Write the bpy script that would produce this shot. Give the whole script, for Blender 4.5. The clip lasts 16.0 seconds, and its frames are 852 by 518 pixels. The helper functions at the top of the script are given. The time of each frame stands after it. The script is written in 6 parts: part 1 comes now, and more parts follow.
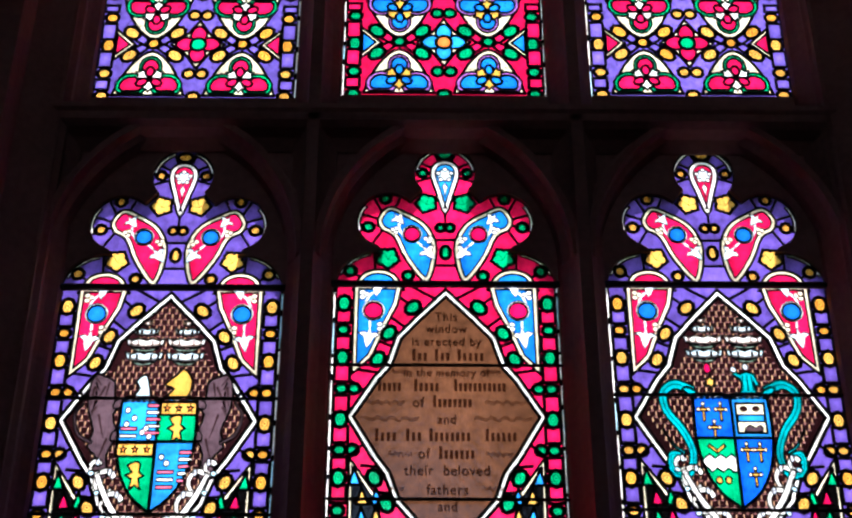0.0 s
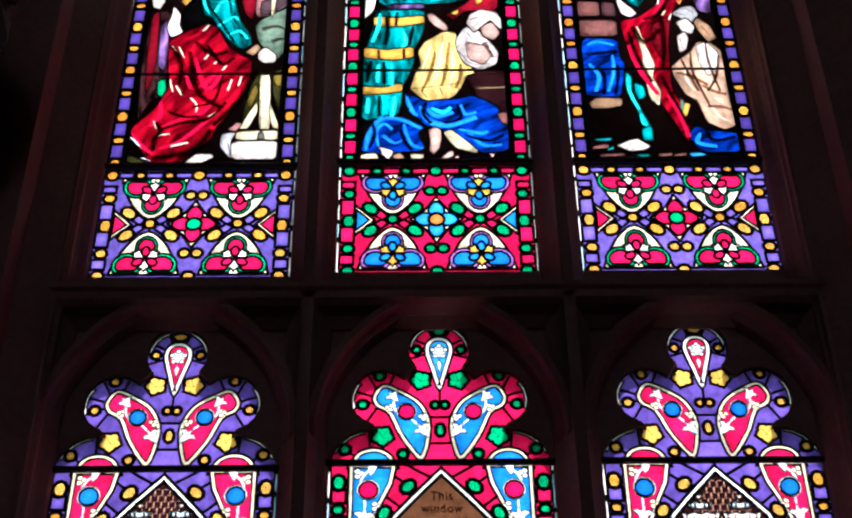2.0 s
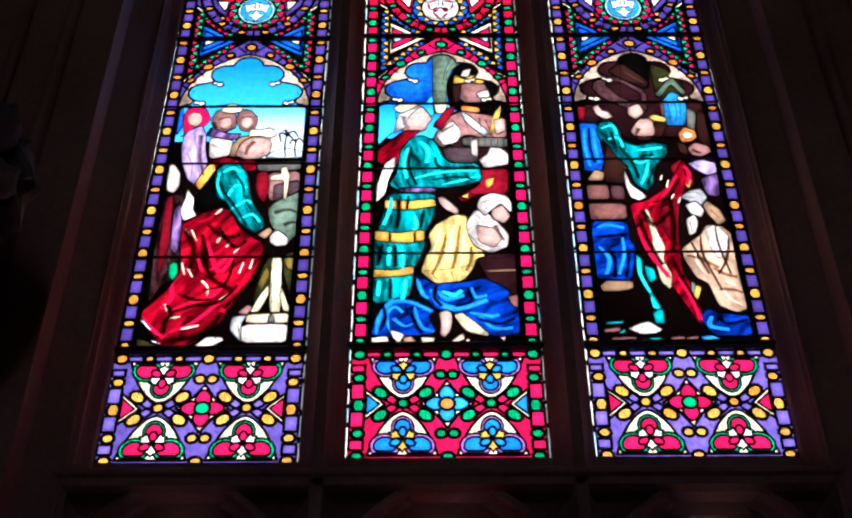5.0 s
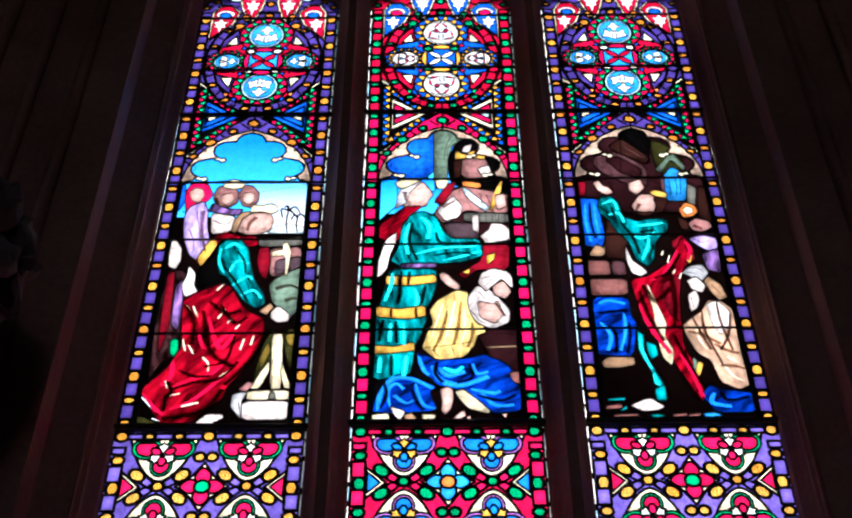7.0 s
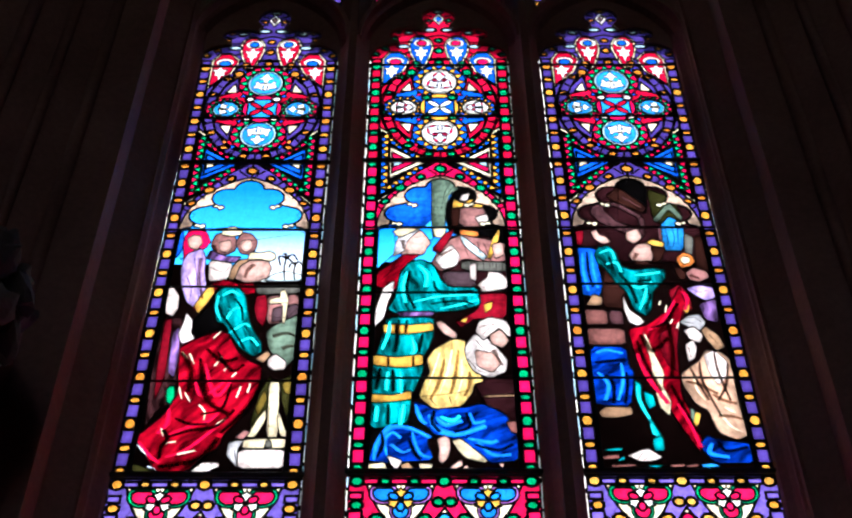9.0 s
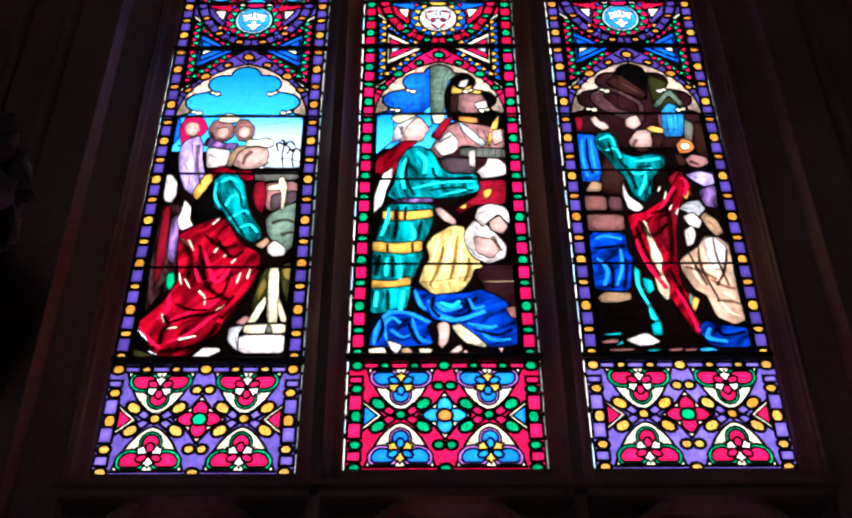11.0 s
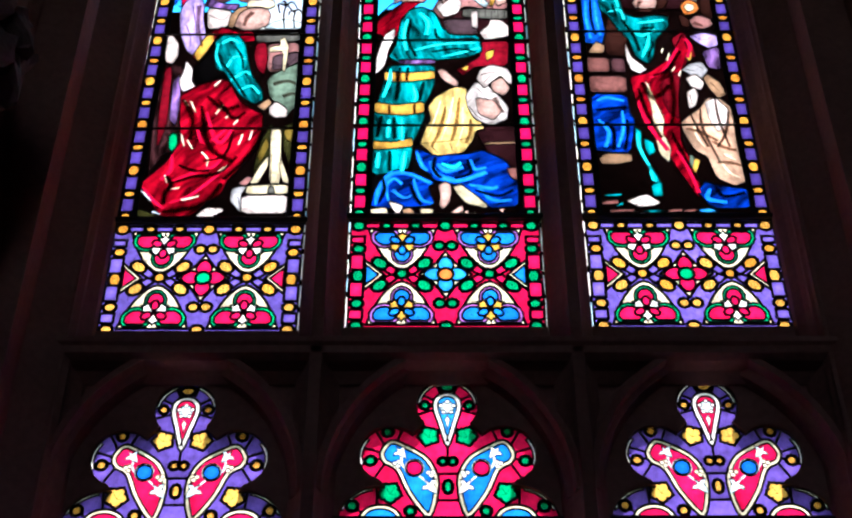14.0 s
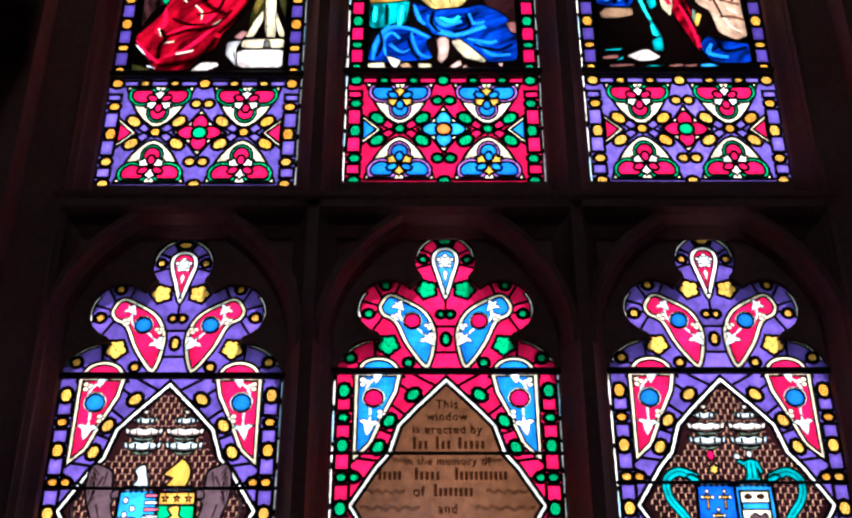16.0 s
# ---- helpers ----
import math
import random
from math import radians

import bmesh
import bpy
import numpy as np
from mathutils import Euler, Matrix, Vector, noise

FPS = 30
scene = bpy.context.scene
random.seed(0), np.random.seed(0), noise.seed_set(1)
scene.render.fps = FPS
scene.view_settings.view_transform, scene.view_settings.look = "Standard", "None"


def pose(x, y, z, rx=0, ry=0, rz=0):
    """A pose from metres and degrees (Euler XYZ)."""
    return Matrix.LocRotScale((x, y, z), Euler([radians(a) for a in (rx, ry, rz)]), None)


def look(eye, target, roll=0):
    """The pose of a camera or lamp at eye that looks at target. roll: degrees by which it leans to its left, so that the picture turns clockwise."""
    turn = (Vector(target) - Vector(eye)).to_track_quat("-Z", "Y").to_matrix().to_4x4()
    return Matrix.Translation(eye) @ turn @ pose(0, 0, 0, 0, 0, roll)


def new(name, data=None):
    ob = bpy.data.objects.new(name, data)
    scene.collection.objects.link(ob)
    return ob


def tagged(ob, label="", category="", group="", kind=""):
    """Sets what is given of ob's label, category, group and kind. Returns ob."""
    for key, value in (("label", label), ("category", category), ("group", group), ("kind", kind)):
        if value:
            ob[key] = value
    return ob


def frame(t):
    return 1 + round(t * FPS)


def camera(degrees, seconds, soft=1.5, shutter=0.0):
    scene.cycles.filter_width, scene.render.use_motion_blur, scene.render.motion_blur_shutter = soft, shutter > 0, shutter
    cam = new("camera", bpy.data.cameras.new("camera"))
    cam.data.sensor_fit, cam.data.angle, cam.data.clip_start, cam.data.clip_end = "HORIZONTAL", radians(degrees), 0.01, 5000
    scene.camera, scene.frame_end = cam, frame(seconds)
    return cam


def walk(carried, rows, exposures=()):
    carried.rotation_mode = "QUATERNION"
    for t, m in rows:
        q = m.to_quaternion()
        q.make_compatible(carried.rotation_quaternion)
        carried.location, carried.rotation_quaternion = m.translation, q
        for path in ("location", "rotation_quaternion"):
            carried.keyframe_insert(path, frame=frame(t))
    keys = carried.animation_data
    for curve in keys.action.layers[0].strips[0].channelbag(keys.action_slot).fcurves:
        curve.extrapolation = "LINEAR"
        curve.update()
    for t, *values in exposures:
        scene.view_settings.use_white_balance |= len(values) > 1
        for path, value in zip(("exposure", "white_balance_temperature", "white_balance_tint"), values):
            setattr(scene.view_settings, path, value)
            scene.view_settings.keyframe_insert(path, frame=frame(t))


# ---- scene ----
cam = camera(33.78, 16.0, 2.3)
ROWS = [
    (0.0, -0.0828, -3.3413, 1.2953, -0.509, 30.739, 0.030),
    (0.5, -0.0857, -3.3440, 1.2965, -0.571, 31.767, -0.371),
    (1.0, -0.0848, -3.3525, 1.3010, -0.731, 33.193, -0.178),
    (1.5, -0.0818, -3.3624, 1.3131, -0.779, 35.429, -0.361),
    (2.0, -0.0733, -3.3750, 1.3297, -0.684, 37.270, -0.687),
    (2.5, -0.0685, -3.3775, 1.3407, -0.749, 38.877, -1.369),
    (3.0, -0.0664, -3.3793, 1.3513, -0.801, 40.108, -1.082),
    (3.5, -0.0660, -3.3809, 1.3542, -0.613, 41.487, -0.652),
    (4.0, -0.0648, -3.3828, 1.3656, -0.390, 42.533, -0.504),
    (4.2, -0.0640, -3.3831, 1.3686, -0.264, 42.932, -0.489),
    (6.5, -0.0562, -3.3998, 1.3939, 0.280, 46.095, 0.061),
    (7.0, -0.0534, -3.4065, 1.3993, 0.199, 46.937, -0.118),
    (7.5, -0.0515, -3.4134, 1.4072, 0.089, 47.759, -0.094),
    (8.0, -0.0520, -3.4190, 1.4118, 0.086, 48.790, -0.117),
    (8.2, -0.0528, -3.4198, 1.4106, 0.076, 49.139, 0.006),
    (10.3, -0.0729, -3.3898, 1.3969, -0.300, 46.419, -0.116),
    (10.5, -0.0746, -3.3872, 1.3962, -0.404, 45.802, -0.065),
    (11.0, -0.0762, -3.3856, 1.3895, -0.376, 44.531, -0.331),
    (11.5, -0.0729, -3.3884, 1.3863, -0.334, 43.669, -0.270),
    (12.0, -0.0690, -3.3890, 1.3786, -0.273, 42.741, -0.172),
    (12.5, -0.0689, -3.3898, 1.3716, -0.332, 41.709, -0.194),
    (13.0, -0.0670, -3.3920, 1.3640, -0.323, 40.966, -0.087),
    (13.5, -0.0617, -3.3891, 1.3546, -0.120, 39.995, 0.034),
    (14.0, -0.0596, -3.3811, 1.3437, 0.004, 39.321, 0.004),
    (14.5, -0.0597, -3.3686, 1.3335, 0.010, 38.086, -0.169),
    (15.0, -0.0619, -3.3559, 1.3247, -0.049, 36.891, -0.132),
    (15.5, -0.0638, -3.3458, 1.3159, -0.125, 35.409, -0.042),
    (16.0, -0.0655, -3.3372, 1.3108, -0.199, 34.112, -0.071),
]
walk(cam, [(t, pose(x, y, z, 0, 0, yaw) @ pose(0, 0, 0, 90 + pitch) @ pose(0, 0, 0, 0, 0, lean)) for t, x, y, z, yaw, pitch, lean in ROWS])

# ---- light ----
LIGHTS = (-0.7467, 0.0009, 0.7442)          # middles of the three lights
SHIFT = (-0.0094, 0.0052, 0.0075)         # the masons' small errors in height
DRAWN = (-2.30, -1.122, -0.887, -0.626, -0.020, 0.245, 1.332, 1.628, 1.668, 2.281, 2.862, 4.70)   # heights on the glazier's drawing
BUILT = (-2.31, -1.128, -0.884, -0.614, 0.003, 0.2566, 1.3107, 1.604, 1.643, 2.219, 2.793, 4.62)  # and where they came to stand
Z0 = 4.242                      # height of the bar above the ornament panels
world = bpy.data.worlds.new("sky")
scene.world = world
world.use_nodes = True
wn = world.node_tree.nodes
sky = wn.new("ShaderNodeTexSky")
sky.sky_type, sky.sun_disc = "NISHITA", False
sky.sun_elevation, sky.sun_rotation = radians(48), radians(8)
world.node_tree.links.new(sky.outputs[0], wn["Background"].inputs[0])
wn["Background"].inputs[1].default_value = 0.10
sun_data = bpy.data.lights.new("sun", "SUN")
sun_data.energy, sun_data.angle, sun_data.color = 3.2, radians(0.6), (0.99, 0.95, 0.95)
sun = new("sun", sun_data)
sun.matrix_world = look((2, 14, 18), (0, 0, 2))
scene.view_settings.exposure = 2.15

# ---- materials ----
def material(name):
    m = bpy.data.materials.new(name)
    m.use_nodes = True
    n = m.node_tree.nodes
    n.clear()
    return m, n, m.node_tree.links, n.new("ShaderNodeOutputMaterial")


def math_node(n, l, op, a, b):
    q = n.new("ShaderNodeMath")
    q.operation = op
    for i, v in enumerate((a, b)):
        if isinstance(v, (int, float)):
            q.inputs[i].default_value = v
        else:
            l.new(v, q.inputs[i])
    return q.outputs[0]


def noise_node(n, l, scale, stretch=(1, 1, 1), detail=3.0, distortion=0.0):
    co, mp, tx = n.new("ShaderNodeTexCoord"), n.new("ShaderNodeMapping"), n.new("ShaderNodeTexNoise")
    mp.inputs["Scale"].default_value = stretch
    l.new(co.outputs["Object"], mp.inputs[0])
    l.new(mp.outputs[0], tx.inputs["Vector"])
    tx.inputs["Scale"].default_value, tx.inputs["Detail"].default_value, tx.inputs["Distortion"].default_value = scale, detail, distortion
    return tx.outputs["Fac"]


def ramp(n, l, fac, stops):
    r = n.new("ShaderNodeValToRGB")
    while len(r.color_ramp.elements) < len(stops):
        r.color_ramp.elements.new(0.5)
    for e, (p, c) in zip(r.color_ramp.elements, stops):
        e.position, e.color = p, (c, c, c, 1) if isinstance(c, (int, float)) else (*c, 1)
    l.new(fac, r.inputs[0])
    return r.outputs[0]


def mix_colour(n, l, kind, fac, a, b):
    q = n.new("ShaderNodeMix")
    q.data_type, q.blend_type = "RGBA", kind
    for i, v in ((0, fac), (6, a), (7, b)):
        if isinstance(v, (int, float)):
            q.inputs[i].default_value = v
        elif isinstance(v, tuple):
            q.inputs[i].default_value = (*v, 1)
        else:
            l.new(v, q.inputs[i])
    return q.outputs[2]


def glass_material(name, colour, folds=None, mottle=0.35, matte_halo=0.0, fade=None, soft=False):
    """Coloured, painted antique glass: it scatters the daylight that falls on its outer face.
    folds: (angle, period, waver) of painted drapery; then how strongly each piece darkens towards its rim (painted
    matting in pictures, halation put into the colour on ornament); fade: a second colour at its foot."""
    m, n, l, out = material(name)
    info = n.new("ShaderNodeObjectInfo")
    co = n.new("ShaderNodeTexCoord")
    base = colour
    if fade:
        sep = n.new("ShaderNodeSeparateXYZ")
        l.new(co.outputs["Generated"], sep.inputs[0])
        base = mix_colour(n, l, "MIX", ramp(n, l, sep.outputs[2], [(0.15, 0.0), (0.9, 1.0)]), fade, colour)
    c = mix_colour(n, l, "MULTIPLY", 1.0, base, ramp(n, l, noise_node(n, l, 34, detail=5), [(0.3, 1 - mottle), (0.65, 1.0)]))
    c = mix_colour(n, l, "MULTIPLY", 1.0, c, ramp(n, l, noise_node(n, l, 260, (1, 1, 0.25), 2), [(0.3, 0.78), (0.6, 1.0)]))
    v = math_node(n, l, "MULTIPLY_ADD", info.outputs["Random"], 0.4)
    v.node.inputs[2].default_value = 0.72
    c = mix_colour(n, l, "MULTIPLY", 1.0, c, v)
    if matte_halo:
        mp, ln = n.new("ShaderNodeMapping"), n.new("ShaderNodeVectorMath")
        mp.inputs["Location"].default_value = (-0.55, 0, -0.58)
        mp.inputs["Scale"].default_value = (1, 0, 1)
        l.new(co.outputs["Generated"], mp.inputs[0])
        ln.operation = "LENGTH"
        l.new(mp.outputs[0], ln.inputs[0])
        wob = math_node(n, l, "MULTIPLY_ADD", noise_node(n, l, 45, detail=2), 0.5)
        wob.node.inputs[2].default_value = -0.25
        c = mix_colour(n, l, "MULTIPLY", 1.0, c, ramp(n, l, math_node(n, l, "ADD", ln.outputs["Value"], wob), [(0.05, 1.15), (0.3, 0.9), (0.6, 1 - matte_halo)]))
    if folds:
        angle, period, stretch = folds
        mp, tx, warp, add = n.new("ShaderNodeMapping"), n.new("ShaderNodeTexNoise"), n.new("ShaderNodeTexNoise"), n.new("ShaderNodeVectorMath")
        warp.inputs["Scale"].default_value, warp.inputs["Detail"].default_value = 9.0, 1.0
        l.new(co.outputs["Object"], warp.inputs["Vector"])
        add.operation = "MULTIPLY_ADD"
        add.inputs[1].default_value = (0.07, 0.0, 0.07)
        l.new(warp.outputs["Color"], add.inputs[0])
        l.new(co.outputs["Object"], add.inputs[2])
        mp.vector_type = "TEXTURE"
        mp.inputs["Rotation"].default_value = (0, radians(angle), 0)
        mp.inputs["Scale"].default_value = (period, 1, period * stretch)
        l.new(add.outputs[0], mp.inputs[0])
        l.new(mp.outputs[0], tx.inputs["Vector"])
        tx.inputs["Scale"].default_value, tx.inputs["Detail"].default_value = 1.0, 2.5
        c = mix_colour(n, l, "MULTIPLY", 1.0, c, ramp(n, l, tx.outputs["Fac"], [(0.36, 0.36), (0.46, 0.62), (0.56, 0.86), (0.70, 1.1)] if soft else [(0.36, 0.03), (0.46, 0.24), (0.56, 0.62), (0.70, 1.15)]))
    tr, gl, mx, fr = n.new("ShaderNodeBsdfTranslucent"), n.new("ShaderNodeBsdfGlossy"), n.new("ShaderNodeMixShader"), n.new("ShaderNodeFresnel")
    gl.inputs["Roughness"].default_value = 0.12
    bump = n.new("ShaderNodeBump")
    bump.inputs["Strength"].default_value, bump.inputs["Distance"].default_value = 0.25, 0.002
    l.new(noise_node(n, l, 60, detail=2), bump.inputs["Height"])
    l.new(bump.outputs[0], gl.inputs["Normal"])
    l.new(c, tr.inputs[0])
    l.new(fr.outputs[0], mx.inputs[0])
    l.new(tr.outputs[0], mx.inputs[1])
    l.new(gl.outputs[0], mx.inputs[2])
    l.new(mx.outputs[0], out.inputs[0])
    return m


def clear_material():
    m, n, l, out = material("clear back of the glass")
    t = n.new("ShaderNodeBsdfTransparent")
    l.new(t.outputs[0], out.inputs[0])
    return m


def paint_material(name, colour):
    """Thin enamel paint on the glass: it lets through a part of the light."""
    m, n, l, out = material(name)
    t = n.new("ShaderNodeBsdfTransparent")
    l.new(mix_colour(n, l, "MULTIPLY", 1.0, colour, ramp(n, l, noise_node(n, l, 90, detail=4), [(0.3, 0.7), (0.7, 1.0)])), t.inputs[0])
    l.new(t.outputs[0], out.inputs[0])
    return m


def solid_material(name, dark, light, scale=4.0, rough=0.85, metal=0.0, bump=0.4, depth=0.004):
    m, n, l, out = material(name)
    b = n.new("ShaderNodeBsdfPrincipled")
    c = mix_colour(n, l, "MIX", ramp(n, l, noise_node(n, l, scale, detail=6), [(0.3, 0.0), (0.7, 1.0)]), dark, light)
    c = mix_colour(n, l, "MULTIPLY", 0.5, c, ramp(n, l, noise_node(n, l, scale * 22, detail=3), [(0.3, 0.6), (0.7, 1.0)]))
    l.new(c, b.inputs["Base Color"])
    b.inputs["Roughness"].default_value, b.inputs["Metallic"].default_value = rough, metal
    bp = n.new("ShaderNodeBump")
    bp.inputs["Strength"].default_value, bp.inputs["Distance"].default_value = bump, depth
    l.new(noise_node(n, l, scale * 9, detail=5), bp.inputs["Height"])
    l.new(bp.outputs[0], b.inputs["Normal"])
    l.new(b.outputs[0], out.inputs[0])
    return m


COLOURS = {
    "purple": (0.058, 0.035, 0.23), "topaz": (0.66, 0.25, 0.035), "red": (0.70, 0.005, 0.080), "aqua": (0.05, 0.80, 0.85), "heather": (0.115, 0.07, 0.37), "cerise": (0.74, 0.008, 0.080), "cyan": (0.008, 0.19, 0.80), "deepblue": (0.008, 0.15, 0.70), "lavender": (0.135, 0.092, 0.45), "crimson": (0.50, 0.004, 0.035), "green": (0.0, 0.36, 0.14), "yellow": (0.80, 0.43, 0.085),
    "amber": (0.80, 0.36, 0.05), "white": (0.95, 0.95, 0.93), "cream": (0.86, 0.78, 0.58), "blue": (0.004, 0.10, 0.72),
    "azure": (0.02, 0.30, 0.88), "ice": (0.45, 0.72, 0.90), "lilac": (0.42, 0.16, 0.62), "pink": (0.85, 0.16, 0.28),
    "orange": (0.78, 0.22, 0.05), "teal": (0.0, 0.30, 0.34), "brown": (0.034, 0.010, 0.008), "plum": (0.016, 0.0042, 0.0055),
    "flesh": (0.62, 0.33, 0.28), "tan": (0.42, 0.24, 0.15), "grey": (0.24, 0.25, 0.24), "moss": (0.045, 0.045, 0.012),
    "stonegreen": (0.22, 0.32, 0.26), "night": (0.0015, 0.0013, 0.0015), "bronze": (0.085, 0.033, 0.016), "sky": (0.02, 0.36, 0.85),
    "pale": (0.62, 0.80, 0.90), "shadowred": (0.22, 0.004, 0.015), "rose": (0.30, 0.135, 0.135), "mauve": (0.075, 0.045, 0.058),
    "violet": (0.24, 0.14, 0.50), "wood": (0.0028, 0.0011, 0.0011), "gold": (0.62, 0.34, 0.06), "silver": (0.62, 0.68, 0.80),
}
# bright middles and dark rims put the halation of backlit glass into the colour
MAT = {k: glass_material(k + " stained glass", v, mottle=0.45, matte_halo=0.38) for k, v in COLOURS.items()}
ROBES = {"robe_red": ((0.46, 0.002, 0.018), (35, 0.045, 5.0)), "robe_teal": ((0.0, 0.33, 0.38), (-12, 0.034, 5.0)), "robe_blue": ((0.001, 0.055, 0.66), (60, 0.040, 4.0)),
         "robe_yellow": ((0.95, 0.66, 0.22), (-8, 0.026, 4.0)), "robe_lilac": ((0.50, 0.36, 0.85), (-5, 0.024, 5.0)), "robe_tan": ((0.62, 0.38, 0.27), (-25, 0.045, 5.0)),
         "robe_white": ((0.95, 0.85, 0.85), (30, 0.03, 3.0)), "robe_violet": ((0.25, 0.13, 0.42), (-5, 0.024, 5.0)), "robe_plum": ((0.05, 0.016, 0.02), (-5, 0.022, 6.0))}
for k, (base, folds) in ROBES.items():
    MAT[k] = glass_material(k.replace("_", " ") + " glass", base, folds=folds, matte_halo=0.45, soft=k in ("robe_white", "robe_tan", "robe_lilac", "robe_yellow"))
DEEPER = {"white": (0.66, 0.56, 0.55), "silver": (0.42, 0.42, 0.46), "brown": (0.024, 0.0075, 0.006), "plum": (0.020, 0.005, 0.007), "grey": (0.11, 0.11, 0.10), "stonegreen": (0.11, 0.17, 0.13), "tan": (0.34, 0.20, 0.12), "moss": (0.022, 0.022, 0.006), "flesh": (0.60, 0.36, 0.32), "cream": (0.72, 0.62, 0.42)}
MAT.update({k: glass_material(k.replace("_", " ") + " half-tone glass", c, mottle=0.4) for k, c in (("mid_aqua", (0.0, 0.46, 0.52)), ("mid_azure", (0.004, 0.15, 0.85)), ("mid_red", (0.52, 0.003, 0.028)))})
COLOURS.update(canopy=(0.60, 0.42, 0.33), rust=(0.20, 0.075, 0.07), cocoa=(0.085, 0.034, 0.042), ochre=(0.16, 0.11, 0.02))
for k in ("canopy", "rust", "cocoa", "ochre", "flesh", "rose", "tan", "white", "mauve", "grey", "plum", "brown", "moss", "stonegreen", "silver", "pale", "cream", "gold", "yellow", "night", "teal", "pink", "blue", "azure", "orange", "wood", "red", "green", "shadowred"):
    MAT["pic_" + k] = glass_material(k + " painted glass", DEEPER.get(k, COLOURS[k]), mottle=0.6, matte_halo=0.5 if k in ("white", "cream") else 0.7)
MAT["pic_sky"] = glass_material("sky painted glass", (0.003, 0.16, 0.80), fade=(0.03, 0.42, 1.0), mottle=0.15)
MAT["pic_dawn"] = glass_material("dawn sky painted glass", (0.10, 0.42, 0.95), fade=(0.78, 0.83, 0.88), mottle=0.12)
CLEAR = clear_material()
PAINT = {"line": paint_material("dark enamel paint", (0.03, 0.015, 0.012)), "shade": paint_material("brown shading paint", (0.36, 0.27, 0.25)), "veil": paint_material("soft shading paint", (0.70, 0.62, 0.60)),
         "wash": paint_material("thin wash of paint", (0.62, 0.52, 0.46))}
LEAD = solid_material("weathered lead", (0.012, 0.012, 0.013), (0.03, 0.03, 0.03), 30, 0.6, 0.4)
IRON = solid_material("black iron", (0.008, 0.008, 0.008), (0.02, 0.018, 0.016), 40, 0.55, 0.6)
STONE = solid_material("brown sandstone", (0.21, 0.085, 0.068), (0.31, 0.135, 0.11), 2.2, 0.9, 0.0, 0.5, 0.006)
DARKSTONE = solid_material("dark carved stone", (0.05, 0.035, 0.03), (0.09, 0.06, 0.05), 6, 0.9, 0.0, 0.6, 0.008)
PLASTER = solid_material("brown painted plaster", (0.21, 0.085, 0.068), (0.28, 0.125, 0.10), 0.8, 0.92, 0.0, 0.25, 0.004)
FLOORMAT = solid_material("stone floor", (0.12, 0.10, 0.09), (0.22, 0.19, 0.17), 1.5, 0.6)
GRASS = solid_material("grass", (0.03, 0.06, 0.015), (0.07, 0.11, 0.03), 3.0, 0.95)

# ---- drawing ----
def rise(v):
    """The built height of a height on the drawing."""
    return float(np.interp(v, DRAWN, BUILT))


def built(poly):
    return [(x * float(np.interp(y, (0.3, 1.3, 2.0), (1.012, 0.998, 1.01))), rise(y)) for x, y in poly]


def catmull(pts, closed=True, n=4):
    """A smooth line through a few control points."""
    k, out = len(pts), []
    for i in range(k if closed else k - 1):
        p = [Vector(pts[(i + j) % k]) if closed else Vector(pts[min(max(i + j, 0), k - 1)]) for j in (-1, 0, 1, 2)]
        for s in range(n):
            t = s / n
            q = 0.5 * (2 * p[1] + (p[2] - p[0]) * t + (2 * p[0] - 5 * p[1] + 4 * p[2] - p[3]) * t * t + (3 * p[1] - p[0] - 3 * p[2] + p[3]) * t ** 3)
            out.append((q.x, q.y))
    if not closed:
        out.append(tuple(pts[-1]))
    return out


def oval(x, y, rx, ry=None, n=12, turn=0.0):
    ry = rx if ry is None else ry
    c, s = math.cos(radians(turn)), math.sin(radians(turn))
    out = []
    for i in range(n):
        a = 2 * math.pi * (i + 0.5) / n
        p, q = rx * math.cos(a), ry * math.sin(a)
        out.append((x + p * c - q * s, y + p * s + q * c))
    return out


def box(x0, y0, x1, y1):
    return [(x0, y0), (x1, y0), (x1, y1), (x0, y1)]


def flip(poly, about=0.0):
    return [(2 * about - x, y) for x, y in reversed(poly)]


def moved(poly, dx, dy, sx=1.0, sy=1.0, turn=0.0):
    c, s = math.cos(radians(turn)), math.sin(radians(turn))
    return [(dx + (x * sx) * c - (y * sy) * s, dy + (x * sx) * s + (y * sy) * c) for x, y in poly]


def ribbon(line, w0, w1=None):
    """The outline of a band of changing width along a line."""
    w1 = w0 if w1 is None else w1
    k, left, right = len(line), [], []
    for i, p in enumerate(line):
        a, b = line[max(i - 1, 0)], line[min(i + 1, k - 1)]
        d = Vector((b[0] - a[0], b[1] - a[1]))
        d = d.normalized() if d.length > 0 else Vector((1, 0))
        w = (w0 + (w1 - w0) * i / max(k - 1, 1)) / 2
        left.append((p[0] - d.y * w, p[1] + d.x * w))
        right.append((p[0] + d.y * w, p[1] - d.x * w))
    return left + right[::-1]


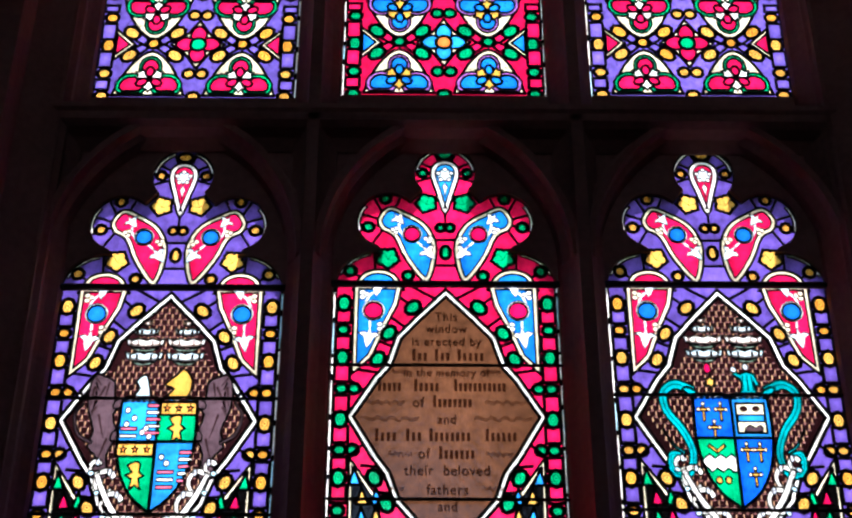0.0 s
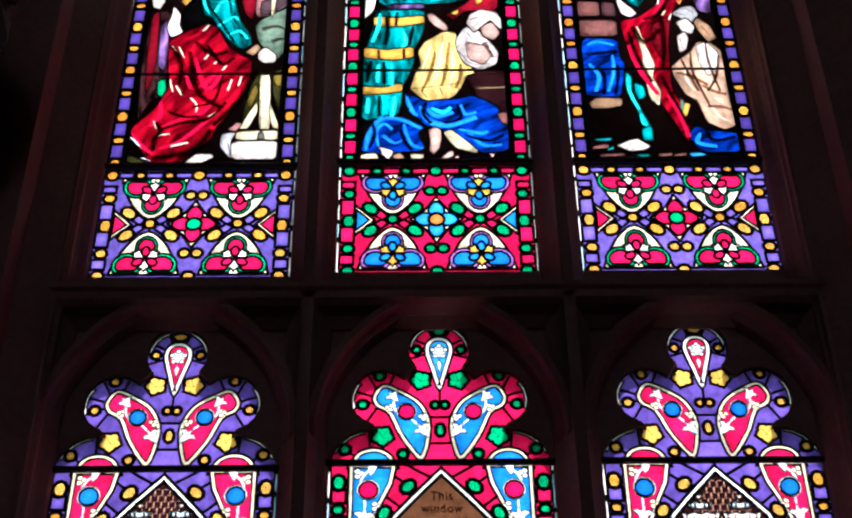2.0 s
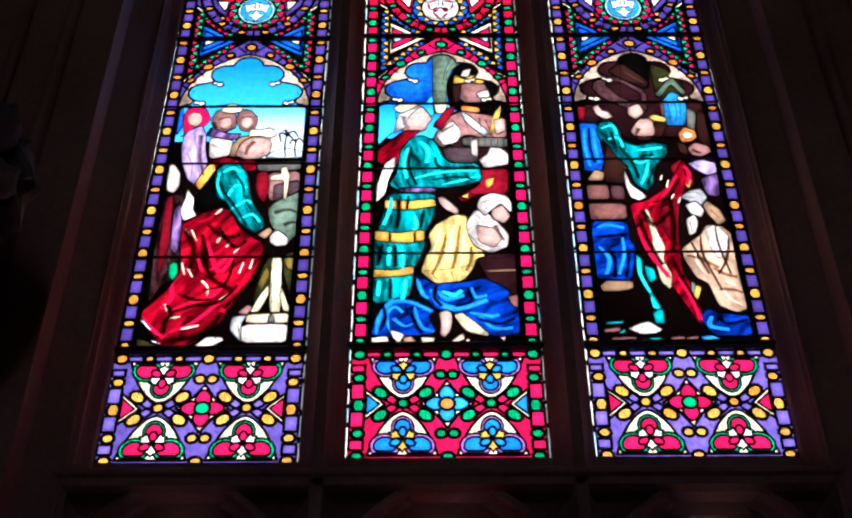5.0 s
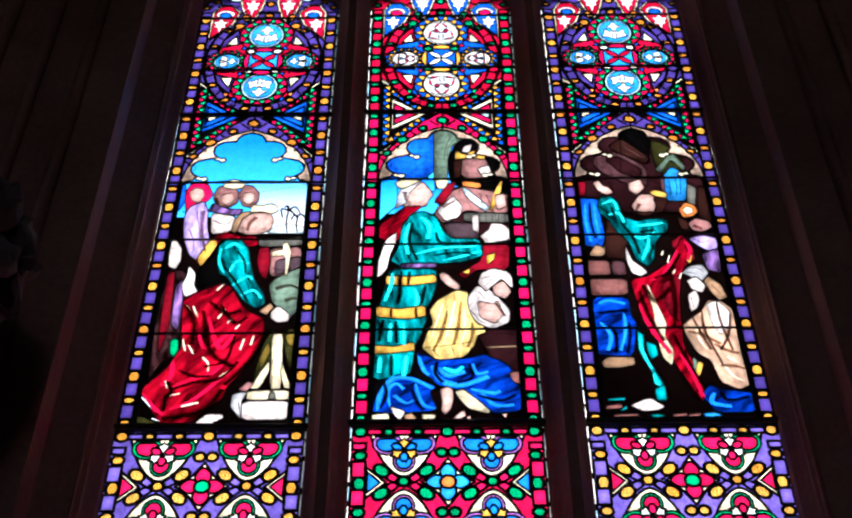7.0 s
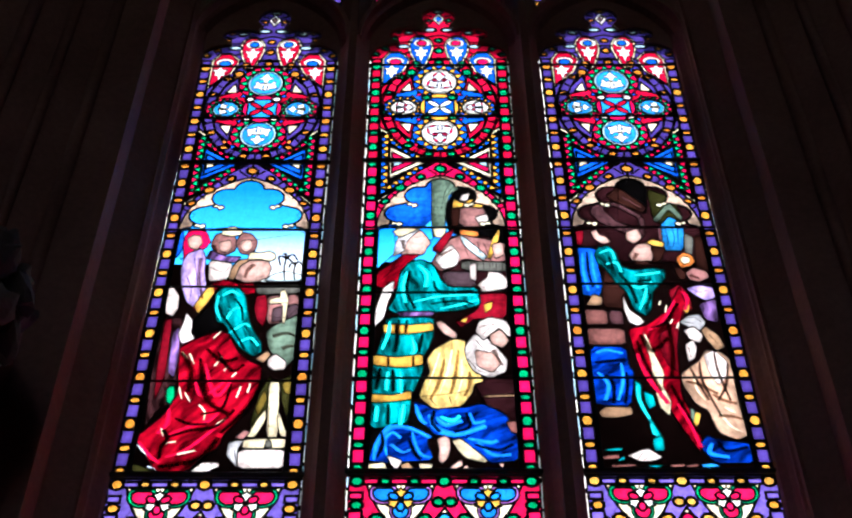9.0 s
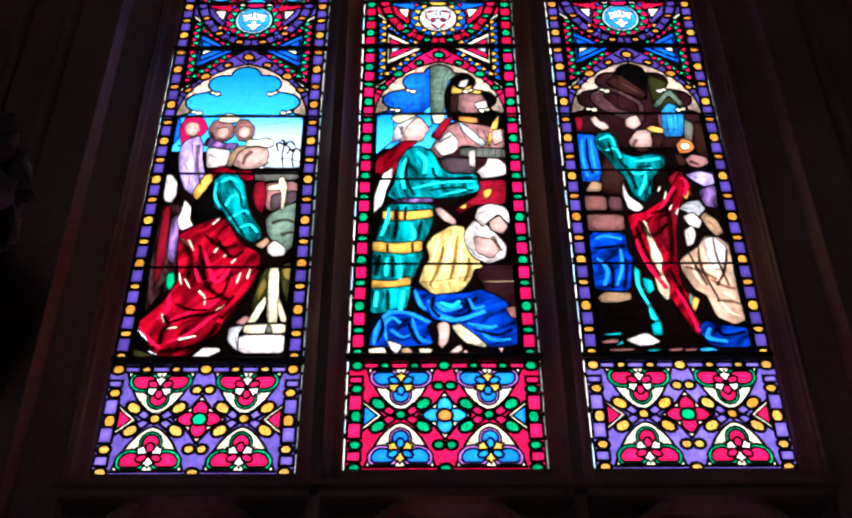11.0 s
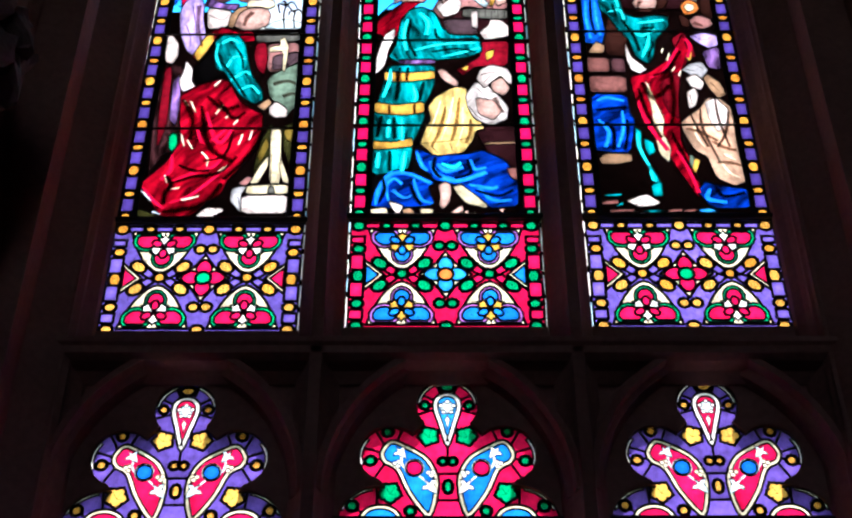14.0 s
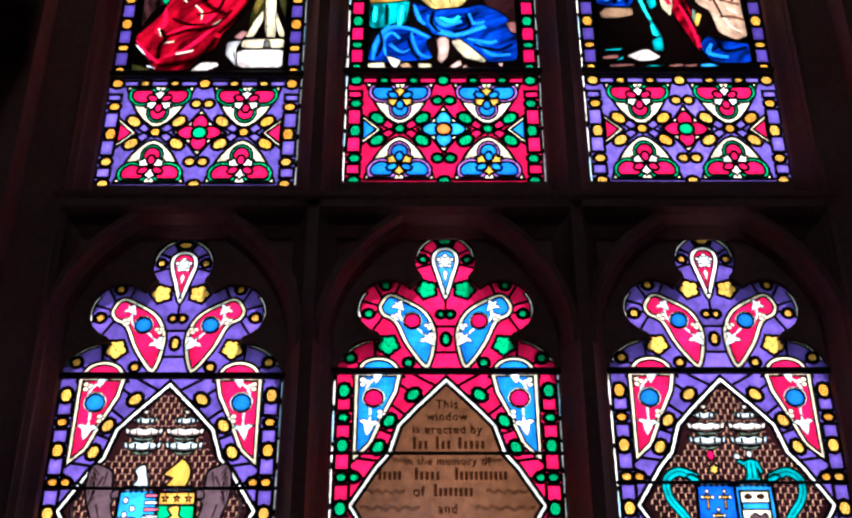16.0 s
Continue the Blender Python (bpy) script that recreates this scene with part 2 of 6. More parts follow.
def inset(poly, d):
    """The polygon shrunk by d (grown if d is negative)."""
    area = sum(a[0] * b[1] - b[0] * a[1] for a, b in zip(poly, poly[1:] + poly[:1]))
    d = d if area > 0 else -d
    k, out = len(poly), []
    for i in range(k):
        a, b, c = (Vector(poly[j % k]) for j in (i - 1, i, i + 1))
        e, f = (b - a).normalized(), (c - b).normalized()
        nn = Vector((-e.y - f.y, e.x + f.x))
        nn = nn.normalized() if nn.length > 1e-6 else Vector((-e.y, e.x))
        cs = max(0.45, nn.dot(Vector((-e.y, e.x))))
        out.append((b.x + nn.x * d / cs, b.y + nn.y * d / cs))
    return out


def arc(cx, cy, r, a0, a1, n=10, ry=None):
    ry = r if ry is None else ry
    return [(cx + r * math.cos(radians(a0 + (a1 - a0) * i / n)), cy + ry * math.sin(radians(a0 + (a1 - a0) * i / n))) for i in range(n + 1)]


def inside(poly, pts):
    p = np.array(poly)
    q = np.roll(p, -1, 0)
    hit = np.zeros(len(pts), bool)
    for (x0, y0), (x1, y1) in zip(p, q):
        if y0 != y1:
            c = (y0 > pts[:, 1]) != (y1 > pts[:, 1])
            hit ^= c & (pts[:, 0] < (x1 - x0) * (pts[:, 1] - y0) / (y1 - y0) + x0)
    return hit


def mesh_object(name, verts, faces, mats, parent=None, picks=None):
    me = bpy.data.meshes.new(name)
    me.from_pydata(verts, [], faces)
    for m in mats:
        me.materials.append(m)
    if picks is not None:
        me.polygons.foreach_set("material_index", picks)
    me.update()
    ob = new(name, me)
    ob.parent = parent
    return ob


class Glass:
    """One leaded panel, drawn as shapes that lie one over another; only what stays in sight becomes glass."""
    def __init__(self, outline, x, base="night", tall=1.0):
        self.tall = tall
        self.x, self.outline, self.shapes, self.paint = x, outline, [(outline, base, 1.0)], []

    def add(self, poly, colour, lead=1.0):
        self.shapes.append((poly, colour, lead))

    def both(self, poly, colour, lead=1.0):
        self.add(poly, colour, lead)
        self.add(flip(poly), colour, lead)

    def stroke(self, line, w0, w1=None, kind="line"):
        self.paint.append((ribbon(line, w0, w1), kind))

    def build(self, name, label, group="", lead_width=0.0098):
        thing = new(name)
        tagged(thing, label, "stained glass", group)
        fit = lambda poly: built([(x, y * self.tall) for x, y in poly])
        self.outline = fit(self.outline)
        self.shapes = [(fit(poly), colour, lead) for poly, colour, lead in self.shapes]
        self.paint = [(fit(poly), kind) for poly, kind in self.paint]
        low = min(y for _, y in self.outline)
        thing.location = (self.x, 0, Z0 + low + SHIFT[LIGHTS.index(self.x)])
        verts, edges = [], []
        for poly, _, _ in self.shapes:
            k = len(verts)
            verts += [Vector(p) for p in poly]
            edges += [(k + i, k + (i + 1) % len(poly)) for i in range(len(poly))]
        from mathutils.geometry import delaunay_2d_cdt
        vs, es, fs, *_ = delaunay_2d_cdt(verts, edges, [], 0, 1e-5)
        v = np.array([(p.x, p.y) for p in vs])
        tris = np.array([f for f in fs if len(f) == 3])
        mid = v[tris].mean(1)
        owner = np.full(len(tris), -1)
        for i, (poly, _, _) in enumerate(self.shapes):
            p = np.array(poly)
            near = np.where(((mid >= p.min(0) - 1e-6) & (mid <= p.max(0) + 1e-6)).all(1))[0]
            if len(near):
                owner[near[inside(poly, mid[near])]] = i
        owner[~inside(self.outline, mid)] = -1
        # edges between different shapes carry lead; the rest joins triangles into pieces
        sides = {}
        for i, t in enumerate(tris):
            for a, b in ((t[0], t[1]), (t[1], t[2]), (t[2], t[0])):
                sides.setdefault((min(a, b), max(a, b)), []).append(i)
        root = list(range(len(tris)))

        def find(i):
            while root[i] != i:
                root[i] = root[root[i]]
                i = root[i]
            return i
        cames = []
        for (a, b), ts in sides.items():
            o = [owner[t] for t in ts]
            if len(o) == 2 and o[0] == o[1]:
                root[find(ts[0])] = find(ts[1])
            elif max(o) >= 0:
                w = self.shapes[max(o)][2]
                if len(o) == 1 or min(o) < 0:
                    w = 0.45
                if w > 0:
                    cames.append((a, b, w * lead_width / 2))
        groups = {}
        for i in range(len(tris)):
            if owner[i] >= 0:
                groups.setdefault(find(i), []).append(i)
        lv, lf = [], []
        for a, b, w in cames:
            p, q = Vector(v[a]), Vector(v[b])
            d = q - p
            if d.length < 1e-6:
                continue
            d.normalize()
            s, e = Vector((-d.y, d.x)), d * w * 0.6
            k = len(lv)
            for base in (p - e, q + e):
                for off, h in ((-1, 0.001), (-0.55, -0.0035), (0.55, -0.0035), (1, 0.001)):
                    c = base + s * (off * w)
                    lv.append((c.x, h, c.y - low))
            lf += [(k, k + 1, k + 5, k + 4), (k + 1, k + 2, k + 6, k + 5), (k + 2, k + 3, k + 7, k + 6), (k, k + 3, k + 2, k + 1), (k + 4, k + 5, k + 6, k + 7)]
        mesh_object("lead_came", lv, lf, [LEAD], thing)
        rest = []
        for g in groups.values():
            col = self.shapes[owner[g[0]]][1]
            t = tris[g]
            p = v[t]
            area = abs(((p[:, 1, 0] - p[:, 0, 0]) * (p[:, 2, 1] - p[:, 0, 1]) - (p[:, 2, 0] - p[:, 0, 0]) * (p[:, 1, 1] - p[:, 0, 1])).sum()) / 2
            if area < 1.2e-5:
                rest.append((col, t))
            else:
                self.piece("glass_piece", v, t, [MAT[col], CLEAR], thing, low)
        by = {}
        for col, t in rest:
            by.setdefault(col, []).append(t)
        for col, t in by.items():
            tagged(self.piece("glass_chip", v, np.concatenate(t), [MAT[col], CLEAR], thing, low), kind="stuff")
        for kind in PAINT:
            pv, pf = [], []
            for j, (poly, k) in enumerate(self.paint):
                if k == kind:
                    n0, h = len(pv), len(poly) // 2
                    pv += [(x, -0.0012 - 0.00001 * (j % 40), y - low) for x, y in poly]
                    pf += [(n0 + i, n0 + i + 1, n0 + len(poly) - 2 - i, n0 + len(poly) - 1 - i) for i in range(h - 1)]
            if pf:
                tagged(mesh_object("painted_line", pv, pf, [PAINT[kind]], thing), kind="stuff")
        return thing

    def piece(self, name, v, t, mats, thing, low):
        used, inv = np.unique(t, return_inverse=True)
        t = inv.reshape(t.shape)
        n = len(used)
        c = v[used].mean(0)
        verts = [(x - c[0], 0.0, y - c[1]) for x, y in v[used]] + [(x - c[0], 0.004, y - c[1]) for x, y in v[used]]
        faces, count = [], {}
        p = v[used]
        for a, b, d in t:
            if (p[b][0] - p[a][0]) * (p[d][1] - p[a][1]) - (p[d][0] - p[a][0]) * (p[b][1] - p[a][1]) < 0:
                b, d = d, b
            faces.append((int(a), int(b), int(d)))
            for e in ((a, b), (b, d), (d, a)):
                count[e] = 1
        picks = [0] * len(faces)
        back = [(a + n, d + n, b + n) for a, b, d in faces]
        rim = [(int(b), int(a), int(a) + n, int(b) + n) for a, b in count if (b, a) not in count]
        ob = mesh_object(name, verts, faces + back + rim, mats, thing, picks + [1] * (len(back) + len(rim)))
        ob.location = (c[0], 0, c[1] - low)
        return ob


# ---- the stone setting ----
HALF = 0.303
MULLIONS = (-1.107, -0.373, 0.373, 1.103)


def mirrored(half):
    """A closed outline from its right half, which runs from the bottom up to the top middle."""
    return half + [(-x, y) for x, y in reversed(half) if abs(x) > 1e-6]


def low_outline():
    return mirrored([(HALF, -2.14), (HALF, -1.045)] + arc(0.187, -1.06, 0.113, 8, 98, 7) + arc(0.158, -0.848, 0.087, -72, 135, 12) + arc(0, -0.690, 0.087, -42, 90, 9))


def high_outline():
    return mirrored([(HALF, -0.423), (HALF, 2.45)] + arc(0.187, 2.47, 0.113, -5, 98, 7, 0.105) + arc(0.137, 2.648, 0.083, -62, 140, 12, 0.058) + arc(0, 2.795, 0.074, -50, 90, 9, 0.08))


def arch_line(half, spring, apex, n=12):
    """The right half of a pointed arch, from its spring to its apex."""
    r = (half * half + (apex - spring) ** 2) / (2 * half)
    top = math.degrees(math.asin((apex - spring) / r))
    return arc(half - r, spring, r, 0, top, n)


def upper_cut():
    """A tracery light: its foot is cut by the arch of the light below."""
    foot = arch_line(0.36, 2.62, 3.07, 10)
    foot = [p for p in foot if p[0] <= HALF]
    return [(-x, y) for x, y in foot] + [(-0.0, 3.07)] + [p for p in reversed(foot)] + [(HALF, 4.05)] + arc(-0.10, 4.05, 0.40, 0, 75, 6) + [(-x, y) for x, y in reversed(arc(-0.10, 4.05, 0.40, 0, 75, 6))] + [(-HALF, 4.05)]


def plate(name, outline, holes, y0, y1, mat):
    """A slab with openings that go through it."""
    from mathutils.geometry import delaunay_2d_cdt
    verts, edges = [], []
    for poly in (outline, *holes):
        k = len(verts)
        verts += [Vector(p) for p in poly]
        edges += [(k + i, k + (i + 1) % len(poly)) for i in range(len(poly))]
    vs, es, fs, *_ = delaunay_2d_cdt(verts, edges, [], 0, 1e-5)
    v = np.array([(p.x, p.y) for p in vs])
    t = np.array([f for f in fs if len(f) == 3])
    mid = v[t].mean(1)
    keep = inside(outline, mid)
    for h in holes:
        keep &= ~inside(h, mid)
    faces, rim = [], {}
    for a, b, c in t[keep]:
        p, q, r = v[a], v[b], v[c]
        if (q[0] - p[0]) * (r[1] - p[1]) - (r[0] - p[0]) * (q[1] - p[1]) < 0:
            b, c = c, b
        faces.append((int(a), int(b), int(c)))
        for e in ((a, b), (b, c), (c, a)):
            rim[(int(e[0]), int(e[1]))] = 1
    n = len(v)
    allf = faces + [(a + n, c + n, b + n) for a, b, c in faces] + [(b, a, a + n, b + n) for a, b in rim if (b, a) not in rim]
    return mesh_object(name, [(x, y0, z + Z0) for x, z in v] + [(x, y1, z + Z0) for x, z in v], allf, [mat])


def sweep(name, profile, path, mat, parent=None, closed=True):
    """A moulding: the profile (sideways, depth) carried along a line in the wall's plane."""
    verts, faces, k = [], [], len(profile)
    for i, p in enumerate(path):
        a, b = path[max(i - 1, 0)], path[min(i + 1, len(path) - 1)]
        d = Vector((b[0] - a[0], b[1] - a[1])).normalized()
        for s, y in profile:
            verts.append((p[0] - d.y * s, y, p[1] + d.x * s + Z0))
    for i in range(len(path) - 1):
        for j in range(k):
            q = (j + 1) % k
            faces.append((i * k + j, i * k + q, (i + 1) * k + q, (i + 1) * k + j))
    faces += [tuple(range(k)), tuple(reversed(range((len(path) - 1) * k, len(path) * k)))]
    return mesh_object(name, verts, faces, [mat], parent)


holes = []
for x, dv in zip(LIGHTS, SHIFT):
    holes += [moved(built(shape), x, dv) for shape in (low_outline(), high_outline(), upper_cut())]
tracery = plate("window_tracery", box(-1.2, -2.35, 1.2, 4.7), holes, -0.014, 0.05, STONE)
tagged(tracery, "brown sandstone tracery plate with cusped cinquefoil light heads", "tracery", kind="structure")

MULLION_PROFILE = [(-0.064, -0.012), (-0.060, -0.035), (-0.040, -0.062), (-0.028, -0.085), (-0.022, -0.10), (-0.017, -0.124), (0.017, -0.124), (0.022, -0.10), (0.028, -0.085), (0.040, -0.062), (0.060, -0.035), (0.064, -0.012)]
for x in MULLIONS:
    tagged(sweep("mullion", MULLION_PROFILE, [(x, -2.3), (x, 3.4), (x, 4.6)], STONE), "moulded brown sandstone window mullion with hollow chamfers", "mullion", "mullions of the window", "structure")
# transom between the two tiers, with a sloping sill and an undercut nose
TRANSOM = [(-0.02, -0.455), (-0.128, -0.533), (-0.136, -0.539), (-0.136, -0.555), (-0.124, -0.562), (-0.124, -0.586), (-0.10, -0.598), (-0.06, -0.606), (-0.028, -0.63), (-0.02, -0.63)]
tv = [(x, y, rise(z) + Z0) for x in (-1.2, 1.2) for y, z in TRANSOM]
k = len(TRANSOM)
tagged(mesh_object("transom", tv, [(i, (i + 1) % k, k + (i + 1) % k, k + i) for i in range(k)] + [tuple(range(k)), tuple(range(2 * k - 1, k - 1, -1))], [STONE]),
       "moulded brown sandstone transom with a sloping sill", "transom", kind="structure")
ARCH_PROFILE = [(-0.034, -0.012), (-0.026, -0.055), (-0.012, -0.07), (-0.010, -0.105), (0.010, -0.105), (0.014, -0.07), (0.034, -0.05), (0.04, -0.012)]
for x in LIGHTS:
    for spring, apex, half in ((-1.0, -0.535, 0.352), (2.50, 3.01, 0.352)):
        right = arch_line(half, spring, apex)
        for side in (1, -1):
            tagged(sweep("arch_moulding", ARCH_PROFILE, [(x + side * u, rise(v)) for u, v in right], STONE), "pointed sandstone arch moulding over a light", "moulding", "arch mouldings", "structure")

# the wall with the splayed, shafted recess
wall_hole = mirrored([(1.78, -2.9), (1.78, 3.3)] + arch_line(1.78, 3.3, 6.6, 14))
tagged(plate("wall_east", box(-6, -Z0, 6, 8.2), [wall_hole], -0.62, -0.3, PLASTER), "dark brown plastered church wall round the window", "wall", kind="structure")
back_hole = mirrored([(1.19, -2.3), (1.19, 3.4)] + arch_line(1.19, 3.4, 4.66, 12))
tagged(plate("wall_core", box(-6, -Z0, 6, 8.2), [back_hole], -0.3, 0.35, STONE), "sandstone core of the church wall", "wall", kind="structure")


def shaft_line(x, side, top=3.3, apex=None):
    return [(side * x, -2.88), (side * x, 0.0), (side * x, top)]


def roll(r, y, n=10):
    return [(r * math.cos(2 * math.pi * i / n), y + r * math.sin(2 * math.pi * i / n)) for i in range(n)]


for side in (-1, 1):
    for x, y, r in ((1.36, -0.305, 0.026), (1.49, -0.395, 0.022), (1.62, -0.485, 0.028)):
        ob = sweep("jamb_shaft", roll(r, y), shaft_line(x, side), STONE)
        for p in ob.data.polygons:
            p.use_smooth = len(p.vertices) == 4
        tagged(ob, "slender round sandstone jamb shaft beside the window", "shaft", "jamb shafts", "structure")
    steps = [(1.075, -0.03), (1.075, -0.10), (1.09, -0.118), (1.785, -0.598), (1.785, -0.29), (1.2, -0.29), (1.2, -0.03)]
    v = [(side * x, y, z + Z0) for z in (-2.9, 4.4) for x, y in steps]
    k = len(steps)
    tagged(mesh_object("splayed_jamb", v, [(i, (i + 1) % k, k + (i + 1) % k, k + i) for i in range(k)] + [tuple(range(k)), tuple(range(2 * k - 1, k - 1, -1))], [STONE]),
           "stepped splayed sandstone window jamb", "jamb", kind="structure")
sill = [(-0.02, -2.14), (-0.62, -2.75), (-0.62, -2.95), (-0.02, -2.95)]
v = [(x, y, z + Z0) for x in (-1.78, 1.78) for y, z in sill]
tagged(mesh_object("window_sill", v, [(0, 1, 5, 4), (1, 2, 6, 5), (2, 3, 7, 6), (3, 0, 4, 7), (0, 3, 2, 1), (4, 5, 6, 7)], [STONE]), "sloping sandstone window sill", "sill", kind="structure")

# the rest of the church round the camera, unseen; it closes the room
def slab(name, x0, y0, z0, x1, y1, z1, mat, label, category):
    v = [(x, y, z) for x in (x0, x1) for y in (y0, y1) for z in (z0, z1)]
    f = [(0, 1, 3, 2), (4, 6, 7, 5), (0, 4, 5, 1), (2, 3, 7, 6), (0, 2, 6, 4), (1, 5, 7, 3)]
    return tagged(mesh_object(name, v, f, [mat]), label, category, kind="structure")


slab("floor", -6, -16, -0.2, 6, -0.3, 0, FLOORMAT, "worn stone church floor", "floor")
slab("ceiling", -6.3, -16.3, 12.44, 6.3, 0.35, 12.7, DARKSTONE, "dark timber church ceiling", "ceiling")
slab("wall_south", 6, -16, -0.2, 6.3, 0.35, 12.44, PLASTER, "brown plastered church wall", "wall")
slab("wall_north", -6.3, -16, -0.2, -6, 0.35, 12.44, PLASTER, "brown plastered church wall", "wall")
# the pointed opening is added here as a place for the fill lamp
west = plate("wall_west", box(-6, -Z0 - 0.2, 6, 8.2), [mirrored([(1.2, 0.0), (1.2, 4.0)] + arch_line(1.2, 4.0, 6.0, 8))], -16.3, -16, PLASTER)
tagged(west, "unseen brown plastered west wall with an added pointed opening", "wall", kind="structure")
tagged(mesh_object("ground", [(-900, -900, -0.21), (900, -900, -0.21), (900, 900, -0.21), (-900, 900, -0.21)], [(0, 1, 2, 3)], [GRASS]), "grass churchyard ground", "ground", kind="structure")
# added warm fill lamp that brightens the stone; no known source
lamp = bpy.data.lights.new("added warm fill", "AREA")
lamp.shape, lamp.size, lamp.size_y, lamp.energy, lamp.color = "RECTANGLE", 2.3, 5.4, 0.62, (1.0, 0.60, 0.52)
new("added_warm_fill", lamp).matrix_world = look((0, -15.9, Z0 + 2.6), (0, 0, Z0 + 1.0))

# ---- leaded ornament ----
SIDE = dict(main="purple", bead="yellow", alt="amber", field="red", spray="pale", disc="azure", band="green", lobe="red", knot="white", star="red", eye="green",
            ring="red", ring2="green", medal="ice", medal2="azure", wedge="blue", mosaic=("red", "green"), leaf="yellow")
MID = dict(main="red", bead="green", alt="green", field="azure", spray="white", disc="red", band="lilac", lobe="azure", knot="gold", star="azure", eye="orange",
           ring="blue", ring2="amber", medal="white", medal2="red", wedge="red", mosaic=("blue", "amber"), leaf="green")


def pal_side(pal):
    return pal["mosaic"][0] == "red"


def bead(g, x, y, rx, ry, colour, turn=0.0, n=10):
    g.add(oval(x, y, rx * 1.08, ry * 1.08, n, turn), colour, 1.2)
    g.paint.append((ribbon(oval(x, y, rx * 0.45, ry * 0.45, 8) + [oval(x, y, rx * 0.45, ry * 0.45, 8)[0]], 0.0030), "shade"))
    g.paint.append((ribbon([(x - rx * 0.12, y), (x + rx * 0.12, y)], ry * 0.3), "line"))
    for a in range(6):
        c, s = math.cos(radians(60 * a + 30)), math.sin(radians(60 * a + 30))
        g.paint.append((ribbon([(x + rx * 0.62 * c, y + ry * 0.62 * s), (x + rx * 0.98 * c, y + ry * 0.98 * s)], 0.0035), "shade"))


def beads(g, pal, x, y, rx, ry, turn=0.0, colour=None):
    c = colour or (pal["bead"] if random.random() < 0.5 else pal["alt"])
    for s in ((1, -1) if abs(x) > 1e-3 else (1,)):
        bead(g, s * x, y, rx, ry, c, s * turn)


def edge_slips(g, v0, v1):
    """Narrow slips of clear glass at both edges, of uneven length."""
    g.both(box(0.2935, v0, 0.304, v1), "night", 0.4)
    for s in (1, -1):
        y = v0
        while y < v1:
            h = random.uniform(0.05, 0.12)
            w = random.uniform(0.0045, 0.0075)
            g.add([(s * 0.2965, y), (s * (0.2965 + w), y), (s * (0.2965 + w), min(y + h, v1)), (s * 0.2965, min(y + h, v1))], "white" if random.random() < 0.75 else "ice", 0.15)
            y += h + random.uniform(0.006, 0.02)


def side_border(g, pal, v0, v1, first, step, inner=True):
    """The bead-and-bar border along both edges of a light."""
    edge_slips(g, v0, v1)
    g.both(box(0.247, v0 - 0.05, 0.2935, v1), "night", 0.6)
    n = 40
    ys = [(first + step * i, i % 2 == 0) for i in range(-n, n) if v0 - 0.03 < first + step * i < v1 + 0.03]
    for (y, big), nxt in zip(ys, ys[1:] + [(ys[-1][0] + step, not ys[-1][1])]):
        beads(g, pal, 0.2705, y, 0.019, 0.025 if big else 0.0155)
        lo, hi = y + (0.027 if big else 0.018), nxt[0] - (0.027 if nxt[1] else 0.018)
        if hi - lo > 0.012:
            g.both(box(0.2495, max(lo, v0 - 0.04), 0.2915, min(hi, v1)), pal["main"])
    if inner:
        g.both(box(0.239, v0 - 0.02, 0.247, v1), "cream")


def trefoil_fan(g, pal, cx, base, up):
    """A half-round fan with a three-lobed leaf, standing on its base line or hanging from it."""
    dome = catmull([(-0.105, 0.0), (-0.088, 0.05), (-0.062, 0.102), (-0.03, 0.14), (0, 0.156), (0.03, 0.14), (0.062, 0.102), (0.088, 0.05), (0.105, 0.0)], False, 2)
    put = lambda poly: [(cx + x, base + up * y) for x, y in poly]
    g.add(put(dome), "cream")
    # stippled ground of the fan
    for i in range(46):
        a, b = random.uniform(-0.085, 0.085), random.uniform(0.012, 0.14)
        if abs(a) < 0.092 - 0.6 * max(0.0, b - 0.03):
            g.stroke(put([(a - 0.004, b), (a, b + 0.003), (a + 0.003, b - 0.003)]), 0.0022, 0.0016, "shade")
    lobes = ((0, 0.098, 0.034, 0.040), (-0.052, 0.032, 0.046, 0.044), (0.052, 0.032, 0.046, 0.044))
    for x, y, r, q in lobes:
        g.add(put([(a, max(b, 0.007)) for a, b in oval(x, y, r, q, 14)]), pal["band"], 0.7)
    for x, y, r, q in lobes:
        g.add(put([(a, max(b, 0.015)) for a, b in oval(x, y, r * 0.74, q * 0.74, 12)]), pal["lobe"], 0.7)
    for a in (90, 210, 330):
        c, s = math.cos(radians(a)), math.sin(radians(a))
        g.add(put(oval(0.025 * c, 0.058 + 0.025 * s, 0.018, 0.013, 8, a)), pal["lobe"], 0.8)
    for a in (30, 150, 270):
        c, s = math.cos(radians(a)), math.sin(radians(a))
        g.add(put(moved([(-0.022, 0), (-0.004, 0.011), (0.008, 0.018), (0.010, 0.006), (0.022, 0.0), (0.010, -0.006), (0.008, -0.018), (-0.004, -0.011)], 0.026 * c, 0.058 + 0.026 * s, 1, 1, a)), pal["knot"], 0.6)
    for s in (-1, 1):
        g.stroke(put(arc(s * 0.066, 0.105, 0.02, 0, 300, 8)), 0.002, kind="wash")


